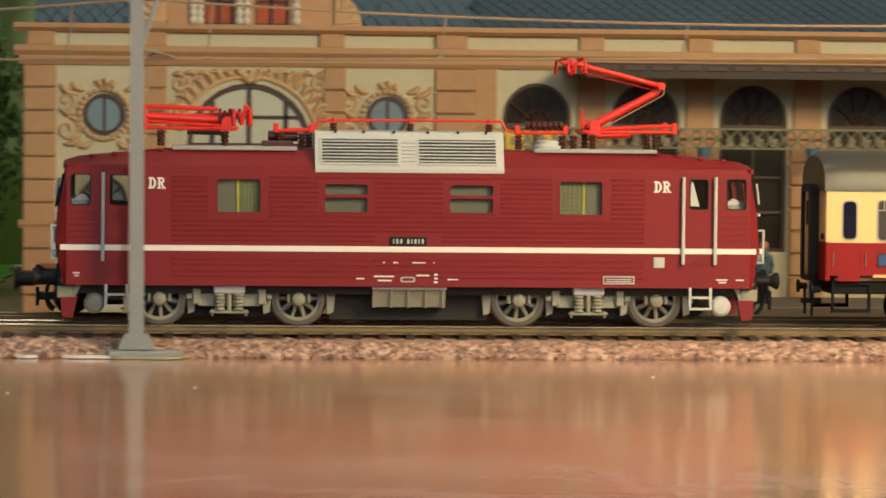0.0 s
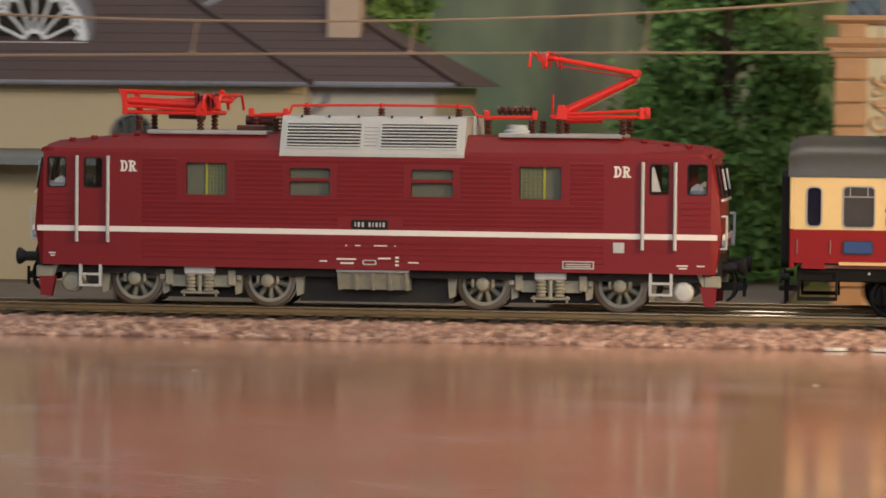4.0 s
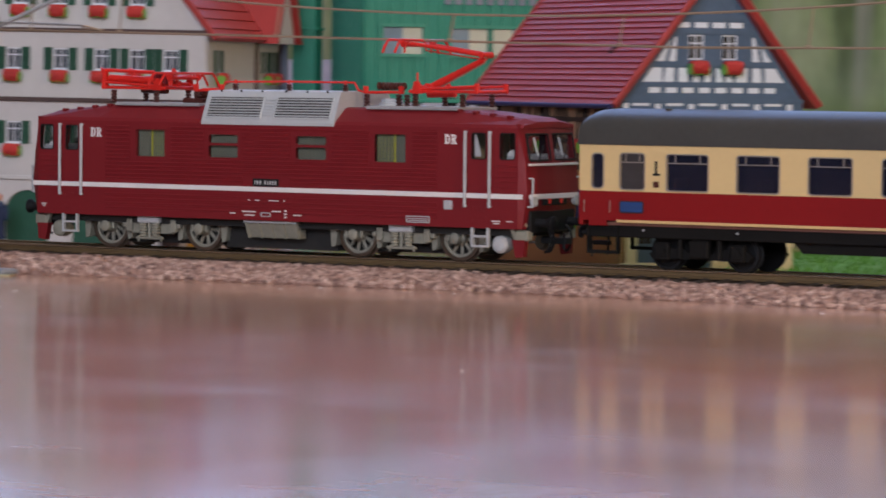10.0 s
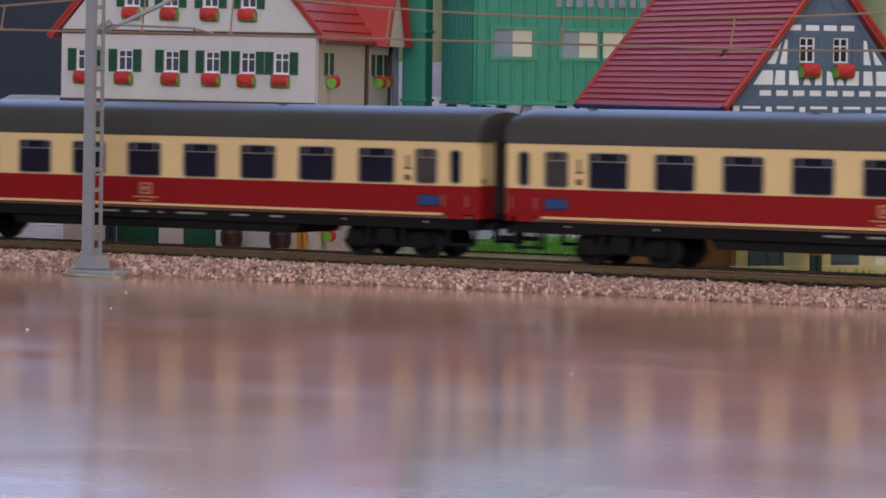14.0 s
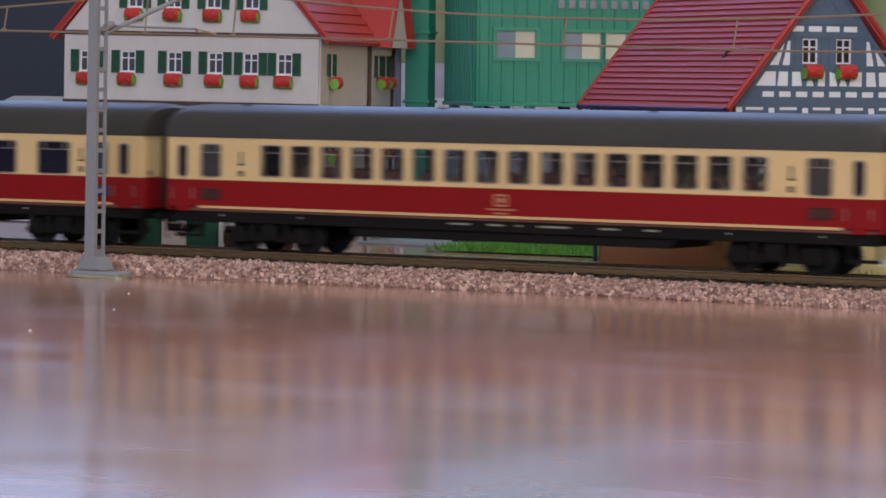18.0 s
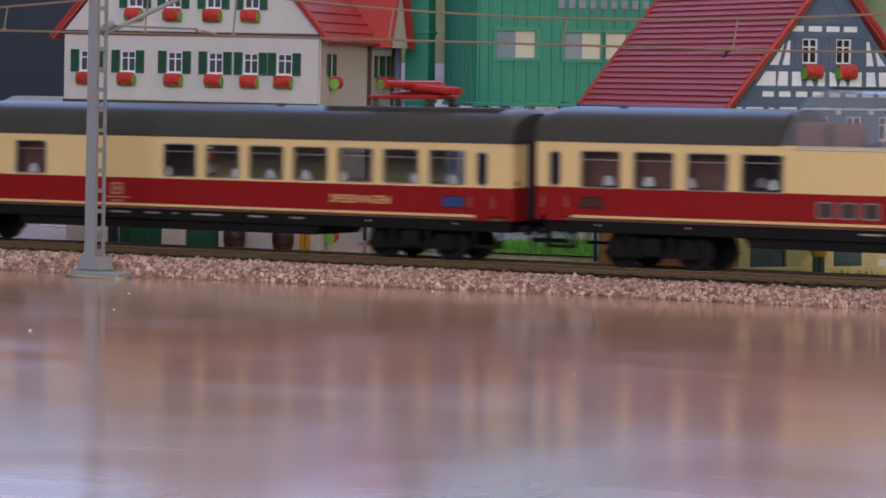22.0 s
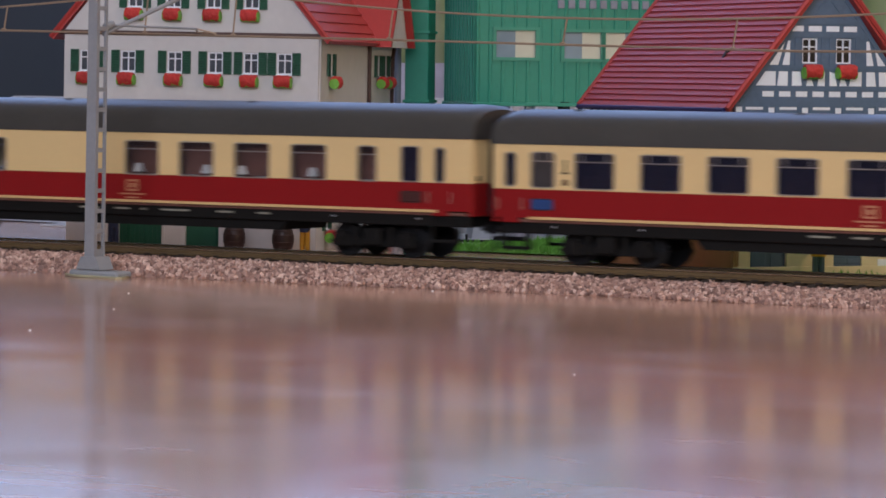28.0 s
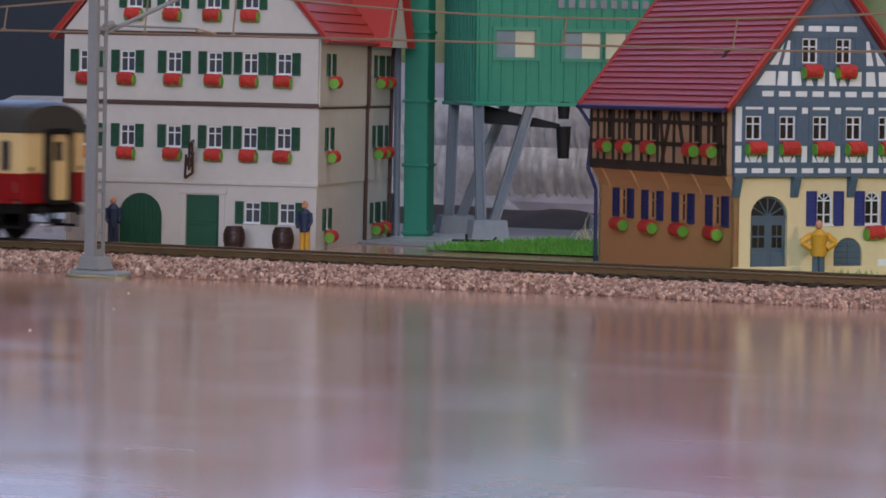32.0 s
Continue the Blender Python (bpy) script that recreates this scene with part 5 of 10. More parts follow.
    part("underframe", bm, M_DARK, t)
    # bogies
    wheels = []
    for cx in (-47.7, 47.7):
        for y, m in ((-1, None), (1, FLIP)):
            x0 = cx if m is None else -cx
            bm = B()
            prism(bm, [(x0 - 26, 17.2), (x0 - 26, 18.6), (x0 + 26, 18.6), (x0 + 26, 17.2), (x0 + 12, 17.2), (x0 + 9, 14.4), (x0 + 8, 13.2), (x0 - 8, 13.2), (x0 - 9, 14.4), (x0 - 12, 17.2)], "y", -12.6, -11.6)
            bogie = part("bogie_frame", bm, M_FRAME, t, "weathered grey bogie side frame", m=m)
            for dx in (-18.4, 18.4):
                bm = B()
                lathe(bm, [(1.0, -14.2), (1.7, -13.8), (1.9, -13.0), (1.9, -10.8)], 14, (x0 + dx, 0, 15.2), "y")
                for k in (-1, 1):
                    box(bm, x0 + dx + k * 2.7 - 0.45, x0 + dx + k * 2.7 + 0.45, -13.0, -11.8, 14.2, 18.6, 0.2)
                part("axle_box", bm, M_FRAME, bogie, smooth=True, m=m)
            bm = B()
            box(bm, x0 - 4.2, x0 + 4.2, -15.6, -11.5, 16.6, 19.0, 0.4)
            part("bolster", bm, M_LGREY, bogie, "light grey bolster", m=m)
            for dx in (-2.5, 2.4):
                bm = B()
                prof = []
                for k in range(5):
                    z = 12.0 + k * 0.95
                    prof += [(1.0, z), (1.45, z + 0.25), (1.45, z + 0.55), (1.0, z + 0.85)]
                lathe(bm, prof, 10, (x0 + dx, -14.2, 0), "z")
                part("coil_spring", bm, M_FRAME, bogie, smooth=True, m=m)
            bm = B()
            box(bm, x0 - 5.2, x0 + 5.2, -14.9, -13.4, 11.3, 12.1, 0.2)
            rod(bm, (x0, -14.4, 11.4), (x0, -14.4, 17), 0.6, 8)
            for k in (-1, 1):
                rod(bm, (x0 + k * 4.4, -14.2, 10.6), (x0 + k * 4.4, -14.2, 12.4), 0.35, 6)
                box(bm, x0 + k * 8.6 - 1.1, x0 + k * 8.6 + 1.1, -13.8, -12, 13.6, 17.8, 0.3)
                box(bm, x0 + k * 10.6 - 0.7, x0 + k * 10.6 + 0.7, -13.6, -12, 15.0, 16.4, 0.2)
            part("spring_plank", bm, M_FRAME, bogie, m=m)
            for k in (-1, 1):
                for at_x in (26.9, 10.0):
                    bm = B()
                    prism(bm, [(x0 + k * at_x - 0.8, 11.0), (x0 + k * at_x + 0.8, 11.6), (x0 + k * at_x + 1.3, 16.6), (x0 + k * at_x - 1.2, 16.6)], "y", -11.2, -8)
                    part("brake_block", bm, M_FRAME, bogie, m=m)
        bm = B()
        box(bm, cx - 24, cx + 24, -6.6, 6.6, 10, 17)
        part("bogie_core", bm, M_DARK, t)
        for dx in (-18.4, 18.4):
            wheels.append(wheelset(t, cx + dx, 7.2, True))
    bm = B()
    box(bm, -21, 21, -9, 9, 9.6, 17)
    part("underframe_tank", bm, M_DARK, t)
    # battery boxes between the bogies
    for m in (None, FLIP):
        bm = B()
        prism(bm, [(-15.2, 18.4), (-15.0, 17.6), (-13.0, 13.2), (-10, 13.2), (-10, 18.4)], "x", -9.8, 9.6)
        bx = part("battery_box", bm, M_FRAME, t, "weathered grey battery box", m=m)
        for x in (-9.8, -5.2, -0.6, 4.0, 8.6):
            bm = B()
            prism(bm, [(-15.8, 18.2), (-15.6, 17.4), (-13.6, 13.0), (-12.9, 13.2), (-15, 17.6)], "x", x, x + 0.8)
            part("box_rib", bm, M_FRAME, bx, m=m)
        bm = B()
        prism(bm, [(-16.2, 18.6), (-16.2, 18.0), (-15, 18.0), (-15, 18.6)], "x", -10, 9.8)
        part("box_lip", bm, M_LGREY, bx, m=m)
    return t, wheels


def coach_shell(t, L, wins, doors, red_holes=(), roof_gap=None):
    """Body of a coach: two side walls in cream above and red below, ends, roof and underframe. x runs 0..L."""
    Y = -16.6
    W, R = M_CREAM, M_CRED
    for m in (None, Matrix.Translation((L, 0, 0)) @ FLIP):
        bm = B()
        wall(bm, 1.2, L - 1.2, 31.2, 45.2, Y, Y + 0.9, wins)
        part("cream_side", bm, W, t, m=m)
        bm = B()
        wall(bm, 1.2, L - 1.2, 22.4, 31.2, Y, Y + 0.9, red_holes)
        for a, b in doors:
            box(bm, a - 1.2, b + 1.2, Y + 0.1, Y + 0.8, 20.9, 22.5)
        part("red_side", bm, R, t, m=m)
        bm = B()
        box(bm, 13, L - 13, Y - 0.12, Y + 0.3, 21.9, 22.75, 0.05)
        part("gold_line", bm, M_GOLD, t, m=m)
        for a, b in doors:
            bm = B()
            for z0, z1 in ((22.8, 31.0), (31.4, 44.4)):
                ring(bm, [(a - 1.5, z0), (b + 1.5, z0), (b + 1.5, z1), (a - 1.5, z1)], [(a - 1.35, z0 + 0.15), (b + 1.35, z0 + 0.15), (b + 1.35, z1 - 0.15), (a - 1.35, z1 - 0.15)], Y - 0.1, Y + 0.05)
                part("door_seam", bm, R if z0 < 31 else W, t, m=m)
                bm = B()
            ring(bm, [(a - 2.5, 12.4), (b + 4.5, 12.4), (b + 4.5, 20.4), (a - 2.5, 20.4)], [(a - 1.9, 13.4), (b + 3.9, 13.4), (b + 3.9, 19.8), (a - 1.9, 19.8)], -15.2, -13.6)
            part("door_step", bm, M_UNDER, t, m=m)
            bm = B()
            for x in (a - 2.6, b + 2.6):
                rod(bm, (x, Y - 0.35, 24.8), (x, Y - 0.35, 28.5), 0.13, 6)
            part("door_handle", bm, M_SILVER, t, m=m)
    for x, s in ((0.0, -1), (L, 1)):
        bm = B()
        for y0, y1 in ((-16.6, -5.2), (5.2, 16.6)):
            box(bm, min(x, x - s * 1.4), max(x, x - s * 1.4), y0, y1, 31.2, 50.0 if abs(y0) < 6 else 46.5, 0.3)
        box(bm, min(x, x - s * 1.4), max(x, x - s * 1.4), -5.2, 5.2, 44.0, 52.5)
        e = part("end_wall_upper", bm, W, t)
        bm = B()
        for y0, y1 in ((-16.6, -5.2), (5.2, 16.6)):
            box(bm, min(x, x - s * 1.4), max(x, x - s * 1.4), y0, y1, 20.9, 31.2, 0.3)
        part("end_wall_lower", bm, R, t)
        bm = B()
        ring(bm, rounded(-6.6, 6.6, 20.5, 46.5, 2.2), rounded(-4.6, 4.6, 22, 44.5, 1.4), 0, 2.6)
        part("gangway_bellows", bm, M_BLACK, t, "black rubber gangway surround", m=Matrix.Translation((x + s * 2.6, 0, 0)) @ Matrix.Rotation(math.pi / 2 * s, 4, "Z"))
        bm = B()
        box(bm, x + s * 1.5 - 0.3, x + s * 1.5 + 0.3, -4.7, 4.7, 21.9, 44.6)
        ed = part("end_door", bm, M_CREAM, t, "cream end door")
        bm = B()
        box(bm, x + s * 1.85 - 0.2, x + s * 1.85 + 0.2, -2.6, 1.4, 35.5, 42.0)
        part("pane", bm, M_DARK, ed)
        for y in (-10, 10):
            bm = B()
            rod(bm, (x, y, 18.4), (x + s * 2.2, y, 18.4), 0.9, 10)
            rod(bm, (x + s * 2.2, y, 18.4), (x + s * 2.7, y, 18.4), 1.8, 14)
            part("buffer", bm, M_BLACK, t, smooth=True)
            bm = B()
            box(bm, min(x, x + s * 0.6), max(x, x + s * 0.6), y * 1.35 - 0.6, y * 1.35 + 0.6, 32.0, 33.6, 0.2)
            part("tail_light", bm, M_BLACK, t)
        bm = B()
        box(bm, min(x - s * 2, x + s * 3.4), max(x - s * 2, x + s * 3.4), -1.2, 1.2, 14.2, 15.6, 0.2)
        rod(bm, (x + s * 1.4, -6, 19), (x + s * 1.4, -5, 11), 0.4, 6)
        rod(bm, (x + s * 1.4, 6, 19), (x + s * 1.4, 5, 11), 0.4, 6)
        part("coupling", bm, M_BLACK, t)
    # roof, in a rounded section
    def section(x, k):
        pts = []
        for j in range(13):
            a = math.pi * j / 12
            y = -17.0 * math.cos(a)
            z = 45.0 + k * (10.8 * math.sin(a) ** 0.62)
            pts.append((x, y, z))
        return pts
    spans = [(-0.4, L + 0.4)] if roof_gap is None else [(-0.4, roof_gap[0]), (roof_gap[1], L + 0.4)]
    for a, b in spans:
        bm = B()
        xs = [(a, 0.86 if a < 0 else 1.0), (a + 2.0, 0.97 if a < 0 else 1.0), (a + 6, 1.0), (b - 6, 1.0), (b - 2.0, 0.97 if b > L else 1.0), (b, 0.86 if b > L else 1.0)]
        rows = [[bm.verts.new(q) for q in section(x, k)] for x, k in xs]
        for p, q in zip(rows, rows[1:]):
            for j in range(12):
                bm.faces.new((p[j], p[j + 1], q[j + 1], q[j]))
            bm.faces.new((p[12], p[0], q[0], q[12]))
        bm.faces.new(rows[0])
        bm.faces.new(rows[-1][::-1])
        part("roof", bm, M_CROOF, t, "smooth dark grey roof", smooth=True)
        for x in range(int(a) + 24, int(b) - 20, 76):
            bm = B()
            rod(bm, (x, -5, 55.0), (x, -5, 55.9), 1.1, 10)
            part("roof_vent", bm, M_CROOF, t)
    bm = B()
    box(bm, 2, L - 2, -14.5, 14.5, 17.4, 21.4, 0.3)
    part("underframe", bm, M_UNDER, t)
    bm = B()
    prism(bm, [(L * 0.27, 17.4), (L * 0.28, 14.4), (L * 0.72, 14.4), (L * 0.73, 17.4)], "y", -13, 13)
    part("equipment_skirt", bm, M_UNDER, t)
    for x, w in ((0.42, 11), (0.475, 8), (0.515, 2.5), (0.545, 16), (0.63, 9), (0.69, 7), (0.08, 0.9), (0.2, 0.9), (0.8, 0.9), (0.92, 0.9)):
        bm = B()
        box(bm, L * x, L * x + w * 0.7, -14.75, -14.45, 19.4, 20.0)
        part("chassis_marking", bm, M_FRAME if w > 2 else M_LGREY, t, "small pale chassis marking")
    wheels = []
    for cx in (39.0, max(L - 39.0, 222.0)):
        for s in (-1, 1):
            bm = B()
            prism(bm, [(cx - 17, 12.8), (cx - 14, 15.2), (cx - 5, 14.2), (cx - 3, 12.4), (cx + 3, 12.4), (cx + 5, 14.2), (cx + 14, 15.2), (cx + 17, 12.8), (cx + 16, 11.4), (cx - 16, 11.4)], "y", *sorted((s * 11.0, s * 12.6)))
            for dx in (-12.4, 12.4):
                box(bm, cx + dx - 2.4, cx + dx + 2.4, *sorted((s * 11.2, s * 14.0)), 11.0, 16.2, 0.5)
                lathe(bm, [(1.5, s * 14.6), (1.5, s * 13.6)] if s > 0 else [(1.5, -14.6), (1.5, -13.6)], 10, (cx + dx, 0, 13.6), "y")
            box(bm, cx - 3.2, cx + 3.2, *sorted((s * 11.2, s * 14.4)), 11.8, 17.2, 0.5)
            for dx in (-6.5, 6.5):
                rod(bm, (cx + dx, s * 13.2, 11.6), (cx + dx, s * 13.2, 17.6), 0.8, 8)
            part("bogie_frame", bm, M_UNDER, t)
        bm = B()
        box(bm, cx - 8, cx + 8, -7, 7, 12, 17.5)
        part("bogie_core", bm, M_UNDER, t)
        for dx in (-12.4, 12.4):
            wheels.append(wheelset(t, cx + dx, 5.4, False))
    return wheels


def coach_windows(t, L, kinds):
    """kinds: (x0, x1, z0, z1, kind)."""
    for m in (None, Matrix.Translation((L, 0, 0)) @ FLIP):
        for x0, x1, z0, z1, kind in kinds:
            if kind == "door":
                window_set(t, "door_window", x0, x1, z0, z1, -16.6, 1.2, M_SILVER, M_CGLASS, width=0.4, m=m)
            elif kind == "frost":
                window_set(t, "frosted_window", x0, x1, z0, z1, -16.6, 1.0, M_SILVER, M_FROST, width=0.4, bars=(("h", z1 - 2.5, 0.16, None), ("v", x0 + 1.6, 0.13, z1 - 2.5), ("v", x1 - 1.6, 0.13, z1 - 2.5)), m=m)
            elif kind == "wide":
                window_set(t, "window", x0, x1, z0, z1, -16.6, 0.8, M_SILVER, M_CGLASS, width=0.4, bars=(("h", z1 - 2.4, 0.16, None), ("v", x0 + 2.6, 0.14, z1 - 2.4), ("v", x1 - 2.6, 0.14, z1 - 2.4)), m=m)
            elif kind == "clear":
                window_set(t, "window", x0, x1, z0, z1, -16.6, 0.8, M_SILVER, M_CLEAR, width=0.4, bars=(("h", z1 - 2.2, 0.15, None),), m=m)
            elif kind == "brown":
                window_set(t, "window", x0, x1, z0, z1, -16.6, 0.8, M_SILVER, M_CLEAR, width=0.4, bars=(("h", z1 - 2.4, 0.16, None),), m=m)
            elif kind == "plain":
                window_set(t, "window", x0, x1, z0, z1, -16.6, 0.8, M_SILVER, M_CGLASS, width=0.4, m=m)
            elif kind == "lower":
                window_set(t, "lower_window", x0, x1, z0, z1, -16.6, 0.4, M_SILVER, M_FROST, width=0.4, m=m)


def blue_signs(t, L, xs, dark=False):
    for m, pos in ((None, xs), (Matrix.Translation((L, 0, 0)) @ FLIP, xs)):
        for x in pos:
            bm = B()
            box(bm, x - 3.8, x + 3.8, -16.95, -16.5, 25.0, 28.2, 0.4)
            s = part("destination_board", bm, M_DARKPLATE if dark else M_BLUE, t, "dark destination board" if dark else "blue destination board with a thin rim", m=m)
            bm = B()
            ring(bm, rounded(x - 4.05, x + 4.05, 24.75, 28.45, 0.8), rounded(x - 3.8, x + 3.8, 25.0, 28.2, 0.7), -17.0, -16.6)
            part("rim", bm, M_DARKPLATE, s, m=m)


def crest(t, L, x, long=False):
    for m in (None, Matrix.Translation((L, 0, 0)) @ FLIP):
        bm = B()
        ring(bm, rounded(x - 2.4, x + 2.4, 25.6, 29.4, 0.4), rounded(x - 1.7, x + 1.7, 26.2, 28.8, 0.3), -16.85, -16.6)
        box(bm, x - 1.0, x + 1.0, -16.82, -16.6, 26.8, 28.2)
        box(bm, x - 5, x + 5, -16.8, -16.6, 24.4, 24.9)
        box(bm, x - 2.6, x + 2.6, -16.8, -16.6, 23.2, 23.7)
        part("gold_crest", bm, M_FAINTGOLD, t, "small gold crest and marking bars", m=m)


def class_numbers(t, L, xs):
    up = Matrix.Rotation(radians(90), 4, "X")
    for m in (Matrix.Identity(4), Matrix.Translation((L, 0, 0)) @ FLIP):
        for x in xs:
            text_part("class_number", "1", 5.6, M_BLACK, t, m @ Matrix.Translation((x, -16.72, 38.2)) @ up, "black class numeral 1", 0.12)
            bm = B()
            box(bm, x - 1.1, x + 1.3, -16.78, -16.6, 36.1, 36.7)
            part("numeral_foot", bm, M_BLACK, t, m=m)
            bm = B()
            box(bm, x - 0.9, x + 0.9, -16.75, -16.6, 32.6, 34.4)
            part("pictogram", bm, M_INSUL, t, m=m)


def interior(t, L, mat, seats, screens=()):
    for a, b in screens:
        bm = B()
        box(bm, a, b, -9.5, -8.7, 22, 43.5)
        part("wood_partition", bm, M_SEAT, t, "brown inner partition")
        bm = B()
        box(bm, a, b, 8.7, 9.5, 22, 43.5)
        part("wood_partition", bm, M_SEAT, t)
    bm = B()
    box(bm, 3, L - 3, -15.2, 15.2, 21.0, 22.0)
    part("floor_plate", bm, M_SEAT, t)
    if seats == "dark":
        bm = B()
        box(bm, 3, L - 3, -3, 3, 22, 43)
        part("compartment_partition", bm, M_SEAT, t)
    bm = B()
    step = 14.0
    x = 16.0
    while x < L - 16:
        for y0, y1 in ((-14.6, -5.0), (5.0, 14.6)):
            box(bm, x, x + 1.4, y0, y1, 22, 35.5 if seats != "lamps" else 31.5, 0.4)
            box(bm, x, x + 4.6, y0, y1, 22, 28.5, 0.4)
            if seats == "lamps":
                box(bm, x + 6.4, x + 9.4, y0, y1, 28.6, 29.2)
                rod(bm, (x + 7.8, y0 + 1.6, 29), (x + 7.8, y0 + 1.6, 32.0), 0.25, 6)
        x += step
    part("seats", bm, mat, t)
    if seats == "lamps":
        bm = B()
        x = 16.0
        while x < L - 16:
            for y in (-13.0, 6.6):
                lathe(bm, [(2.0, 32.0), (1.1, 34.8)], 10, (x + 7.8, y, 0), "z")
            x += step
        part("table_lamps", bm, M_PAPER, t, "white shades of small table lamps")


def compartment_coach():
    L = 258
    t = thing("passenger_coach", 0, 0, 0, 0, "cream and dark red compartment coach with grey roof", "coach", "coaches of the express train")
    big = [(29.7 + 23.0 * k, 43.0 + 23.0 * k) for k in range(9)]
    kinds = [(4.7, 8.2, 32.2, 42.2, "door"), (248.2, 251.6, 32.2, 42.2, "door"), (14.2, 22.0, 32.0, 42.4, "frost"), (235.2, 242.8, 32.0, 42.4, "frost")]
    kinds += [(a, b, 31.9, 42.3, "wide") for a, b in big]
    kinds = [(a, b, c, d, k) for a, b, c, d, k in kinds]
    wheels = coach_shell(t, L, [k[:4] for k in kinds], ((4.7, 8.2), (248.2, 251.6)))
    coach_windows(t, L, kinds)
    interior(t, L, M_SEAT, "dark")
    blue_signs(t, L, (18, L - 18))
    crest(t, L, 129)
    class_numbers(t, L, (26, L - 26))
    return t, wheels, L


def open_coach():
    L = 259
    t = thing("passenger_coach", 0, 0, 0, 0, "cream and dark red open coach with sixteen narrow windows", "coach", "coaches of the express train")
    kinds = [(4.9, 8.1, 32.2, 42.2, "door"), (249.6, 252.8, 32.2, 42.2, "door"), (14.3, 21.8, 32.4, 42.6, "frost"), (234.6, 242.2, 32.0, 42.6, "frost")]
    kinds += [(38.2 + 11.67 * k, 46.0 + 11.67 * k, 33.0, 42.6, "clear") for k in range(16)]
    wheels = coach_shell(t, L, [k[:4] for k in kinds], ((4.9, 8.1), (249.6, 252.8)))
    coach_windows(t, L, kinds)
    interior(t, L, M_SEAT, "open")
    blue_signs(t, L, (18, L - 20), True)
    crest(t, L, 129)
    class_numbers(t, L, (30, L - 30))
    return t, wheels, L


def dining_coach():
    L = 271.0
    t = thing("dining_coach", 0, 0, 0, 0, "cream and dark red dining coach with a folded roof pantograph", "coach", "coaches of the express train")
    kinds = [(4.0, 10.4, 32.4, 42.6, "plain"), (31.8, 44.9, 32.0, 42.4, "brown"), (74.9, 87.7, 32.0, 42.4, "brown"), (259.0, 262.2, 32.2, 42.0, "door")]
    kinds += [(137.5 + 17.3 * k, 150.3 + 17.3 * k, 32.2, 42.4, "clear") for k in range(7)]
    wheels = coach_shell(t, L, [k[:4] for k in kinds], ((259.0, 262.2),))
    coach_windows(t, L, kinds)
    interior(t, L, M_LGREY, "lamps", ((3, 130), (255, 270)))
    blue_signs(t, L, (14,), True)
    blue_signs(t, L, (250,))
    crest(t, L, 118)
    up = Matrix.Rotation(radians(90), 4, "X")
    for m in (Matrix.Identity(4), Matrix.Translation((L, 0, 0)) @ FLIP):
        for x in (38, 215):
            text_part("gold_lettering", "SPEISEWAGEN", 3.6, M_GOLD, t, m @ Matrix.Translation((x, -16.7, 26.4)) @ up, "gold capital letters", 0.03)
    # roof pantograph, folded
    bm = B()
    box(bm, 196, 262, -9, 9, 54.6, 55.9, 0.3)
    part("roof_platform", bm, M_CROOF, t)
    bm = B()
    for y in (-7, 7):
        rod(bm, (212, y, 59), (236, y, 59), 0.6, 8)
    for x in (212, 236):
        rod(bm, (x, -7, 59), (x, 7, 59), 0.6, 8)
    for p, q in (((216, 0, 59.4), (240, 0, 61.0)), ((240, -3, 61.0), (222, -3, 62.4)), ((240, 3, 61.0), (222, 3, 62.4)), ((222, -13, 63), (222, 13, 63)), ((226, -13, 63), (226, 13, 63))):
        rod(bm, p, q, 1.2, 8)
    pg = part("pantograph", bm, M_PANRED, t, "folded red roof pantograph")
    for x in (214, 234):
        for y in (-7, 7):
            bm = B()
            lathe(bm, [(0.8, 55.8), (1.2, 56.6), (0.8, 57.4), (1.2, 58.2), (0.7, 59)], 8, (x, y, 0), "z")
            part("insulator", bm, M_INSUL, pg, smooth=True)
    return t, wheels, L


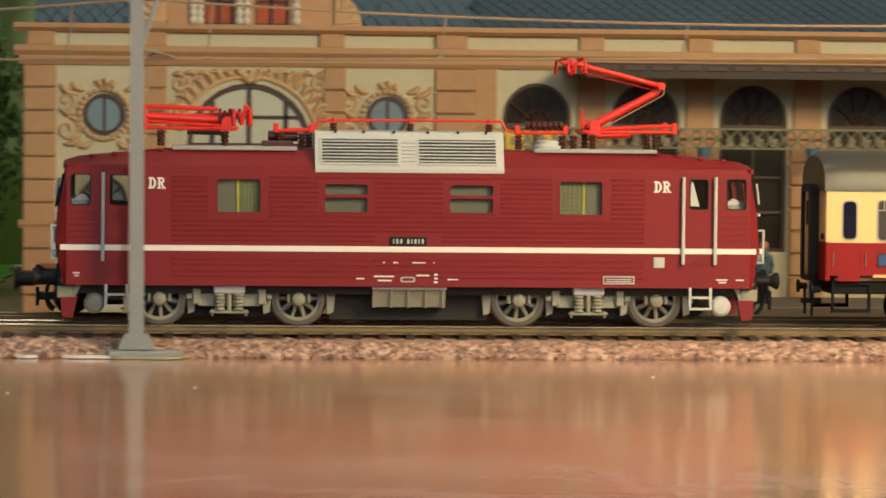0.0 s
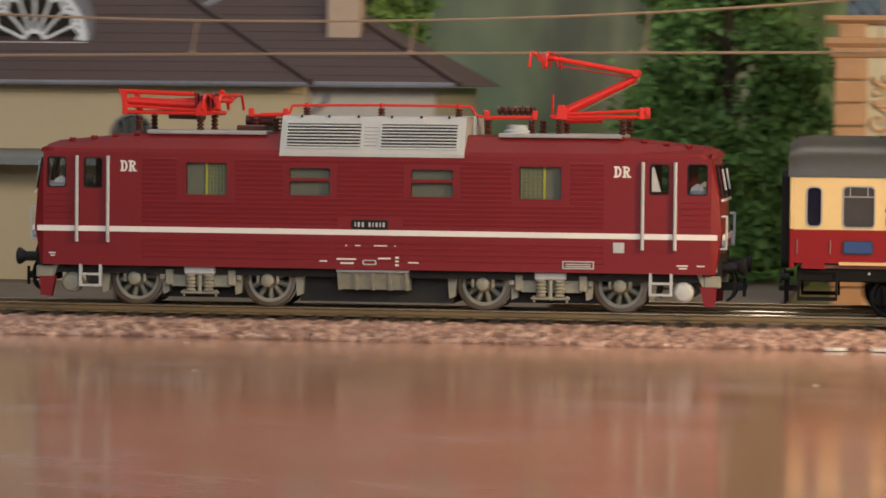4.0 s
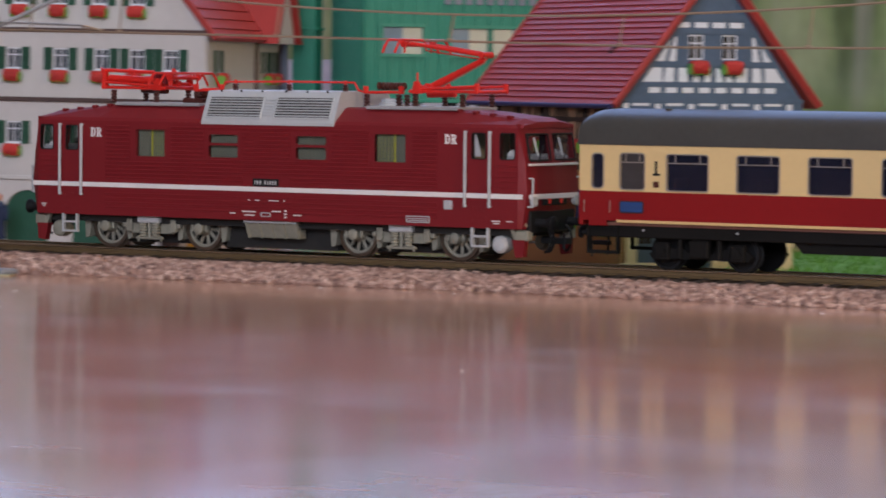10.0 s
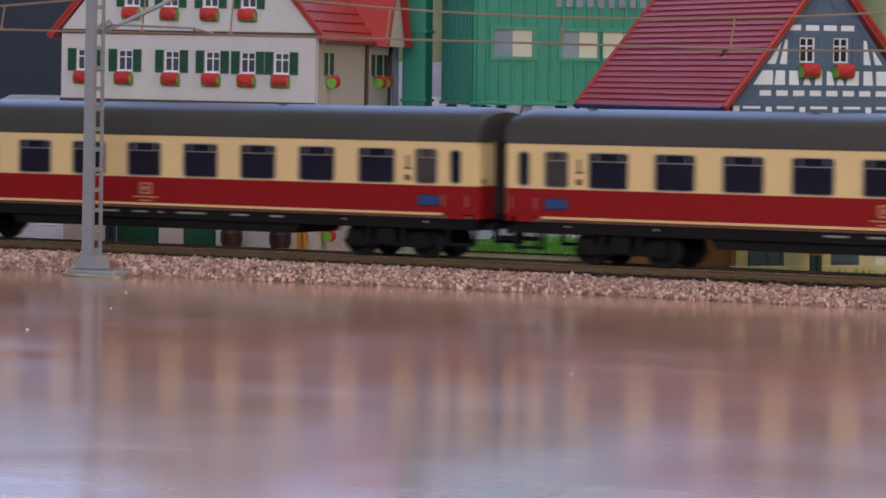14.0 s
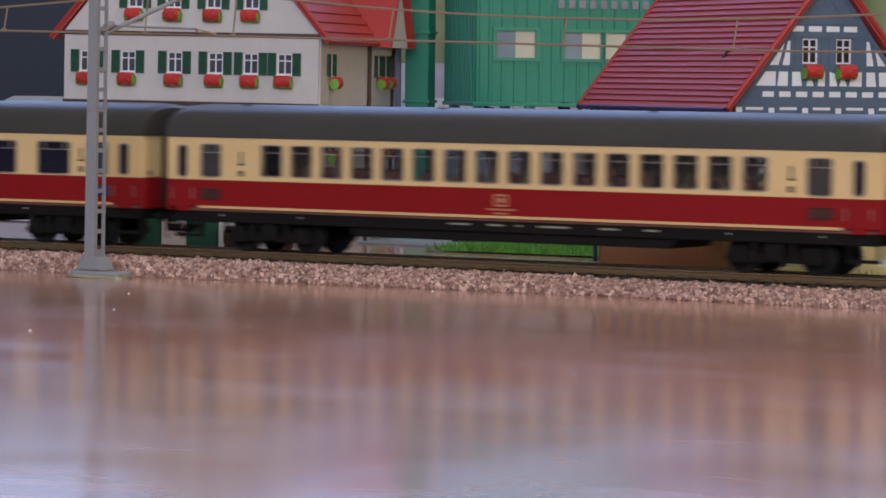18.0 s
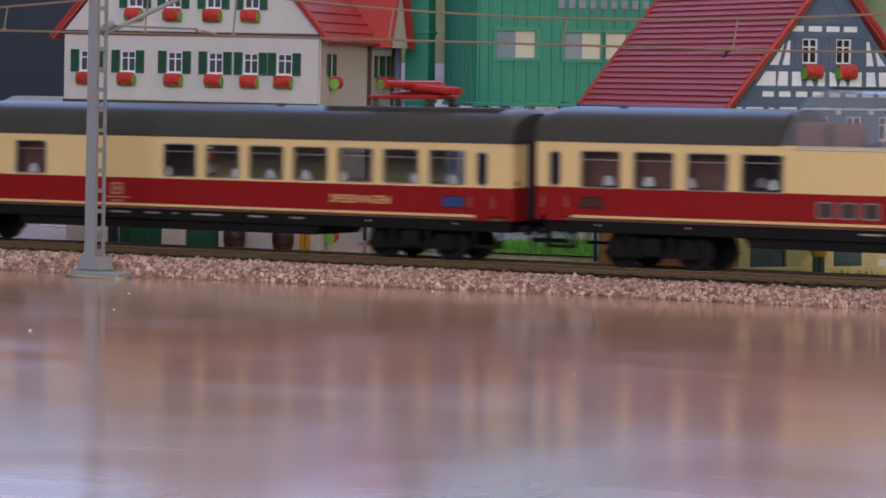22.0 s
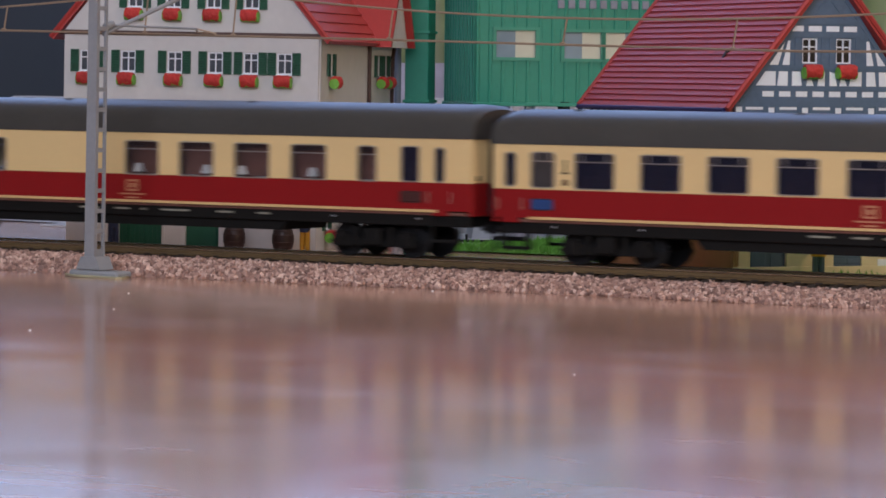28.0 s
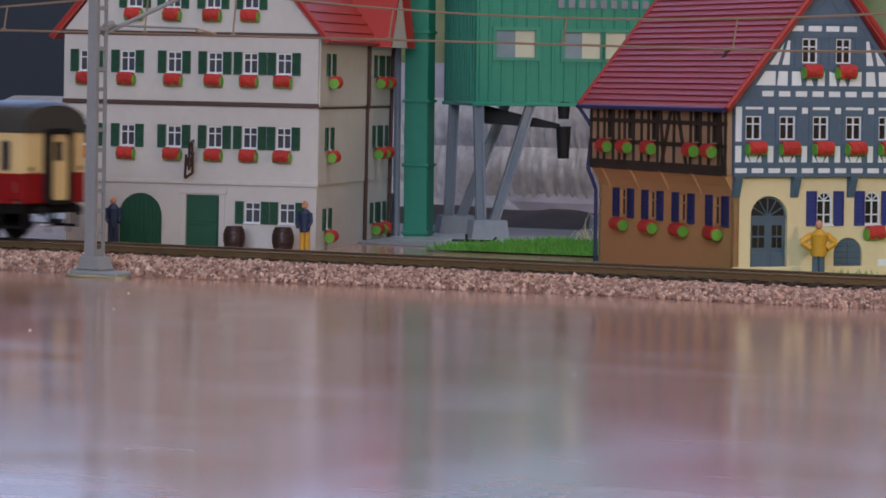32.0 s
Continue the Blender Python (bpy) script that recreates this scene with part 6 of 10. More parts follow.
def dome_coach():
    L = 259.8
    t = thing("dome_coach", 0, 0, 0, 0, "cream and dark red dome coach with a clear raised glazed roof", "coach", "coaches of the express train")
    kinds = [(5.2, 8.6, 31.8, 41.8, "door"), (251.4, 254.8, 31.8, 41.8, "door"), (238.4, 245.8, 31.4, 42.1, "plain")]
    kinds += [(16.2 + 18.4 * k, 29.6 + 18.4 * k, 31.4, 42.1, "clear" if k == 3 else "brown") for k in range(4)]
    kinds += [(178.6, 187.0, 31.6, 42.3, "clear"), (195.6, 209.0, 31.4, 42.3, "brown"), (217.6, 230.8, 31.4, 42.3, "brown")]
    low = [(x, x + 4.8, 24.4, 28.6, "lower") for x in (96.5, 104.0, 111.3, 144.6, 152.3, 159.8)]
    wheels = coach_shell(t, L, [k[:4] for k in kinds], ((5.2, 8.6), (251.4, 254.8)), [k[:4] for k in low], (84, 173))
    coach_windows(t, L, kinds + low)
    interior(t, L, M_SEAT, "lamps", ((3, 68), (186, 258)))
    crest(t, L, 206)
    for m in (None, Matrix.Translation((L, 0, 0)) @ FLIP):
        bm = B()
        box(bm, 124, 138, -16.85, -16.5, 25.2, 27.8, 0.2)
        part("dark_lettering_plate", bm, M_DARKPLATE, t, "dark lettering plate", m=m)
    blue_signs(t, L, (20, 248), True)
    # the glazed dome
    def sect(x, k, wide=1.0):
        return [(x, y * wide * (0.9 + 0.1 * k), 43.9 + k * z) for y, z in ((-16.9, 0), (-16.4, 5), (-13.6, 12.2), (-9.5, 16.7), (0, 17.9), (9.5, 16.7), (13.6, 12.2), (16.4, 5), (16.9, 0))]
    bm = B()
    stations = ((83.5, 0.5), (86, 0.72), (91, 0.96), (95, 1.0), (165, 1.0), (171, 1.0, 0.94), (178.5, 0.66, 0.74))
    rows = [[bm.verts.new(q) for q in sect(*s)] for s in stations]
    for p, q in zip(rows, rows[1:]):
        for j in range(8):
            bm.faces.new((p[j], p[j + 1], q[j + 1], q[j]))
    bm.faces.new(rows[0])
    bm.faces.new(rows[-1][::-1])
    d = part("glazed_dome", bm, M_DOME, t, "clear plastic dome")
    d.visible_shadow = False
    # smoky roof panel with a dark rim along the crown and down the sloping end
    bm = B()
    strip = ((92, 61.95, 9.4), (171, 61.95, 8.8), (178.5, 56.0, 6.5))
    rows = [[bm.verts.new((x, y, z - (1.2 if abs(y) > 1 else 0.0))) for y in (-w, 0, w)] for x, z, w in strip]
    for p, q in zip(rows, rows[1:]):
        for j in range(2):
            bm.faces.new((p[j], p[j + 1], q[j + 1], q[j]))
    part("dome_roof_panel", bm, M_SMOKE, d, "smoky grey dome roof panel")
    bm = B()
    for p, q in zip(strip, strip[1:]):
        rod(bm, (p[0], 0, p[1] + 0.2), (q[0], 0, q[1] + 0.2), 0.45, 6)
        rod(bm, (p[0], p[2], p[1] - 0.9), (q[0], q[2], q[1] - 0.9), 0.45, 6)
    part("dome_rim", bm, M_CROOF, d, "dark grey rim")
    for x in (118, 141):
        bm = B()
        pts = sect(x, 1.0)
        for p, q in zip(pts, pts[1:]):
            rod(bm, p, q, 0.2, 6)
        part("dome_rib", bm, M_LGREY, d)
    # light grey rods that stand in for highlights along the plastic
    bm = B()
    for y, z in ((-16.9, 44.2), (-13.6, 56.1), (13.6, 56.1), (16.9, 44.2)):
        rod(bm, (90, y, z), (166, y, z), 0.22, 6)
    part("dome_rail", bm, M_LGREY, d)
    bm = B()
    box(bm, 85, 172, -15, 15, 42.4, 43.4)
    part("dome_floor", bm, M_BLUE, t, "blue dome floor")
    bm = B()
    box(bm, 87, 88, -13, 13, 43.4, 52, 0.3)
    box(bm, 88, 95.5, -13, -6, 43.4, 52, 0.3)
    box(bm, 100, 107, -13, -6, 43.4, 52, 0.3)
    part("dome_bulkhead", bm, M_SEAT, t, "brown bulkhead inside the dome")
    for k in range(7):
        for y in (-11, -4, 4, 11):
            bm = B()
            box(bm, 110 + 8.6 * k, 111.2 + 8.6 * k, y - 2.6, y + 2.6, 43.4, 46.4, 0.4)
            box(bm, 110 + 8.6 * k, 114 + 8.6 * k, y - 2.6, y + 2.6, 43.4, 44.8, 0.4)
            part("dome_seat", bm, M_BLUE, t, "blue seat under the dome")
    return t, wheels, L


def bar_coach():
    L = 268.5
    t = thing("bar_coach", 0, 0, 0, 0, "cream and dark red bar coach with a blank middle wall", "coach", "coaches of the express train")
    kinds = [(13.2 + 18.3 * k, 27.0 + 18.3 * k, 31.4, 42.0, "clear") for k in range(4)]
    kinds += [(133.2 + 22.3 * k, 146.4 + 22.3 * k, 31.4, 42.0, "brown") for k in range(4)]
    kinds += [(226, 232.5, 31.4, 42.0, "brown"), (242.4, 248.7, 31.6, 42.2, "plain"), (L - 13.5, L - 10.4, 31.6, 42.0, "door")]
    wheels = coach_shell(t, L, [k[:4] for k in kinds], ((L - 13.5, L - 10.4),))
    coach_windows(t, L, kinds)
    interior(t, L, M_LGREY, "lamps", ((3, 29), (90, 265)))
    crest(t, L, 136)
    blue_signs(t, L, (246,), True)
    return t, wheels, L


LOCO, LOCO_WHEELS = loco()
COACHES = []


def second_compartment_coach(src, wheels):
    """A copy of a coach with its wheelsets found again."""
    c = copy_thing(src, Matrix.Identity(4))
    return c, [o for o in c.children if o.name.split(".")[0] == "wheelset"]


def lift_body(t, mm):
    """Raises a coach's body over its bogies."""
    for o in t.children:
        if o.name.split(".")[0] not in ("wheelset", "bogie_frame", "bogie_core", "buffer", "coupling"):
            o.location.z += mm * MM


first_coach, first_wheels, first_len = compartment_coach()
COACHES.append((first_coach, first_wheels, 111.0))
c, w = second_compartment_coach(first_coach, first_wheels)
COACHES.append((c, w, 379.3))
c, w, _ = open_coach()
COACHES.append((c, w, 647.0))
c, w, _ = dining_coach()
COACHES.append((c, w, 915.0))
c, w, _ = dome_coach()
lift_body(c, 1.1)
COACHES.append((c, w, 1195.0))
c, w, _ = bar_coach()
lift_body(c, 1.1)
COACHES.append((c, w, 1468.5))
c, w = second_compartment_coach(first_coach, first_wheels)
COACHES.append((c, w, 1744.5))
tagged(c, "last cream and dark red compartment coach of the train")


# ---- overhead line ----
MASTS = ((345.0, -24.0, 0.0), (-7.0, -24.0, -0.2), (-359.0, -36.0, 1.5), (-706.0, -50.0, 0.7), (-1048.0, -52.0, 0.0))


def contact_z(x):
    """Height of the contact wire, which dips between the second and third mast."""
    return float(np.interp(x, (-1048, -785, -630, -570, -480, -360, -180, 0, 195, 345), (80.4, 79.9, 77.2, 76.0, 74.2, 74.3, 76.5, 78.3, 80.6, 81.0)))


def messenger_z(x):
    for (a, _, _), (b, _, _), za, zb, sag in zip(MASTS, MASTS[1:], (95.0, 94.4, 92.6, 94.4), (94.4, 92.6, 94.4, 94.4), (5.4, 8.2, 9.8, 9.0)):
        if b <= x <= a:
            u = (x - b) / (a - b)
            return zb + (za - zb) * u - sag * 4 * u * (1 - u)
    return 95.0


def mast(x, y, lean):
    t = thing("catenary_mast", x, y, 0, 0, "grey lattice catenary mast on a concrete foot beside the ballast", "mast", "masts along the track")
    t.matrix_basis = pose(x * MM, y * MM, 0, 0, lean, 0)
    bm = B()
    box(bm, -7.5, 12, -4.2, 4.2, 0.2, 2.2, 0.6)
    prism(bm, [(-4.8, 2.5), (4.8, 2.5), (3.0, 6.6), (-3.0, 6.6)], "y", -3.6, 3.6)
    part("foot", bm, M_MAST, t, "grey stepped foot")
    bm = B()
    prism(bm, [((12 + 1.8 * math.sin(a * 3 + x)) * math.cos(a) + 2.5, (6.0 + 1.0 * math.sin(a * 4 + x)) * math.sin(a) - 0.6) for a in [2 * math.pi * k / 26 for k in range(26)]], "z", 0.15, 0.75)
    part("glue_smear", bm, M_GLUE, t, "dried yellowish glue round the foot")
    H = 118.0
    bm = B()
    prism(bm, [(-2.0, 6.4), (2.0, 6.4), (1.7, H), (-1.7, H)], "y", -3.1, -2.4)
    part("front_flange", bm, M_MAST, t)
    for name, y0, y1 in (("front_stile", -2.38, -1.45), ("rear_stile", 1.75, 2.7)):
        bm = B()
        prism(bm, [(0.95, 6.4), (1.85, 6.4), (1.6, H), (0.8, H)], "y", y0, y1)
        part(name, bm, M_MAST, t)
    bm = B()
    box(bm, 0.95, 1.65, -1.46, 1.76, 0, 1.35)
    rung = part("rung", bm, M_MAST, t)
    rung.location.z = 7.6 * MM
    for k in range(1, 17):
        o = new("rung", rung.data)
        o.parent, o.location.z = t, (7.6 + 6.5 * k) * MM
    bm = B()
    prism(bm, [(-1.46, 6.5), (1.76, 6.5), (1.76, 9.4), (0.15, 7.4), (-1.46, 9.4)], "x", 1.0, 1.6)
    part("gusset", bm, M_MAST, t)
    # bracket towards the track
    yy = -y
    bm = B()
    top = messenger_z(x)
    rod(bm, (0, 2.5, 78), (5, yy, top + 0.2), 0.75, 8)
    rod(bm, (0, 2.5, top + 5), (5, yy, top + 0.2), 0.45, 8)
    low = contact_z(x)
    rod(bm, (0.5, 2.5, low + 2.4), (5, yy - 4, low + 2.0), 0.4, 8)
    part("bracket", bm, M_MAST, t, "grey bracket arm reaching over the track", smooth=True)
    bm = B()
    rod(bm, (5, yy - 4, low + 2.0), (10, yy, low + 0.5), 0.35, 6)
    rod(bm, (5, yy - 4, low + 2.0), (3, yy - 1, low + 0.9), 0.35, 6)
    rod(bm, (3, yy - 1, low + 0.9), (10, yy, low + 0.5), 0.3, 6)
    part("registration_arm", bm, M_WIRE, t)
    for yv, zv in ((4.5, 80.6), (5, low + 2.5)):
        bm = B()
        rod(bm, (0.2, yv - 1.6, zv - 0.5), (0.4, yv + 1.6, zv + 0.5), 1.15, 8)
        part("insulator", bm, M_MAST, t, smooth=True)


def overhead():
    t = thing("overhead_line", 0, 0, 0, 0, "thin bronze overhead contact line hung from the masts", "overhead line")
    bm = B()
    tube(bm, [(345 - 15 * k, 0, contact_z(345 - 15 * k)) for k in range(93)], 0.42)
    part("contact_wire", bm, M_WIRE, t)
    bm = B()
    xs = [345 - (1393 / 96) * k for k in range(97)]
    tube(bm, [(a, 0, messenger_z(a)) for a in xs], 0.4)
    part("messenger_wire", bm, M_WIRE, t)
    for (a, _, _), (b, _, _) in zip(MASTS, MASTS[1:]):
        for d in (18, 80, 145, 205, 268, 330):
            x = b + d * (a - b) / 349
            bm = B()
            rod(bm, (x, 0, contact_z(x) + 0.3), (x + 1.5, 0, messenger_z(x)), 0.3, 6)
            rod(bm, (x - 0.8, 0, contact_z(x) + 0.4), (x + 0.8, 0, contact_z(x) + 0.4), 0.45, 6)
            part("dropper", bm, M_WIRE, t)


for m_x, m_y, m_lean in MASTS:
    mast(m_x, m_y, m_lean)
overhead()
for outline in ([(-26, -27.2), (-22, -28.4), (-17, -28.0), (-14, -28.6), (-13.5, -26.6), (-17, -25.2), (-23, -25.4)], [(-38, -27.2), (-35.5, -28.2), (-32.5, -27.6), (-33, -26.0), (-36.5, -25.6)]):
    bm = B()
    prism(bm, outline, "z", 0.2, 0.9)
    solid("paper_scrap", bm, M_PAPER, "torn strip of white paper at the ballast edge", "paper")


# ---- buildings ----
def spandrel(bm, cx, z0, w, h, y0, y1, rise=None):
    """Fills the two corners above a round-headed opening."""
    a = arch_pts(cx, z0, w, h, 12, rise)[2:]
    top = z0 + h + 0.02
    half = len(a) // 2
    prism(bm, [(cx + w / 2, top)] + a[:half + 1], "y", y0, y1)
    prism(bm, a[half:] + [(cx - w / 2, top)], "y", y0, y1)


def flower_box(h, m, cx, z, y, w, seed, smat=None):
    bm = B()
    rng = random.Random(seed)
    r = 2.05
    n = 12
    w *= 0.9
    prism(bm, [(y - r + r * 0.95 * math.cos(2 * math.pi * k / n), z - 0.85 + r * 0.95 * math.sin(2 * math.pi * k / n)) for k in range(n)], "x", cx - w / 2, cx + w / 2)
    fb = part("flower_box", bm, M_FLOWERGREEN, h, "bright green window box", m=m)
    # a bushy roll of blossoms, its ends left green
    bm = B()
    a, b = -0.46 + rng.uniform(-0.02, 0.03), 0.46 - rng.uniform(-0.02, 0.03)
    rows = []
    nx, na = 9, 16
    for i in range(nx + 1):
        x = cx + w * (a + (b - a) * i / nx)
        row = []
        for k in range(na):
            t = 2 * math.pi * k / na
            rr = r * (0.98 + 0.16 * rng.random()) * (0.92 if i in (0, nx) else 1.0)
            row.append(bm.verts.new((x + rng.uniform(-0.25, 0.25), y - r - 0.2 + rr * math.cos(t), z - 0.35 + 1.08 * rr * math.sin(t))))
        rows.append(row)
    for p, q in zip(rows, rows[1:]):
        for k in range(na):
            bm.faces.new((p[k], p[(k + 1) % na], q[(k + 1) % na], q[k]))
    bm.faces.new(rows[0])
    bm.faces.new(rows[-1][::-1])
    part("blossoms", bm, M_FLOWER, fb, "red blossoms", m=m)


def shutter(h, m, x0, x1, z0, z1, y, mat):
    bm = B()
    ring(bm, [(x0, z0), (x1, z0), (x1, z1), (x0, z1)], [(x0 + 0.4, z0 + 0.5), (x1 - 0.4, z0 + 0.5), (x1 - 0.4, z1 - 0.5), (x0 + 0.4, z1 - 0.5)], y - 0.8, y + 0.02)
    n = 8
    saw = []
    for k in range(n):
        z = z0 + 0.4 + (z1 - z0 - 0.8) * k / n
        saw += [(y - 0.25, z), (y - 0.65, z + 0.12)]
    prism(bm, saw + [(y - 0.25, z1 - 0.4), (y, z1 - 0.4), (y, z0 + 0.4)], "x", x0 + 0.3, x1 - 0.3)
    part("shutter", bm, mat, h, m=m)


def casement(h, m, cx, z0, w, hh, y, frame_mat, pane_mat, shut=None, sw=3.3, flowers=None, arched=False, sill=True):
    """A house window in an opening of the wall whose outer face lies at y and looks to -y."""
    x0, x1, z1 = cx - w / 2, cx + w / 2, z0 + hh
    bm = B()
    if arched:
        ring(bm, arch_pts(cx, z0, w, hh), arch_pts(cx, z0 + 0.45, w - 0.9, hh - 0.9), y + 0.4, y + 1.0)
        for k in (1, 2, 3):
            a = math.pi * k / 4
            rod(bm, (cx, y + 0.7, z1 - w / 2), (cx + w / 2 * math.cos(a), y + 0.7, z1 - w / 2 + w / 2 * math.sin(a)), 0.2, 5)
        box(bm, x0, x1, y + 0.45, y + 0.95, z1 - w / 2 - 0.25, z1 - w / 2 + 0.25)
        box(bm, x0, x1, y + 0.45, y + 0.95, z0 + hh * 0.3 - 0.2, z0 + hh * 0.3 + 0.2)
    else:
        ring(bm, [(x0, z0), (x1, z0), (x1, z1), (x0, z1)], [(x0 + 0.45, z0 + 0.45), (x1 - 0.45, z0 + 0.45), (x1 - 0.45, z1 - 0.45), (x0 + 0.45, z1 - 0.45)], y + 0.4, y + 1.0)
        box(bm, x0, x1, y + 0.45, y + 0.95, z1 - hh * 0.34 - 0.22, z1 - hh * 0.34 + 0.22)
    box(bm, cx - 0.22, cx + 0.22, y + 0.45, y + 0.95, z0, z1 - (w / 2 if arched else 0))
    if sill:
        box(bm, x0 - 0.5, x1 + 0.5, y - 0.6, y + 0.4, z0 - 0.5, z0, 0.1)
    wn = part("window", bm, frame_mat, h, m=m)
    bm = B()
    box(bm, x0, x1, y + 1.0, y + 1.4, z0, z1)
    part("pane", bm, pane_mat, wn, m=m)
    if shut:
        shutter(h, m, x0 - sw - 0.3, x0 - 0.3, z0 - 0.4, z1 + 0.3, y, shut)
        shutter(h, m, x1 + 0.3, x1 + sw + 0.3, z0 - 0.4, z1 + 0.3, y, shut)
    if flowers is not None:
        flower_box(h, m, cx, z0 - 2.3, y - 0.1, w + 1.7, flowers)


def roof_slab(h, name, mat, corners, courses, thick=0.9, label="", seed=1, verge=None):
    """A sloping roof of stepped tile courses. corners: eave a, eave b, ridge b, ridge a."""
    a, b, c, d = [Vector(p) for p in corners]
    n = (b - a).cross(d - a).normalized()
    if n.z < 0:
        n = -n
    bm = B()
    hexa(bm, [a - n * thick, b - n * thick, c - n * thick, d - n * thick, a - n * 0.05, b - n * 0.05, c - n * 0.05, d - n * 0.05])
    base = part(name, bm, mat, h, label)
    for k in range(courses):
        u0, u1 = k / courses, min(1.0, (k + 1.25) / courses)
        p, q, r, s = a.lerp(d, u0), b.lerp(c, u0), b.lerp(c, u1), a.lerp(d, u1)
        bm = B()
        hexa(bm, [p - n * 0.05, q - n * 0.05, r - n * 0.05, s - n * 0.05, p + n * 0.75, q + n * 0.75, r + n * 0.12, s + n * 0.12])
        part("tile_course", bm, mat, base)
    if verge is not None:
        for e0, e1 in ((a, d), (b, c)):
            bm = B()
            rod(bm, e0 + n * 0.3, e1 + n * 0.3, 0.9, 6)
            part("verge_board", bm, verge, base)
    return base


def timber(bm, p, q, y, w=1.3, d=0.45):
    """A beam on the wall face from (x, z) p to q."""
    w *= 1.3
    (x0, z0), (x1, z1) = p, q
    L = math.hypot(x1 - x0, z1 - z0)
    nx, nz = -(z1 - z0) / L * w / 2, (x1 - x0) / L * w / 2
    hexa(bm, [(x0 - nx, y - d, z0 - nz), (x1 - nx, y - d, z1 - nz), (x1 - nx, y + 0.1, z1 - nz), (x0 - nx, y + 0.1, z0 - nz),
              (x0 + nx, y - d, z0 + nz), (x1 + nx, y - d, z1 + nz), (x1 + nx, y + 0.1, z1 + nz), (x0 + nx, y + 0.1, z0 + nz)])


def half_timbered_house():
    W, L, C = 64.0, 110.0, 32.0
    h = thing("half_timbered_house", -542.6, 79, 0, 53.6, "half-timbered house with blue-grey beams, red roof and flower boxes", "house")
    LEFT = Matrix.Translation((0, L, 0)) @ Matrix.Rotation(-math.pi / 2, 4, "Z")
    # ground floor, gable front
    wins = [(x - 2.9, x + 2.9, 18.0, 28.8) for x in (33.2, 51.0)]
    door = (6.0, 19.4, 0, 27.4)
    low = (36.8, 47.4, 0, 13.6)
    bm = B()
    wall(bm, 0, W, 0.2, 34.4, 0, 2, wins + [door, low])
    for cx, z0, w, hh in ((12.7, 0, 13.4, 27.4), (42.1, 0, 10.6, 13.6)):
        spandrel(bm, cx, z0, w, hh, 0, 2)
    for w in wins:
        spandrel(bm, (w[0] + w[1]) / 2, w[2], w[1] - w[0], w[3] - w[2], 0, 2)
    part("ground_floor_wall", bm, M_LEMON, h, "pale yellow plaster wall")
    bm = B()
    wall(bm, 0, W, 0.2, 34.4, L - 2, L)
    box(bm, W - 2, W, 2, L - 2, 0.2, 34.4)
    part("rear_wall", bm, M_LEMON, h)
    bm = B()
    box(bm, -0.3, W, -0.4, 0.05, 0.2, 4.2, 0.1)
    part("plinth", bm, M_LEMON, h)
    # doors
    bm = B()
    prism(bm, arch_pts(12.7, 0.2, 13.4, 27.2), "y", 1.2, 1.8)
    d = part("front_door", bm, M_BLUEDOOR, h, "blue-grey arched double door")
    for x0, x1 in ((6.8, 12.2), (14.0, 18.6)):
        bm = B()
        box(bm, x0, x1, 0.9, 1.25, 1.5, 9.0, 0.15)
        part("door_panel", bm, M_BLUEDOOR, d)
        bm = B()
        for i in range(2):
            for j in range(2):
                a, b = x0 + 0.5 + (x1 - x0 - 0.6) / 2 * i, x0 + 0.1 + (x1 - x0 - 0.6) / 2 * (i + 1)
                box(bm, a, b, 1.05, 1.25, 10.4 + 4.0 * j, 13.8 + 4.0 * j)
        part("door_pane", bm, M_DARKGLASS, d)
    bm = B()
    prism(bm, arch_pts(12.7, 20.8, 12.0, 6.0, 12, 5.6), "y", 0.95, 1.25)
    part("fanlight", bm, M_DARKGLASS, d)
    bm = B()
    for k in range(1, 6):
        a = math.pi * k / 6
        rod(bm, (12.7, 0.9, 20.6), (12.7 + 6.2 * math.cos(a), 0.9, 20.6 + 6.2 * math.sin(a)), 0.25, 5)
    box(bm, 6, 19.4, 0.7, 1.3, 20.0, 21.0)
    part_split("fanlight_frame", "fanlight_bar", bm, M_BLUEDOOR, h)
    bm = B()
    prism(bm, arch_pts(42.1, 0.2, 10.6, 13.4), "y", 1.0, 1.6)
    cd = part("cellar_door", bm, M_BLUEDOOR, h, "low blue-grey arched door")
    for k in range(6):
        bm = B()
        dz = 1.2 + 1.9 * k
        wx = 5.0 if dz < 7.5 else math.sqrt(max(0.1, 5.1 ** 2 - (dz + 0.8 - 8.1) ** 2)) - 0.3
        for s0, s1 in ((42.1 - wx, 41.95), (42.25, 42.1 + wx)):
            box(bm, s0, s1, 0.75, 1.05, dz, dz + 1.6, 0.1)
        part("plank", bm, M_BLUEDOOR, cd)
    bm = B()
    ring(bm, arch_pts(12.7, 0.2, 14.6, 28.0), arch_pts(12.7, 0.2, 13.4, 27.3), -0.35, 0.1)
    part("door_surround", bm, M_LEMON, h)
    for k, w in enumerate(wins):
        casement(h, None, (w[0] + w[1]) / 2, w[2], w[1] - w[0], w[3] - w[2], 0, M_INFILL, M_DARKGLASS, M_BLUESHUT, 3.6, 60 + k if k else None, True)
    bm = B()
    box(bm, 53.2, 56.8, -0.3, 0.1, 3.2, 6.4)
    part("cellar_window", bm, M_INFILL, h, "tiny white cellar window")
    # corbels under the overhang
    for x in (0.4, 21.8, 42.6, 62.6):
        bm = B()
        prism(bm, [(-3.0, 34.4), (-3.0, 33.0), (-0.6, 27.0), (0, 27.0), (0, 34.4)], "x", x - 1.3, x + 1.3)
        part("corbel", bm, M_TIMBER, h, "blue-grey corbel")
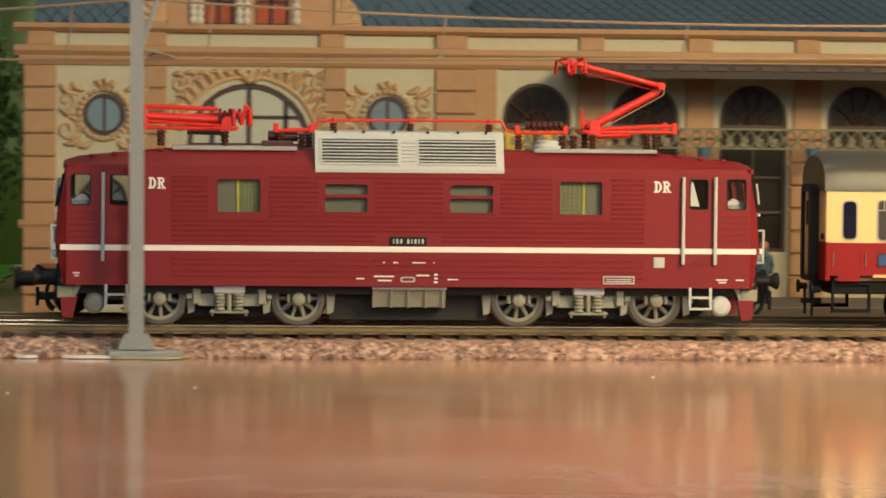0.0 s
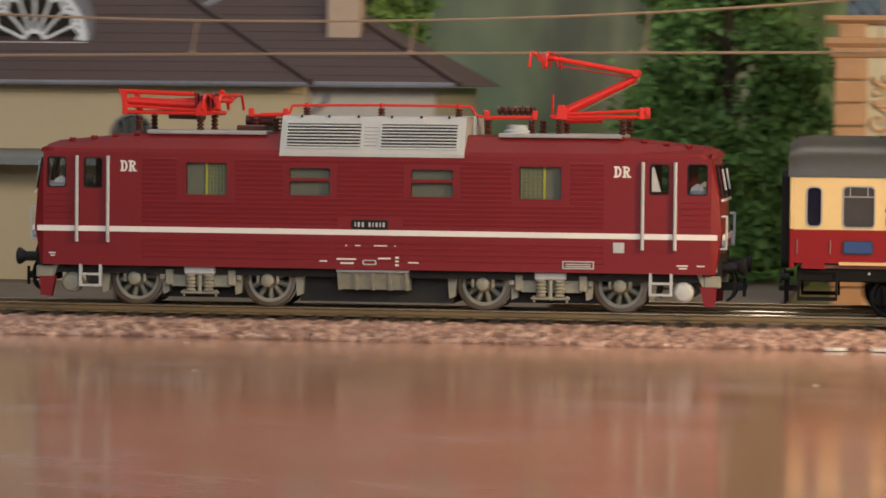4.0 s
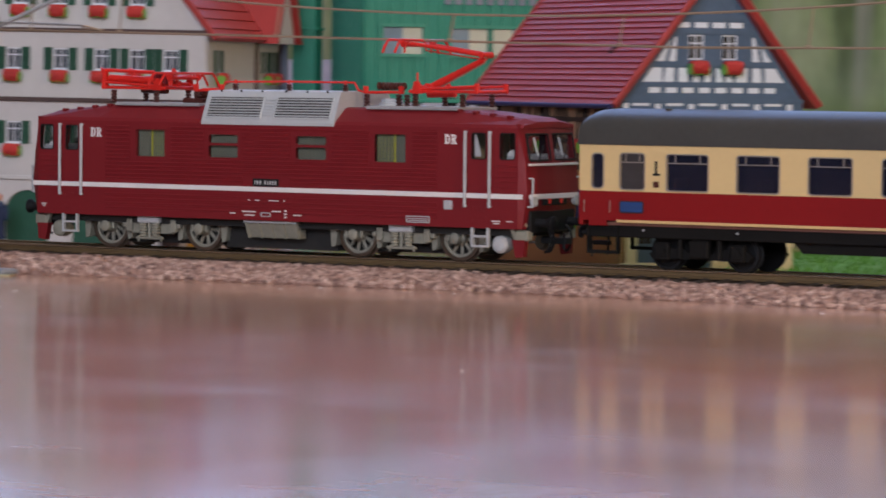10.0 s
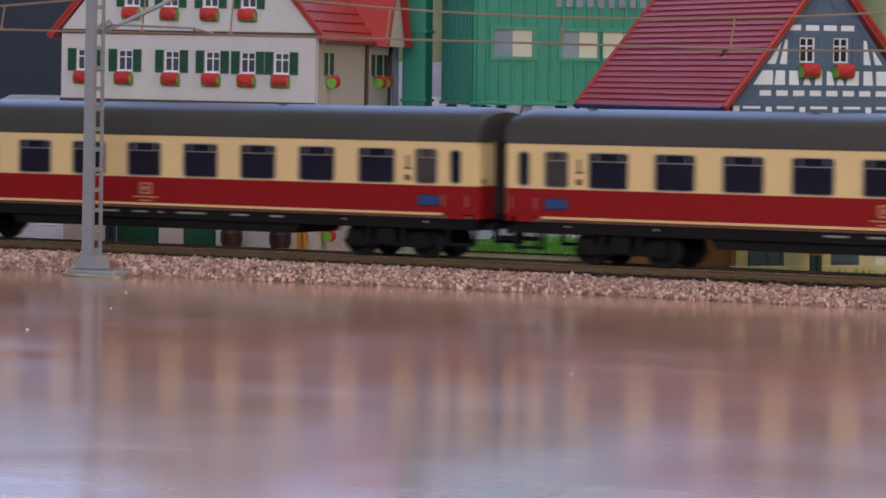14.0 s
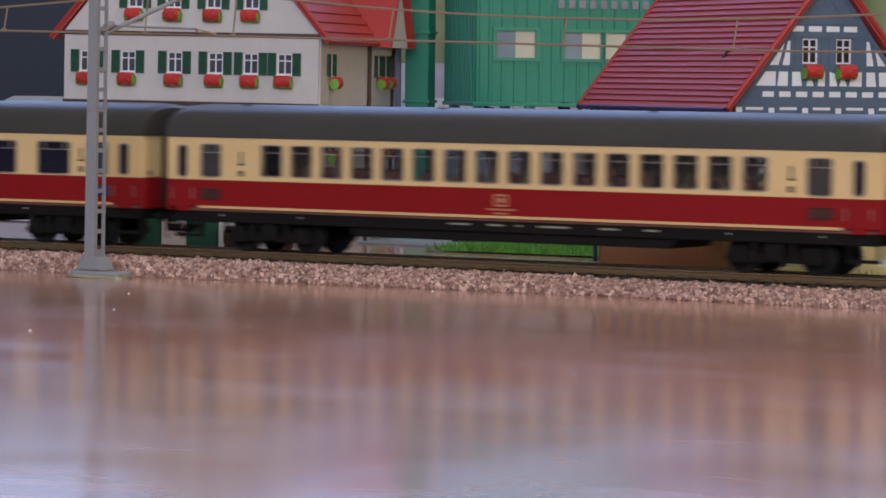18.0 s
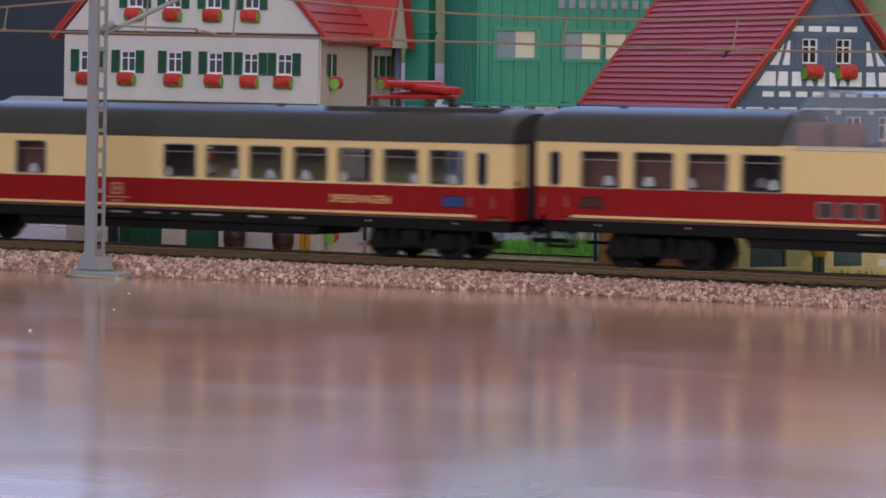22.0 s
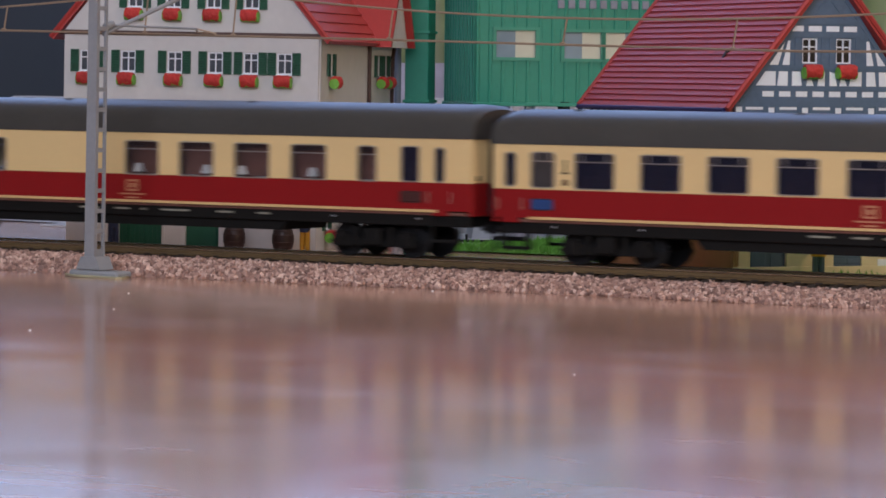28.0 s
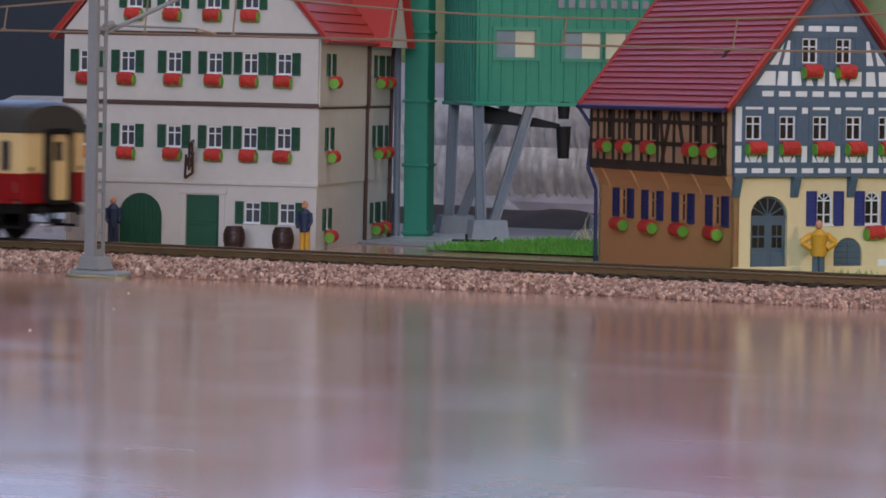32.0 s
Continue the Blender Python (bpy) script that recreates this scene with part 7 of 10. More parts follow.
    # upper floor with frame, overhanging
    Y = -2.8
    uw = [(x - 2.9, x + 2.9, 46.0, 53.8) for x in (5.4, 17.7, 29.9, 42.1, 54.3)]
    bm = B()
    wall(bm, -1.5, W + 1.5, 34.4, 58.2, Y, Y + 2, uw)
    uwall = part("upper_wall", bm, M_TIMBER, h, "blue-grey timbered wall with white panels")
    def panel(owner, pts):
        """A white plaster field between the beams."""
        q = B()
        prism(q, pts, "y", Y - 0.16, Y + 0.05)
        part("infill_panel", q, M_INFILL, owner)
    def field(owner, x0, x1, z0, z1):
        panel(owner, [(x0, z0), (x1, z0), (x1, z1), (x0, z1)])
    for k in range(11):
        field(uwall, -1.2 + 6.08 * k, 3.0 + 6.08 * k, 34.9, 36.7)
    field(uwall, -1.2, 1.2, 38.6, 44.0)
    field(uwall, -1.2, 1.2, 45.4, 56.8)
    for w in uw:
        c = (w[0] + w[1]) / 2
        field(uwall, c - 3.1, c + 3.3, 55.9, 56.8)
        field(uwall, c + 5.2, c + 7.2, 38.6, 44.0)
        field(uwall, c + 5.2, c + 7.3, 54.6, 56.6)
        panel(uwall, [(c - 3.0, 38.6), (c - 1.2, 38.6), (c - 2.8, 41.4)])
        panel(uwall, [(c + 1.2, 38.6), (c + 3.0, 38.6), (c + 2.8, 41.4)])
        panel(uwall, [(c - 0.9, 38.6), (c + 0.9, 38.6), (c + 1.6, 40.8), (c - 1.6, 40.8)])
    bm = B()
    for z in (34.5, 37.6, 44.7, 57.6):
        timber(bm, (-1.6, z), (W + 1.6, z), Y, 0.95, 0.4)
    part("upper_rail", bm, M_TIMBER, h, "blue-grey horizontal beams")
    for w in uw:
        for x in (w[0] - 0.9, w[1] + 0.9):
            bm = B()
            timber(bm, (x, 37.6), (x, 57.4), Y, 0.95, 0.32)
            part("upper_post", bm, M_TIMBER, h)
    for k, w in enumerate(uw):
        casement(h, None, (w[0] + w[1]) / 2, w[2], w[1] - w[0], w[3] - w[2], Y, M_INFILL, M_DARKGLASS, None, 0, 20 + k, False, False)
    # gable
    apex = 102.0
    gw = [(25.5 - 2.8, 25.5 + 2.8, 71.2, 79.4), (37.9 - 2.8, 37.9 + 2.8, 71.2, 79.4)]
    bm = B()
    n = 24
    def half(z):
        return (W / 2 + 1) * (apex - z) / (apex - 58.2)
    z = 58.2
    zs = [58.2, 64, 71.2, 79.4, 84, 90, 98, apex - 0.5]
    for za, zb in zip(zs, zs[1:]):
        ha, hb = half(za), half(zb)
        cuts = [g for g in gw if g[2] <= za and zb <= g[3]]
        if cuts:
            edges = [(-ha + C, gw[0][0]), (gw[0][1], gw[1][0]), (gw[1][1], ha + C)]
            hexa(bm, [(C - ha, Y, za), (gw[0][0], Y, za), (gw[0][0], Y + 2, za), (C - ha, Y + 2, za), (C - hb, Y, zb), (gw[0][0], Y, zb), (gw[0][0], Y + 2, zb), (C - hb, Y + 2, zb)])
            box(bm, gw[0][1], gw[1][0], Y, Y + 2, za, zb)
            hexa(bm, [(gw[1][1], Y, za), (C + ha, Y, za), (C + ha, Y + 2, za), (gw[1][1], Y + 2, za), (gw[1][1], Y, zb), (C + hb, Y, zb), (C + hb, Y + 2, zb), (gw[1][1], Y + 2, zb)])
        else:
            hexa(bm, [(C - ha, Y, za), (C + ha, Y, za), (C + ha, Y + 2, za), (C - ha, Y + 2, za), (C - hb, Y, zb), (C + hb, Y, zb), (C + hb, Y + 2, zb), (C - hb, Y + 2, zb)])
    gwall = part_split("gable_wall", "gable_panel", bm, M_TIMBER, h, "blue-grey timbered gable with white panels")
    for k in range(11):
        x0 = 2.2 + 6.1 * k
        if C - half(62) + 1.5 < x0 and x0 + 4.1 < C + half(62) - 1.5:
            field(gwall, x0, x0 + 4.1, 60.2, 62.0)
    for pts in ([(4.4, 63.8), (13.0, 63.8), (13.0, 68.5), (7.8, 68.5)], [(13.6, 63.8), (17.4, 63.8), (17.4, 68.5), (14.2, 68.5)], [(19.0, 63.8), (22.6, 63.8), (22.0, 68.5), (19.0, 68.5)],
                [(24.2, 63.8), (27.0, 63.8), (26.0, 66.4), (24.8, 66.4)], [(28.4, 63.8), (31.0, 63.8), (31.0, 68.5), (29.0, 68.5)], [(32.8, 63.8), (35.6, 63.8), (34.6, 68.0), (32.8, 68.5)],
                [(36.4, 63.8), (39.2, 63.8), (38.2, 66.4), (37.0, 66.4)], [(40.0, 63.8), (44.6, 63.8), (44.6, 68.5), (41.0, 68.5)], [(46.4, 63.8), (50.0, 63.8), (49.4, 68.5), (46.4, 68.5)],
                [(51.2, 63.8), (60.0, 63.8), (56.4, 68.5), (51.0, 68.5)],
                [(9.4, 70.6), (13.9, 70.6), (16.4, 79.0)], [(15.4, 70.6), (18.0, 70.6), (18.2, 78.6), (17.4, 78.6)], [(46.4, 70.6), (49.0, 70.6), (47.2, 78.6), (46.2, 78.6)], [(50.6, 70.6), (54.6, 70.6), (49.0, 78.0)],
                [(18.6, 81.7), (23.0, 81.7), (23.0, 83.5), (18.6, 83.5)], [(24.9, 81.7), (29.6, 81.7), (29.6, 83.5), (24.9, 83.5)], [(31.4, 81.7), (36.1, 81.7), (36.1, 83.5), (31.4, 83.5)],
                [(37.8, 81.7), (42.6, 81.7), (42.6, 83.5), (37.8, 83.5)]):
        panel(gwall, pts)
    bm = B()
    for z, w in ((58.6, 1.6), (62.9, 1.0), (69.6, 1.0), (80.4, 1.2), (84.8, 1.2)):
        timber(bm, (C - half(z) + 0.6, z), (C + half(z) - 0.6, z), Y, w, 0.42)
    part("gable_rail", bm, M_TIMBER, h, "blue-grey horizontal gable beams")
    for x in (20.6, 30.2, 33.2, 42.8):
        bm = B()
        timber(bm, (x, 69.6), (x, 80.4), Y, 1.1, 0.34)
        part("gable_post", bm, M_TIMBER, h)
    for s in (-1, 1):
        bm = B()
        timber(bm, (C + s * (half(60) - 1.6), 60), (C + s * 1, 100), Y, 1.2, 0.36)
        part("gable_rafter", bm, M_TIMBER, h)
    for k in range(6):
        for s in (-1, 1):
            bm = B()
            c = 18 + 5.6 * k
            x0, x1 = c - s * 3.6, c + s * 3.6
            z1 = min(94.5, 85.4 + 9)
            if abs(x1 - C) < half(z1) - 1 and abs(x0 - C) < half(85.4) - 1:
                timber(bm, (x0, 85.4), (x1, z1), Y, 0.45, 0.3)
                part("lattice_slat", bm, M_TIMBER, h)
            else:
                bm.free()
    for k, g in enumerate(gw):
        casement(h, None, (g[0] + g[1]) / 2, g[2], g[1] - g[0], g[3] - g[2], Y, M_INFILL, M_DARKGLASS, None, 0, 40 + k, False, False)
    # eave-side wall, its shade put into the colours: sloped ochre base and dark frame above
    sw = [(x - 3.6, x + 3.6, 17.5, 27.0) for x in (22, 46.5, 71.5, 98)]
    bm = B()
    wall(bm, 0, L, 0.2, 28.0, 0, 2, sw)
    part("side_wall", bm, M_OCHRESHADE, h, "ochre plaster side wall, darkened for its shade", m=LEFT)
    for x0, x1 in ((0.2, 9.4), (9.8, 34.0), (34.4, 59.0), (59.4, 84.6), (85.0, 109.8)):
        bm = B()
        prism(bm, [(0.0, 27.8), (-1.0, 30.4), (-3.4, 34.4), (2, 34.4), (2, 27.8)], "x", x0, x1)
        part("coved_panel", bm, M_OCHRESHADE, h, m=LEFT)
        bm = B()
        prism(bm, [(-0.1, 27.0), (-0.8, 28.6), (-3.9, 34.2), (0.2, 34.2), (0.2, 27.0)], "x", x1 - 0.6, x1 + 0.6)
        part("cove_rib", bm, M_OCHRESHADE, h, m=LEFT)
    for k, w in enumerate(sw):
        casement(h, LEFT, (w[0] + w[1]) / 2, w[2], w[1] - w[0], w[3] - w[2], 0, M_OCHRESHADE, M_DARKGLASS, M_NAVY, 4.6, 80 + k, False, False)
    su = [(x - 2.4, x + 2.4, 44.8, 56.2) for x in (15.5, 33, 53, 87, 101)]
    bm = B()
    wall(bm, -1, L + 1, 34.4, 58.2, -3.2, -1.2, su)
    part("side_upper_wall", bm, M_INFILLSHADE, h, "tan infill, darkened for the shaded side", m=LEFT)
    bm = B()
    for z, w in ((35.6, 2.6), (43.6, 1.1), (51.0, 1.1), (57.4, 1.6)):
        timber(bm, (-1, z), (L + 1, z), -3.2, w)
    for x in (0, 6, 11.6, 19.4, 24.6, 29.2, 36.8, 43.5, 49.2, 56.8, 70, 83.2, 90.8, 97.2, 104.8, 110):
        timber(bm, (x, 35), (x, 58), -3.2, 1.15)
    for a, b in ((60, 68), (80, 72), (62, 58.5), (108, 105)):
        timber(bm, (a, 36), (b, 57), -3.2, 1.4)
    part("side_frame", bm, M_TIMBERDARK, h, "timber frame of the shaded side, darkened to brown", m=LEFT)
    for k, w in enumerate(su):
        casement(h, LEFT, (w[0] + w[1]) / 2, w[2], w[1] - w[0], w[3] - w[2], -3.2, M_TIMBERDARK, M_DARKGLASS, None, 1.6, 90 + k, False, False)
    # roof
    for s in (0, 1):
        ex, rx = (-6.0, C) if s == 0 else (W + 6.0, C)
        ez = 58.2 - 2.2
        roof_slab(h, "roof", M_ROOFRED, [(ex, -6.5, ez), (ex, L + 5, ez), (rx, L + 5, apex + 1), (rx, -6.5, apex + 1)], 24, 1.2, "red tiled roof with rows of tiles", verge=M_ROOFRED)
    bm = B()
    rod(bm, (C, -6.5, apex + 1.4), (C, L + 5, apex + 1.4), 1.6, 8)
    part("ridge", bm, M_ROOFRED, h, smooth=True)
    bm = B()
    rod(bm, (-6.6, -5, 55.6), (-6.6, L + 5, 55.6), 0.8, 8)
    rod(bm, (-6.4, L + 4.5, 55.4), (-2, L + 2.0, 48), 0.7, 8)
    rod(bm, (-2, L + 2.0, 48), (-3.6, L + 2.2, 34), 0.7, 8)
    rod(bm, (-3.6, L + 2.2, 34), (-0.6, L + 1.6, 26), 0.7, 8)
    rod(bm, (-0.6, L + 1.6, 26), (-0.6, L + 1.6, 0.4), 0.7, 8)
    part("gutter", bm, M_NAVY, h, "dark blue gutter and downpipe", smooth=True)
    bm = B()
    a, b = Vector((-6, 30, 56)), Vector((C, 30, 103))
    p = a.lerp(b, 0.37)
    nv = Vector((-0.78, 0, 0.63))
    hexa(bm, [(p.x - 2.6, 25.5, p.z - 3.0), (p.x - 1.8, 28.2, p.z - 3.0), (p.x + 1, 28.2, p.z - 3.2), (p.x + 1, 25.5, p.z - 3.2), (p.x + 0.6, 22.6, p.z + 2.4), (p.x + 0.6, 25.4, p.z + 2.4), (p.x + 3, 25.4, p.z + 2.2), (p.x + 3, 22.6, p.z + 2.2)])
    part("roof_hatch", bm, M_TIMBERDARK, h, "small dark roof hatch")


def white_house():
    W, L = 99.0, 115.0
    h = thing("white_house", 0, 0, 0, 0, "white plastered house with dark green shutters, flower boxes and red roof", "house")
    ca, sa = math.cos(radians(19.5)), math.sin(radians(19.5))
    h.matrix_basis = pose((-750 - 101 * ca) * MM, (142 - 101 * sa) * MM, 0, 0, 0.55, 19.5)
    RIGHT = Matrix.Translation((W, 0, 0)) @ Matrix.Rotation(math.pi / 2, 4, "Z")
    def u(px):
        return (px - 115) * 101 / 450
    # three storeys, each a little proud of the one below
    gwin = [(u(446) - 3.1, u(446) + 3.1, 10.6, 18.4), (u(506) - 3.1, u(506) + 3.1, 10.6, 18.4)]
    gate, door = (u(212), u(288), 0.2, 20.8), (u(330), u(388), 0.2, 20.6)
    bm = B()
    wall(bm, 0.6, W - 0.6, 0.2, 25.4, 0.8, 2.8, gwin + [gate, door])
    spandrel(bm, (gate[0] + gate[1]) / 2, 0.2, gate[1] - gate[0], 20.6, 0.8, 2.8)
    part("ground_floor_wall", bm, M_WHITEWALL, h)
    ux = [u(p) for p in (154, 226, 308, 379, 440.5, 499)]
    for z0, z1, y, wz, name in ((25.4, 55.0, 0.0, (38.6, 46.6), "middle_wall"), (55.0, 81.0, -0.9, (66.6, 74.4), "upper_wall")):
        holes = [(x - 2.9, x + 2.9, *wz) for x in ux]
        bm = B()
        wall(bm, -0.4, W + 0.4, z0, z1, y, y + 2, holes)
        part(name, bm, M_WHITEWALL, h)
        for k, x in enumerate(ux):
            casement(h, None, x, wz[0], 5.8, wz[1] - wz[0], y, M_INFILL, M_HOUSEPANE, M_GREENSHUT, 3.2, 100 + k + int(z0))
        bm = B()
        box(bm, -0.8, W + 0.8, y - 0.5, y + 0.4, z0 - 0.7, z0 + 0.9, 0.2)
        part("ledge", bm, M_PIPE if z0 > 50 else M_WHITEWALL, h, "dark ledge between storeys" if z0 > 50 else "")
    for k, g in enumerate(gwin):
        casement(h, None, (g[0] + g[1]) / 2, g[2], 6.2, 7.8, 0.8, M_INFILL, M_HOUSEPANE, M_GREENSHUT, 3.2)
    bm = B()
    prism(bm, arch_pts((gate[0] + gate[1]) / 2, 0.3, gate[1] - gate[0], 20.4), "y", 1.6, 2.2)
    g = part("gate", bm, M_GREENDOOR, h, "dark green arched double gate")
    for k in range(9):
        bm = B()
        x = gate[0] + 1.2 + 1.75 * k
        hh = math.sqrt(max(0.0, 8.3 ** 2 - (x - (gate[0] + gate[1]) / 2) ** 2))
        box(bm, x, x + 1.45, 1.35, 1.7, 1.2, 11.4 + hh, 0.1)
        part("plank", bm, M_GREENDOOR, g)
    bm = B()
    ring(bm, arch_pts((gate[0] + gate[1]) / 2, 0.2, gate[1] - gate[0] + 2.0, 21.8), arch_pts((gate[0] + gate[1]) / 2, 0.2, gate[1] - gate[0], 20.7), 0.4, 1.0)
    part("gate_surround", bm, M_WHITEWALL, h)
    bm = B()
    box(bm, door[0], door[1], 1.6, 2.2, 0.3, 20.6)
    d = part("door", bm, M_GREENDOOR, h, "dark green plank door")
    for z0, z1 in ((1.4, 9.4), (10.6, 19.4)):
        bm = B()
        box(bm, door[0] + 1.0, door[1] - 1.0, 1.3, 1.65, z0, z1, 0.2)
        part("door_panel", bm, M_GREENDOOR, d)
    bm = B()
    for a, b in ((door[0] - 2.2, door[0]), (door[1], door[1] + 2.2)):
        box(bm, a, b, 0.3, 1.2, 0.3, 22.2, 0.15)
    box(bm, door[0] - 3, door[1] + 3, 0.1, 1.2, 21.0, 23.4, 0.2)
    part("door_surround", bm, M_WHITEWALL, h)
    # right-hand side wall, two bays
    for z0, z1, y, wz in ((0.2, 25.4, -0.2, (8.5, 16.0)), (25.4, 55.0, -0.6, (38.6, 46.6)), (55.0, 81.0, -0.9, (66.6, 74.4))):
        sx = (15.0, 88.0, 100.0)
        holes = [(x - 2.4, x + 2.4, *wz) for x in sx]
        bm = B()
        wall(bm, 0.4, L, z0, z1, y, y + 2, holes)
        part("side_wall", bm, M_WHITEWALL, h, m=RIGHT)
        for k, x in enumerate(sx):
            casement(h, RIGHT, x, wz[0], 4.8, wz[1] - wz[0], y, M_INFILL, M_HOUSEPANE, M_GREENSHUT, 3.0, 140 + k + int(z0))
        bm = B()
        box(bm, 0.4, L, y - 0.3, y + 0.3, z1 - 1.2, z1 - 0.4, 0.1)
        part("side_ledge", bm, M_PIPE, h, m=RIGHT) if z0 > 20 else bm.free()
    bm = B()
    box(bm, 0.8, W - 0.8, L - 2, L, 0.2, 81)
    box(bm, 0, 2, 3, L - 2, 0.2, 81)
    part("rear_wall", bm, M_WHITEWALL, h)
    bm = B()
    for p, q in (((72, -1.6, 81), (72, -1.6, 56)), ((72, -1.6, 56), (72, -1.0, 52)), ((72, -1.0, 52), (72, -1.0, 0.5)), ((113, -1.8, 80), (110, -1.6, 74)), ((110, -1.6, 74), (110, -1.2, 0.5))):
        rod(bm, p, q, 0.8, 8)
    part("downpipe", bm, M_PIPE, h, "brown downpipe", smooth=True, m=RIGHT)
    # gable and roof
    apex = 81 + 62
    gw = [(x - 2.9, x + 2.9, 91.0, 99.0) for x in (u(238), u(305), u(375), u(441))]
    bm = B()
    def half(z):
        return (W / 2 + 1) * (apex - z) / (apex - 81)
    c = W / 2
    for za, zb in ((81, 91), (91, 99), (99, 120), (120, apex - 0.5)):
        ha, hb = half(za), half(zb)
        if za == 91:
            xs = [c - ha] + [v for g in gw for v in g[:2]] + [c + ha]
            xt = [c - hb] + [v for g in gw for v in g[:2]] + [c + hb]
            for k in range(0, len(xs), 2):
                hexa(bm, [(xs[k], -1.2, za), (xs[k + 1], -1.2, za), (xs[k + 1], 0.8, za), (xs[k], 0.8, za), (xt[k], -1.2, zb), (xt[k + 1], -1.2, zb), (xt[k + 1], 0.8, zb), (xt[k], 0.8, zb)])
        else:
            hexa(bm, [(c - ha, -1.2, za), (c + ha, -1.2, za), (c + ha, 0.8, za), (c - ha, 0.8, za), (c - hb, -1.2, zb), (c + hb, -1.2, zb), (c + hb, 0.8, zb), (c - hb, 0.8, zb)])
    part("gable_wall", bm, M_WHITEWALL, h)
    for k, g in enumerate(gw):
        casement(h, None, (g[0] + g[1]) / 2, g[2], 5.8, 8.0, -1.2, M_INFILL, M_HOUSEPANE, M_GREENSHUT, 3.0, 170 + k)
    bm = B()
    box(bm, -2.4, W + 2.4, -2.0, 0.4, 80.4, 82.0, 0.2)
    part("gable_ledge", bm, M_PIPE, h, "dark ledge under the gable")
    for s in (-1, 1):
        roof_slab(h, "roof", M_ROOFRED, [(c + s * (W / 2 + 5), -3.2, 79.0), (c + s * (W / 2 + 5), L + 4, 79.0), (c, L + 4, apex + 2), (c, -3.2, apex + 2)], 18, 1.2, "red tiled roof", verge=M_ROOFRED)
    bm = B()
    hexa(bm, [(W + 5.5, 74, 78), (W + 7.2, 74, 78), (W + 7.2, 112, 78), (W + 5.5, 112, 78), (W + 5.5, 90, 112), (W + 7.2, 90, 112), (W + 7.2, 96, 112), (W + 5.5, 96, 112)])
    part("side_gable_wall", bm, M_WHITEWALL, h)
    for a, b in ((72, 92), (114, 94)):
        bm = B()
        hexa(bm, [(W - 30, a, 78), (W + 10, a, 78), (W + 10, a + (2 if a < 90 else -2), 78), (W - 30, a + (2 if a < 90 else -2), 78), (W - 30, b, 114), (W + 10, b, 114), (W + 10, b + (2 if a < 90 else -2), 114), (W - 30, b + (2 if a < 90 else -2), 114)])
        part("side_gable_roof", bm, M_ROOFRED, h)
    bm = B()
    x = u(342)
    for p, q in (((x, 0, 41), (x, -5, 40)), ((x, -5, 40), (x, -5.2, 30)), ((x, 0, 36), (x, -5, 36.5)), ((x - 1.2, -5, 36), (x - 1.6, -5, 27)), ((x + 1.0, -5, 40), (x + 1.4, -5, 29)), ((x - 1.6, -5, 27), (x + 1.4, -5, 29))):
        rod(bm, p, q, 0.55, 6)
    blob(bm, (x, -5, 33), 1.6, (0.8, 0.5, 1.6), 3, 0.4)
    part("inn_sign", bm, M_IRON, h, "wrought iron hanging bracket sign")
    return h


def barrel(x, y):
    t = thing("barrel", x, y, 0, 0, "dark wooden barrel standing before the white house", "barrel", "barrels by the house")
    bm = B()
    lathe(bm, [(3.0, 0.3), (3.9, 2.4), (4.2, 4.6), (3.9, 6.8), (3.0, 9.0)], 18)
    part("barrel_body", bm, M_BARREL, t, smooth=True)
    for z, r in ((1.6, 3.66), (3.3, 4.1), (6.0, 4.1), (7.6, 3.66)):
        bm = B()
        lathe(bm, [(r, z - 0.3), (r + 0.12, z), (r, z + 0.3)], 18)
        part("hoop", bm, M_IRON, t, smooth=True)


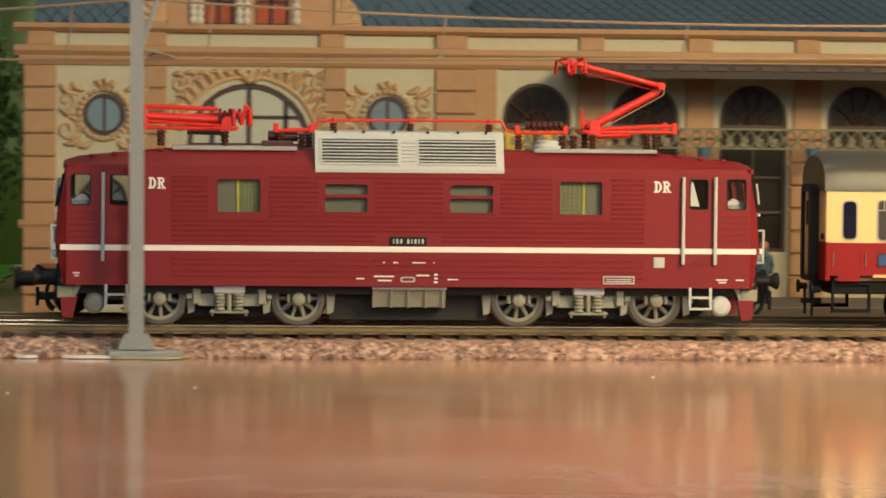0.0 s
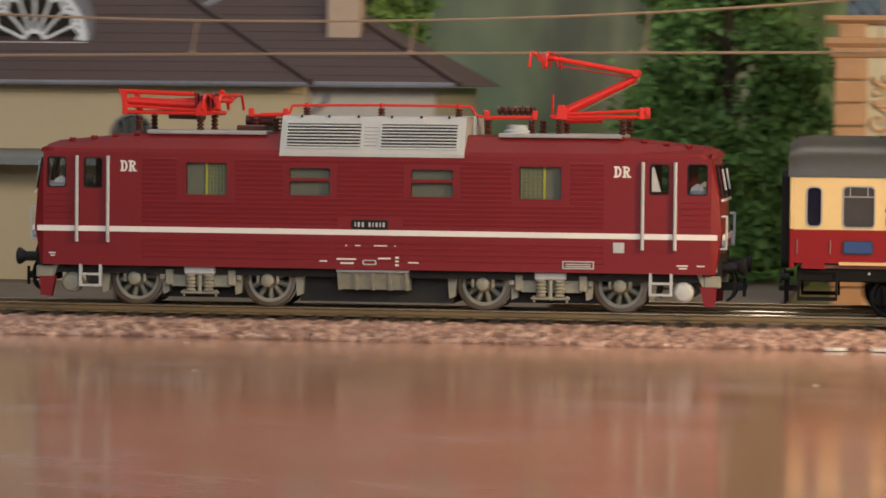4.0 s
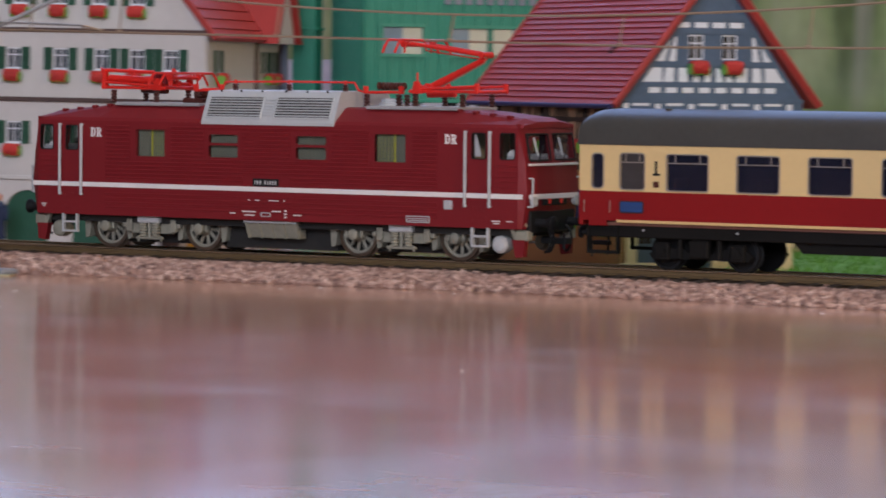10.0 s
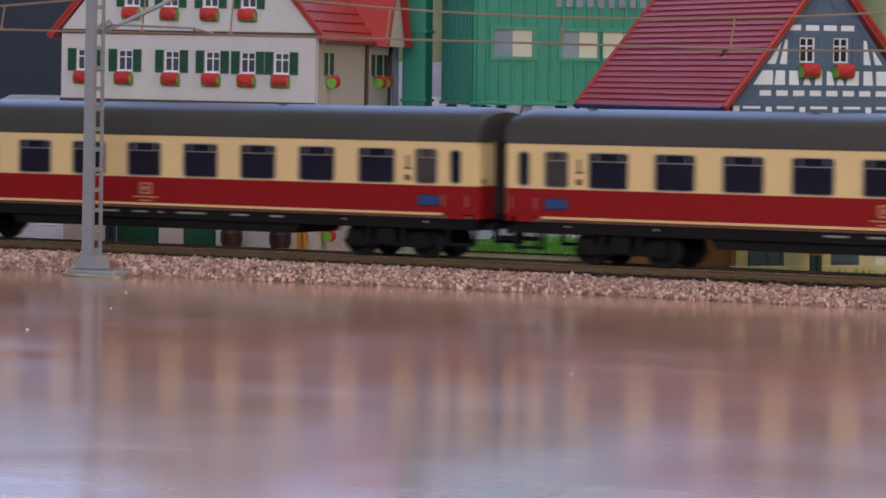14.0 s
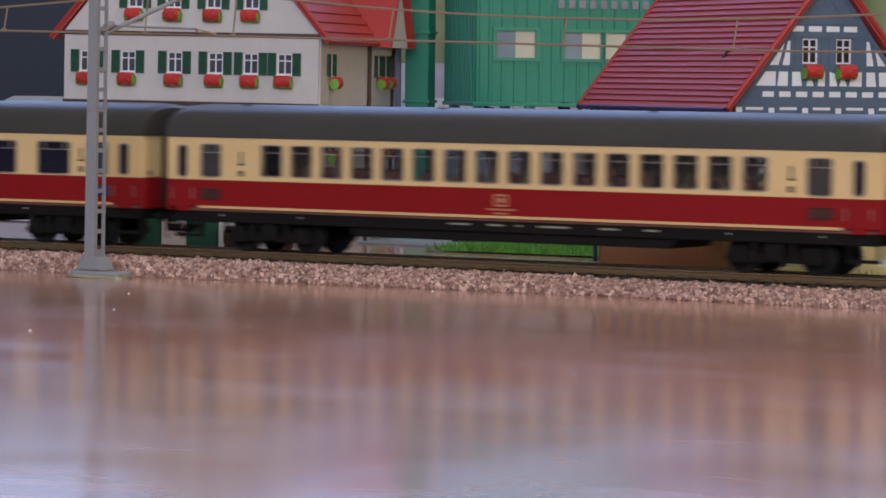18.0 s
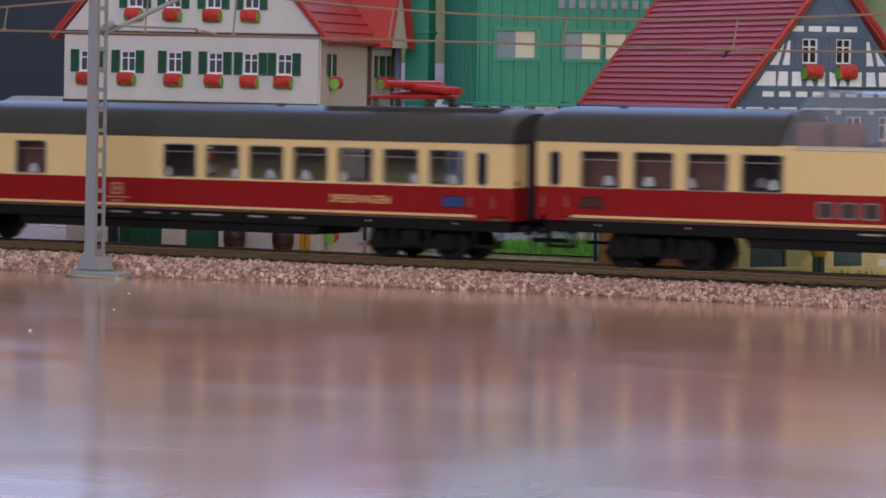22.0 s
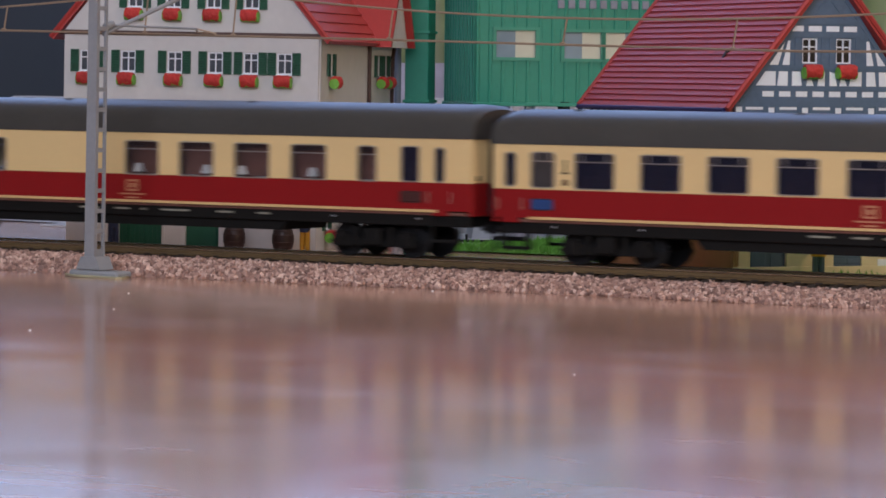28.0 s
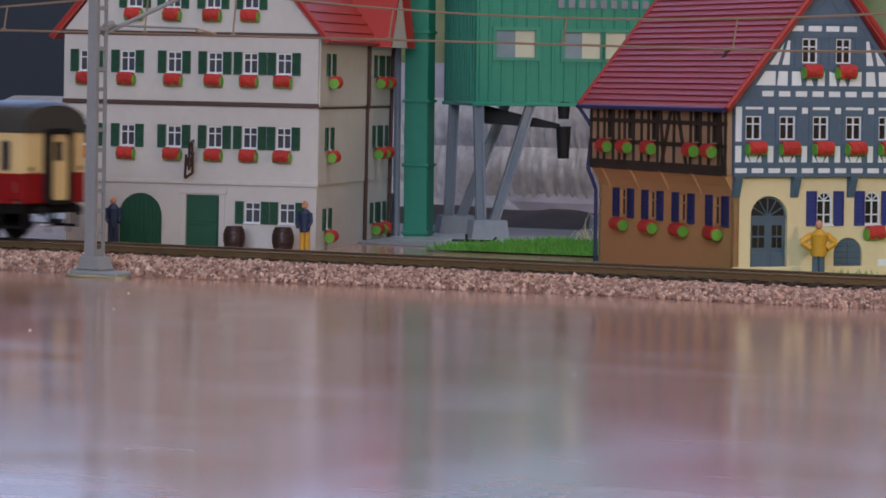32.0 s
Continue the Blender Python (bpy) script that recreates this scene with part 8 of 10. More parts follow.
def gravel_works():
    h = thing("gravel_works", -757.5, 262, 0, 44, "green corrugated loading hopper on grey steel legs", "industrial building")
    W, D, Z0, Z1 = 86.0, 60.0, 55.6, 128.0
    wn = [(8.6, 25.0, 73.8, 84.6), (36.8, 52.2, 73.6, 84.2), (54.0, 71.0, 73.6, 84.2)]
    for name, m, L, wins in (("front_wall", None, W, wn), ("left_wall", Matrix.Translation((0, D, 0)) @ Matrix.Rotation(-math.pi / 2, 4, "Z"), D, []), ("right_wall", Matrix.Translation((W, 0, 0)) @ Matrix.Rotation(math.pi / 2, 4, "Z"), D, [])):
        bm = B()
        wall(bm, 0, L, Z0, Z1, 0, 2, wins)
        part(name, bm, M_SILOGREEN, h, m=m)
        k = 0
        x = 1.0
        while x < L:
            bm = B()
            spans = [(Z0, Z1)]
            for w in wins:
                if w[0] - 1.5 < x < w[1] + 1.5:
                    spans = [(Z0, w[2] - 1.5), (w[3] + 1.5, Z1)]
            for a, b in spans:
                prism(bm, [(x - 0.5, -0.5), (x + 0.5, -0.5), (x + 0.8, 0.1), (x - 0.8, 0.1)], "z", a, b)
            part("cladding_rib", bm, M_SILOGREEN, h, m=m)
            x += 5.2
    for w in wn:
        bm = B()
        ring(bm, [(w[0] - 1.4, w[2] - 1.4), (w[1] + 1.4, w[2] - 1.4), (w[1] + 1.4, w[3] + 1.4), (w[0] - 1.4, w[3] + 1.4)], [(w[0], w[2]), (w[1], w[2]), (w[1], w[3]), (w[0], w[3])], -0.9, 0.6)
        f = part("window", bm, M_SILOFRAME, h, "pale green window frame")
        # reflections are put into the colours of the two pane halves
        bm = B()
        box(bm, w[0], (w[0] + w[1]) / 2, 0.8, 1.2, w[2], w[3])
        part("pane", bm, M_BLUEGLASS if w[0] < 50 else M_PALEGLASS, f)
        bm = B()
        box(bm, (w[0] + w[1]) / 2, w[1], 0.8, 1.2, w[2], w[3])
        part("pane", bm, M_PALEGLASS if w[0] < 50 else M_BLUEGLASS, f)
    bm = B()
    for k in range(10):
        if k in (0,):
            continue
        box(bm, 29.5 + 4.4 * k, 32.3 + 4.4 * k, -0.9, 0, 93.8, 97.2, 0.2)
    part("sign_lettering", bm, M_LEAD, h, "row of worn grey raised letters")
    bm = B()
    box(bm, -1, W + 1, -1, D + 1, Z0 - 1.5, Z0, 0.2)
    part("floor_plate", bm, M_SILOGREEN, h)
    bm = B()
    box(bm, -2, W + 2, -2, D + 2, Z1, Z1 + 2, 0.3)
    part("roof", bm, M_SILOGREEN, h)
    # legs on concrete blocks
    for base, tops in (((6, 0), ((2, 2), (24, 2))), ((3, 50), ((2, 50), (24, 48))), ((62, 0), ((55, 2), (80, 2))), ((70, 52), ((82, 50),))):
        bm = B()
        bx, by = base
        prism(bm, [(bx - 7.8, 0.3), (bx + 7.8, 0.3), (bx + 6.8, 8.0), (bx - 6.8, 8.0)], "y", by - 6, by + 6)
        part("concrete_block", bm, M_CONCRETE, h, "grey concrete footing")
        for k, (tx, ty) in enumerate(tops):
            fx = bx - 2.8 + 5.6 * k
            bm = B()
            for o in (-1.5, 1.5):
                hexa(bm, [(fx + o - 0.45, by - 1.8, 8), (fx + o + 0.45, by - 1.8, 8), (fx + o + 0.45, by + 1.8, 8), (fx + o - 0.45, by + 1.8, 8), (tx + o - 0.45, ty - 1.8, Z0), (tx + o + 0.45, ty - 1.8, Z0), (tx + o + 0.45, ty + 1.8, Z0), (tx + o - 0.45, ty + 1.8, Z0)])
            hexa(bm, [(fx - 1.5, by - 0.4, 8), (fx + 1.5, by - 0.4, 8), (fx + 1.5, by + 0.4, 8), (fx - 1.5, by + 0.4, 8), (tx - 1.5, ty - 0.4, Z0), (tx + 1.5, ty - 0.4, Z0), (tx + 1.5, ty + 0.4, Z0), (tx - 1.5, ty + 0.4, Z0)])
            part("steel_leg", bm, M_STEEL, h, "grey steel beam leg")
    bm = B()
    hexa(bm, [(4, 14, 47), (36, 2, 45), (36, 6, 45), (4, 20, 47), (4, 14, 55), (36, 2, 47), (36, 6, 47), (4, 20, 55)])
    part("chute", bm, M_BLACK, h, "black loading chute")
    bm = B()
    lathe(bm, [(2.3, 33), (3.1, 45), (3.3, 46)], 14, (37.5, 2, 0))
    lathe(bm, [(2.2, 49), (2.8, 56)], 14, (37.5, 2, 0))
    part("spout", bm, M_BLACK, h, "black hanging spout", smooth=True)


def elevator_tower():
    h = thing("green_elevator_tower", -788.6, 258, 0, 20, "tall green sheet-metal elevator shaft beside the hopper", "tower")
    bm = B()
    box(bm, 0, 9.8, 0, 13, 0.6, 150, 0.4)
    part("shaft", bm, M_SILOGREEN, h)
    for z in (1.5, 29, 55, 83, 111):
        bm = B()
        box(bm, -0.7, 10.5, -0.7, 13.7, z, z + 1.2, 0.2)
        part("band", bm, M_SILOGREEN, h)
    bm = B()
    rod(bm, (-2.4, -2, 0.4), (-2.4, -2, 150), 1.4, 12)
    part("pipe", bm, M_STEEL, h, "grey vertical pipe", smooth=True)
    bm = B()
    box(bm, -26, -5.5, -6, 6, 0.4, 18, 0.5)
    part("base_box", bm, M_STEEL, h)


def hopper_yard():
    bm = B()
    prism(bm, [(-800, 205), (-738, 196), (-692, 220), (-704, 226), (-800, 232)], "z", 0.1, 0.9)
    solid("concrete_pad", bm, M_CONCRETE, "grey concrete pad under the hopper", kind="structure")
    bm = B()
    prism(bm, [(-960, 236), (-800, 234), (-702, 228), (-688, 222), (-640, 240), (-600, 420), (-700, 515), (-1000, 515)], "z", 0.1, 0.7)
    solid("pale_ground", bm, M_ICE, "pale bluish ground sheet behind the works", kind="structure")
    # rocky slope with a cascade
    bm = B()
    nx, nz = 40, 10
    grid = []
    for i in range(nx + 1):
        col = []
        for j in range(nz + 1):
            x, z = -1040 + 6.6 * i, 0.3 + 7.2 * j
            n = noise.fractal(Vector((x * 0.02, z * 0.03, 3)), 1.0, 2.0, 4)
            col.append(bm.verts.new((x, 488 - 1.1 * j + 9 * n - (14 if j < 2 else 0), z)))
        grid.append(col)
    for i in range(nx):
        for j in range(nz):
            bm.faces.new((grid[i][j], grid[i + 1][j], grid[i + 1][j + 1], grid[i][j + 1]))
    solid("rock_slope", bm, M_ROCK, "grey lilac rock slope at the back", "rock", smooth=True)
    t = thing("frozen_cascade", -850, 440, 0, 0, "glossy white cascade of clear plastic before the rocks", "waterfall")
    rng = random.Random(8)
    for name, z0, z1, y0 in (("upper_fall", 33, 56, 2.0), ("lower_fall", 12, 34, -6.0)):
        bm = B()
        nx, nz = 90, 12
        grid = []
        for i in range(nx + 1):
            col = []
            ragged = rng.uniform(-1.5, 1.5)
            for j in range(nz + 1):
                u = j / nz
                x = -58 + 1.2 * i
                n = noise.fractal(Vector((x * 0.33, u * 1.3, z0)), 1.0, 2.0, 3)
                col.append(bm.verts.new((x, y0 - 3.2 * math.sin(u * math.pi) + 1.3 * n, z0 + ragged * (1 - u) + (z1 - z0) * u)))
            grid.append(col)
        for i in range(nx):
            for j in range(nz):
                bm.faces.new((grid[i][j], grid[i + 1][j], grid[i + 1][j + 1], grid[i][j + 1]))
        part(name, bm, M_FALLS, t, smooth=True)
    bm = B()
    nx, ny = 26, 8
    g = [[bm.verts.new((-905 + 9.5 * i, 360 + 9 * j, 0.4 + (9 * math.sin(math.pi * j / ny) * (0.6 + 0.5 * noise.noise(Vector((i * 0.3, j * 0.3, 1)))) if 0 < j < ny else 0))) for j in range(ny + 1)] for i in range(nx + 1)]
    for i in range(nx):
        for j in range(ny):
            bm.faces.new((g[i][j], g[i + 1][j], g[i + 1][j + 1], g[i][j + 1]))
    solid("earth_mound", bm, M_DIRT, "dark brown earth mound below the cascade", "mound", smooth=True)
    bm = B()
    rng = random.Random(3)
    for k in range(26):
        p = Vector((-700 + rng.uniform(-8, 8), 262 + rng.uniform(-6, 6), 0.9))
        d = Vector((rng.uniform(-1, 1), rng.uniform(-1, 1), rng.uniform(0.3, 1.2)))
        q = p + d * rng.uniform(4, 11)
        r = q + Vector((d.x * 5, d.y * 4, -rng.uniform(1, 5)))
        rod(bm, p, q, 0.14, 4)
        rod(bm, q, Vector((r.x, r.y, max(0.9, r.z))), 0.12, 4)
    tagged(solid("dry_straw", bm, M_SANDLIGHT, "loose pale dry straw on the ground", "straw"), kind="stuff")
    bm = B()
    rod(bm, (-744, 225, 1.4), (-728, 229, 1.4), 0.6, 6)
    rod(bm, (-738, 226, 1.4), (-738, 226, 4.2), 0.5, 6)
    rod(bm, (-728, 229, 1.4), (-726, 229, 3.0), 0.5, 6)
    solid("scrap_rod", bm, M_BLACK, "small black metal scrap lying on the ground", "scrap")


half_timbered_house()
white_house()
for bx, by in ((-776.5, 124), (-758.5, 130)):
    barrel(bx, by)
gravel_works()
elevator_tower()
hopper_yard()


def scroll(bm, cx, cz, r, turns, start, sgn, y, thick):
    """A spiral tendril in relief."""
    n = int(14 * turns)
    prev = None
    for k in range(n + 1):
        u = k / n
        a = start + sgn * turns * 2 * math.pi * u
        rr = r * (1 - 0.85 * u)
        q = (cx + rr * math.cos(a), y - 0.3 - 0.4 * u, cz + rr * math.sin(a))
        if prev:
            rod(bm, prev, q, thick * (1 - 0.3 * u), 6)
        prev = q


def leaf(bm, p, q, w, y, curl=0.55):
    """A curling acanthus leaf in relief from p towards q, with a raised rib and a rolled tip."""
    d = Vector((q[0] - p[0], 0, q[1] - p[1]))
    step, at, a = d.length / 6, Vector((p[0], y, p[1])), math.atan2(d.z, d.x) - curl / 2
    rows = []
    for k in range(7):
        u = k / 6
        half = w * math.sin(math.pi * (0.12 + 0.8 * u)) * (1.12 if k % 2 else 0.86)
        side = Vector((-math.sin(a), 0, math.cos(a)))
        rib = Vector((0, -0.5 - 1.1 * math.sin(math.pi * u) - 0.5 * u, 0))
        rows.append([bm.verts.new(at + side * half), bm.verts.new(at + side * half * 0.4 + rib * 0.8), bm.verts.new(at + rib), bm.verts.new(at - side * half * 0.4 + rib * 0.8), bm.verts.new(at - side * half)])
        at = at + Vector((math.cos(a), 0, math.sin(a))) * step
        a += curl / 6 + curl * 0.5 * u
    for r0, r1 in zip(rows, rows[1:]):
        for k in range(4):
            bm.faces.new((r0[k], r0[k + 1], r1[k + 1], r1[k]))


def grand_station():
    Y0 = 150.0
    h = thing("railway_station", 0, Y0, 0, 0, "ornate sandstone railway station with arched windows and slate roof", "station building")
    LEFT, RIGHT = -43.0, 330.0
    arches = [116 + 34.2 * k for k in range(7)]
    holes = [(6.8, 45.4, 0.5, 73.4)] + [(c - 10.8, c + 10.8, 22.0, 74.4) for c in arches]
    # main wall: projecting pavilion, then the set-back wing
    bm = B()
    wall(bm, LEFT, 96, 0.2, 91.0, 0, 4, [holes[0]])
    spandrel(bm, 26.1, 0.5, 38.6, 72.9, 0, 4)
    part("pavilion_wall", bm, M_SANDLIGHT, h, "pale stucco wall")
    bm = B()
    wall(bm, 96, RIGHT, 0.2, 91.0, 3, 7, holes[1:])
    for c in arches:
        spandrel(bm, c, 22.0, 21.6, 52.4, 3, 7)
    part("wing_wall", bm, M_SANDLIGHT, h, "pale stucco wing wall")
    bm = B()
    box(bm, LEFT, LEFT + 4, 4, 90, 0.2, 91)
    box(bm, RIGHT - 4, RIGHT, 7, 90, 0.2, 91)
    box(bm, LEFT, RIGHT, 90, 94, 0.2, 91)
    part("rear_walls", bm, M_SANDLIGHT, h)
    bm = B()
    box(bm, LEFT + 6, RIGHT - 6, 24, 27, 0.3, 88)
    part("inner_wall", bm, M_BRNFRAME, h)
    # pilasters of rusticated blocks
    for x0, x1, y in ((-43.6, -33.4, -1.4), (-9.4, 0.6, -1.4), (49.0, 56.0, -1.4), (83.6, 96.6, -1.4)):
        for k in range(11):
            bm = B()
            z = 0.4 + 7.12 * k
            box(bm, x0, x1, y, 0.1, z, z + 6.8, 0.5)
            part("quoin_block", bm, M_SAND, h)
    for c in arches[:-1] + [arches[0] - 34.2]:
        for k in range(8):
            bm = B()
            x = c + 17.1
            box(bm, x - 5.6, x + 5.6, 1.6, 3.1, 0.4 + 7.12 * k, 7.2 + 7.12 * k, 0.5)
            if x > 97:
                part("pier_block", bm, M_SAND, h)
            else:
                bm.free()
        bm = B()
        x = c + 17.1
        if x > 97:
            box(bm, x - 7.0, x + 7.0, 0.8, 3.2, 57.4, 60.2, 0.6)
            part("pier_capital", bm, M_SAND, h)
            bm = B()
            box(bm, x - 4.4, x + 4.4, 1.6, 3.1, 60.2, 78.6, 0.3)
            part("pier_shaft", bm, M_SAND, h)
        else:
            bm.free()
    # bands and cornices
    for z0, z1, out, mat, nm in ((78.6, 81.4, 1.6, M_SAND, "band"), (81.4, 84.6, 2.6, M_SAND, "cornice"), (88.8, 91.4, 3.4, M_SAND, "cornice"), (28.0, 30.6, 1.6, M_SAND, "band")):
        for a, b, y in ((LEFT - (3.4 if z1 > 84 else 1.8), 97, 0.0), (97, RIGHT + 1.5, 3.0)):
            if z0 < 40 and b < 100:
                for aa, bb in ((a, 6), (46.2, b)):
                    bm = B()
                    prism(bm, [(y + 0.1, z0), (y - out * 0.5, z0), (y - out, z0 + (z1 - z0) * 0.45), (y - out, z1), (y + 0.1, z1)], "x", aa, bb)
                    part(nm, bm, mat, h)
                continue
            if z0 < 40:
                continue
            bm = B()
            prism(bm, [(y + 0.1, z0), (y - out * 0.5, z0), (y - out, z0 + (z1 - z0) * 0.45), (y - out, z1), (y + 0.1, z1)], "x", a, b)
            part(nm, bm, mat, h, "moulded sandstone cornice")
    # frieze blocks between the two cornices
    for x0, x1, y in [(-42.5, -34, -1.8), (-9, 0.4, -1.8), (47.6, 55.6, -1.8), (83.8, 93.8, -1.8)] + [(c + 13, c + 21, 1.2) for c in arches]:
        bm = B()
        box(bm, x0, x1, y, y + 2.0, 84.5, 88.9, 0.3)
        part("frieze_block", bm, M_SAND, h)
    # round windows with garlands
    for cx in (-18.6, 69.0):
        cz, r = 63.4, 5.2
        n = 28
        bm = B()
        o = [(cx + (r + 1.2) * math.cos(2 * math.pi * k / n), cz + (r + 1.2) * math.sin(2 * math.pi * k / n)) for k in range(n)]
        i = [(cx + r * math.cos(2 * math.pi * k / n), cz + r * math.sin(2 * math.pi * k / n)) for k in range(n)]
        ring(bm, o, i, -1.1, 0.1)
        box(bm, cx - 0.45, cx + 0.45, -0.6, 0.0, cz - r, cz + r)
        w = part("round_window", bm, M_BRNFRAME, h, "round window with a dark frame")
        bm = B()
        prism(bm, i, "y", -0.3, 0.05)
        part("pane", bm, M_BLUEGLASS, w)
        for k in range(26):
            bm = B()
            a = 2 * math.pi * k / 26
            blob(bm, (cx + (r + 2.5) * math.cos(a), -0.9, cz + (r + 2.5) * math.sin(a)), 1.0, (1, 1, 1), k, 0.2)
            part("stucco_bead", bm, M_ORNAMENT, w)
        bm = B()
        for s in (-1, 1):
            scroll(bm, cx + s * 11.2, cz - 4.6, 4.0, 1.4, math.pi / 2, s, -0.1, 0.75)
            scroll(bm, cx + s * 11.6, cz + 4.2, 2.8, 1.2, -math.pi / 2, -s, -0.1, 0.65)
            for a, b in (((7.0, -7.0), (12.5, -10.0)), ((8, 6.0), (14.4, 9.0)), ((9, 0), (14, 1.6)), ((6, 7.4), (10.5, 9.6)), ((4, -8.4), (8.0, -10.6))):
                leaf(bm, (cx + s * a[0], cz + a[1]), (cx + s * b[0], cz + b[1]), 1.25, -0.1, 0.7 * s)
        for k in (-1, 0, 1):
            leaf(bm, (cx + 0.8 * k, cz + r + 3.0), (cx + 3.0 * k, cz + r + 6.2 - abs(k)), 1.2, -0.2)
        part("scroll_ornament", bm, M_ORNAMENT, w, "curling stucco ornament")
    # small arched windows below them
    for cx in (-18.6, 70.0):
        bm = B()
        ring(bm, arch_pts(cx, 12.0, 14.4, 32.2, 14), arch_pts(cx, 13.2, 12.0, 29.8, 14), -1.0, 0.1)
        box(bm, cx - 6.4, cx + 6.4, -0.8, 0.05, 35.6, 37.0)
        for k in (1, 2, 3, 4):
            a = math.pi * k / 5
            rod(bm, (cx, -0.5, 36.6), (cx + 6.0 * math.cos(a), -0.5, 36.6 + 6.6 * math.sin(a)), 0.4, 6)
        for x in (-3, 0, 3):
            box(bm, cx + x - 0.3, cx + x + 0.3, -0.7, 0.02, 12.4, 36)
        for z in (18, 24, 30):
            box(bm, cx - 6.2, cx + 6.2, -0.65, 0.02, z, z + 0.6)
        w = part_split("arched_window", "glazing_bar", bm, M_BRNFRAME, h, "small arched window with a dark frame")
        bm = B()
        box(bm, cx - 6.4, cx + 6.4, -0.3, 0.04, 12.4, 36)
        part("pane", bm, M_DARKGLASS, w)
        bm = B()
        prism(bm, [(cx - 6.2, 36.6)] + [(cx - 6.2 * math.cos(math.pi * k / 12), 36.6 + 6.6 * math.sin(math.pi * k / 12)) for k in range(1, 12)] + [(cx + 6.2, 36.6)], "y", -0.35, 0.03)
        part("fanlight_pane", bm, M_BLUEGLASS, w)
    # the big arch over the entrance
    cx, z0, r = 26.1, 54.2, 19.3
    bm = B()
    pts_o = [(cx + r * math.cos(math.pi * k / 24), z0 + r * math.sin(math.pi * k / 24)) for k in range(25)]
    pts_i = [(cx + (r - 1.8) * math.cos(math.pi * k / 24), z0 + (r - 1.8) * math.sin(math.pi * k / 24)) for k in range(25)]
    for k in range(24):
        hexa(bm, [(pts_o[k][0], 0.6, pts_o[k][1]), (pts_o[k + 1][0], 0.6, pts_o[k + 1][1]), (pts_i[k + 1][0], 0.6, pts_i[k + 1][1]), (pts_i[k][0], 0.6, pts_i[k][1]),
                  (pts_o[k][0], 1.8, pts_o[k][1]), (pts_o[k + 1][0], 1.8, pts_o[k + 1][1]), (pts_i[k + 1][0], 1.8, pts_i[k + 1][1]), (pts_i[k][0], 1.8, pts_i[k][1])])
    for x in (-11.4, 0, 11.4):
        box(bm, cx + x - 0.7, cx + x + 0.7, 0.7, 1.7, z0, z0 + math.sqrt(r * r - x * x) - 1)
    box(bm, cx - r, cx + r, 0.5, 1.9, z0 - 3.2, z0 + 0.6)
    box(bm, cx - r + 1, cx + r - 1, 0.7, 1.7, z0 + 8.2, z0 + 9.2)
    aw = part("entrance_arch", bm, M_BRNFRAME, h, "dark brown arched entrance window")
    bm = B()
    prism(bm, [(cx - r + 0.5, z0)] + [(cx - (r - 0.5) * math.cos(math.pi * k / 20), z0 + (r - 0.5) * math.sin(math.pi * k / 20)) for k in range(1, 20)] + [(cx + r - 0.5, z0)], "y", 1.3, 1.6)
    part("pane", bm, M_PALEGLASS, aw)
    for k in range(6):
        bm = B()
        x0 = cx - 18.2 + 6.1 * k
        for z, hh in ((6, 12), (20, 9), (31, 9), (41.5, 8)):
            box(bm, x0 + 0.6, x0 + 5.3, 1.5, 1.8, z, z + hh)
        part("yellow_pane", bm, M_YWINDOW, aw, "yellow glazing")
    bm = B()
    box(bm, cx - 19, cx + 19, 1.7, 2.6, 0.4, 51.2)
    part("entrance_door", bm, M_BRNFRAME, aw)
    for k in range(7):
        bm = B()
        box(bm, cx - 18.8 + 6.1 * k, cx - 17.8 + 6.1 * k, 0.9, 1.8, 0.4, 51)
        part("door_post", bm, M_BRNFRAME, aw)
    bm = B()
    for s in (-1, 1):
        # a stem that follows the arch, with leaves curling off both sides
        stem = [(cx + s * (r + 2.2 + 0.02 * (a - 20)) * math.cos(radians(a)), z0 + (r + 2.0) * math.sin(radians(a))) for a in range(12, 85, 8)]
        for p, q in zip(stem, stem[1:]):
            rod(bm, (p[0], -0.6, p[1]), (q[0], -0.6, q[1]), 0.7, 6)
        for k, p in enumerate(stem):
            top = max(2.4, 8.0 - 0.9 * k)
            q = (min(max(p[0] + s * top, cx - 26), cx + 26), min(p[1] + 2.6 + 0.3 * k, 77.6))
            leaf(bm, p, q, 1.35, -0.1, -0.8 * s)
            leaf(bm, p, (p[0] + s * 0.5 * top, min(p[1] + 4.6, 77.8)), 1.0, -0.1, 0.7 * s)
        scroll(bm, cx + s * 21.6, z0 + 19.0, 2.8, 1.3, 0.5, s, -0.1, 0.75)
        scroll(bm, cx + s * 15.2, z0 + 20.8, 2.2, 1.2, 0.5, -s, -0.1, 0.65)
        scroll(bm, cx + s * 22.4, z0 + 9.0, 2.2, 1.2, 1.5, s, -0.1, 0.7)
        for k in range(5):
            leaf(bm, (cx + s * (4.5 + 3.9 * k), z0 + 20.8 + 0.5 * (k % 2)), (cx + s * (8.5 + 3.9 * k), z0 + 23.2 - 0.3 * k), 1.2, -0.1, -0.9 * s)
    for k in (-1, 0, 1):
        leaf(bm, (cx + 0.9 * k, z0 + r), (cx + 3.0 * k, z0 + r + 4.4 - abs(k)), 1.3, -0.4)
    blob(bm, (cx, -1.0, z0 + r + 1.4), 1.8, (1, 0.7, 1), 5, 0.3)
    part("acanthus_relief", bm, M_ORNAMENT, h, "stucco leaf relief over the arch")
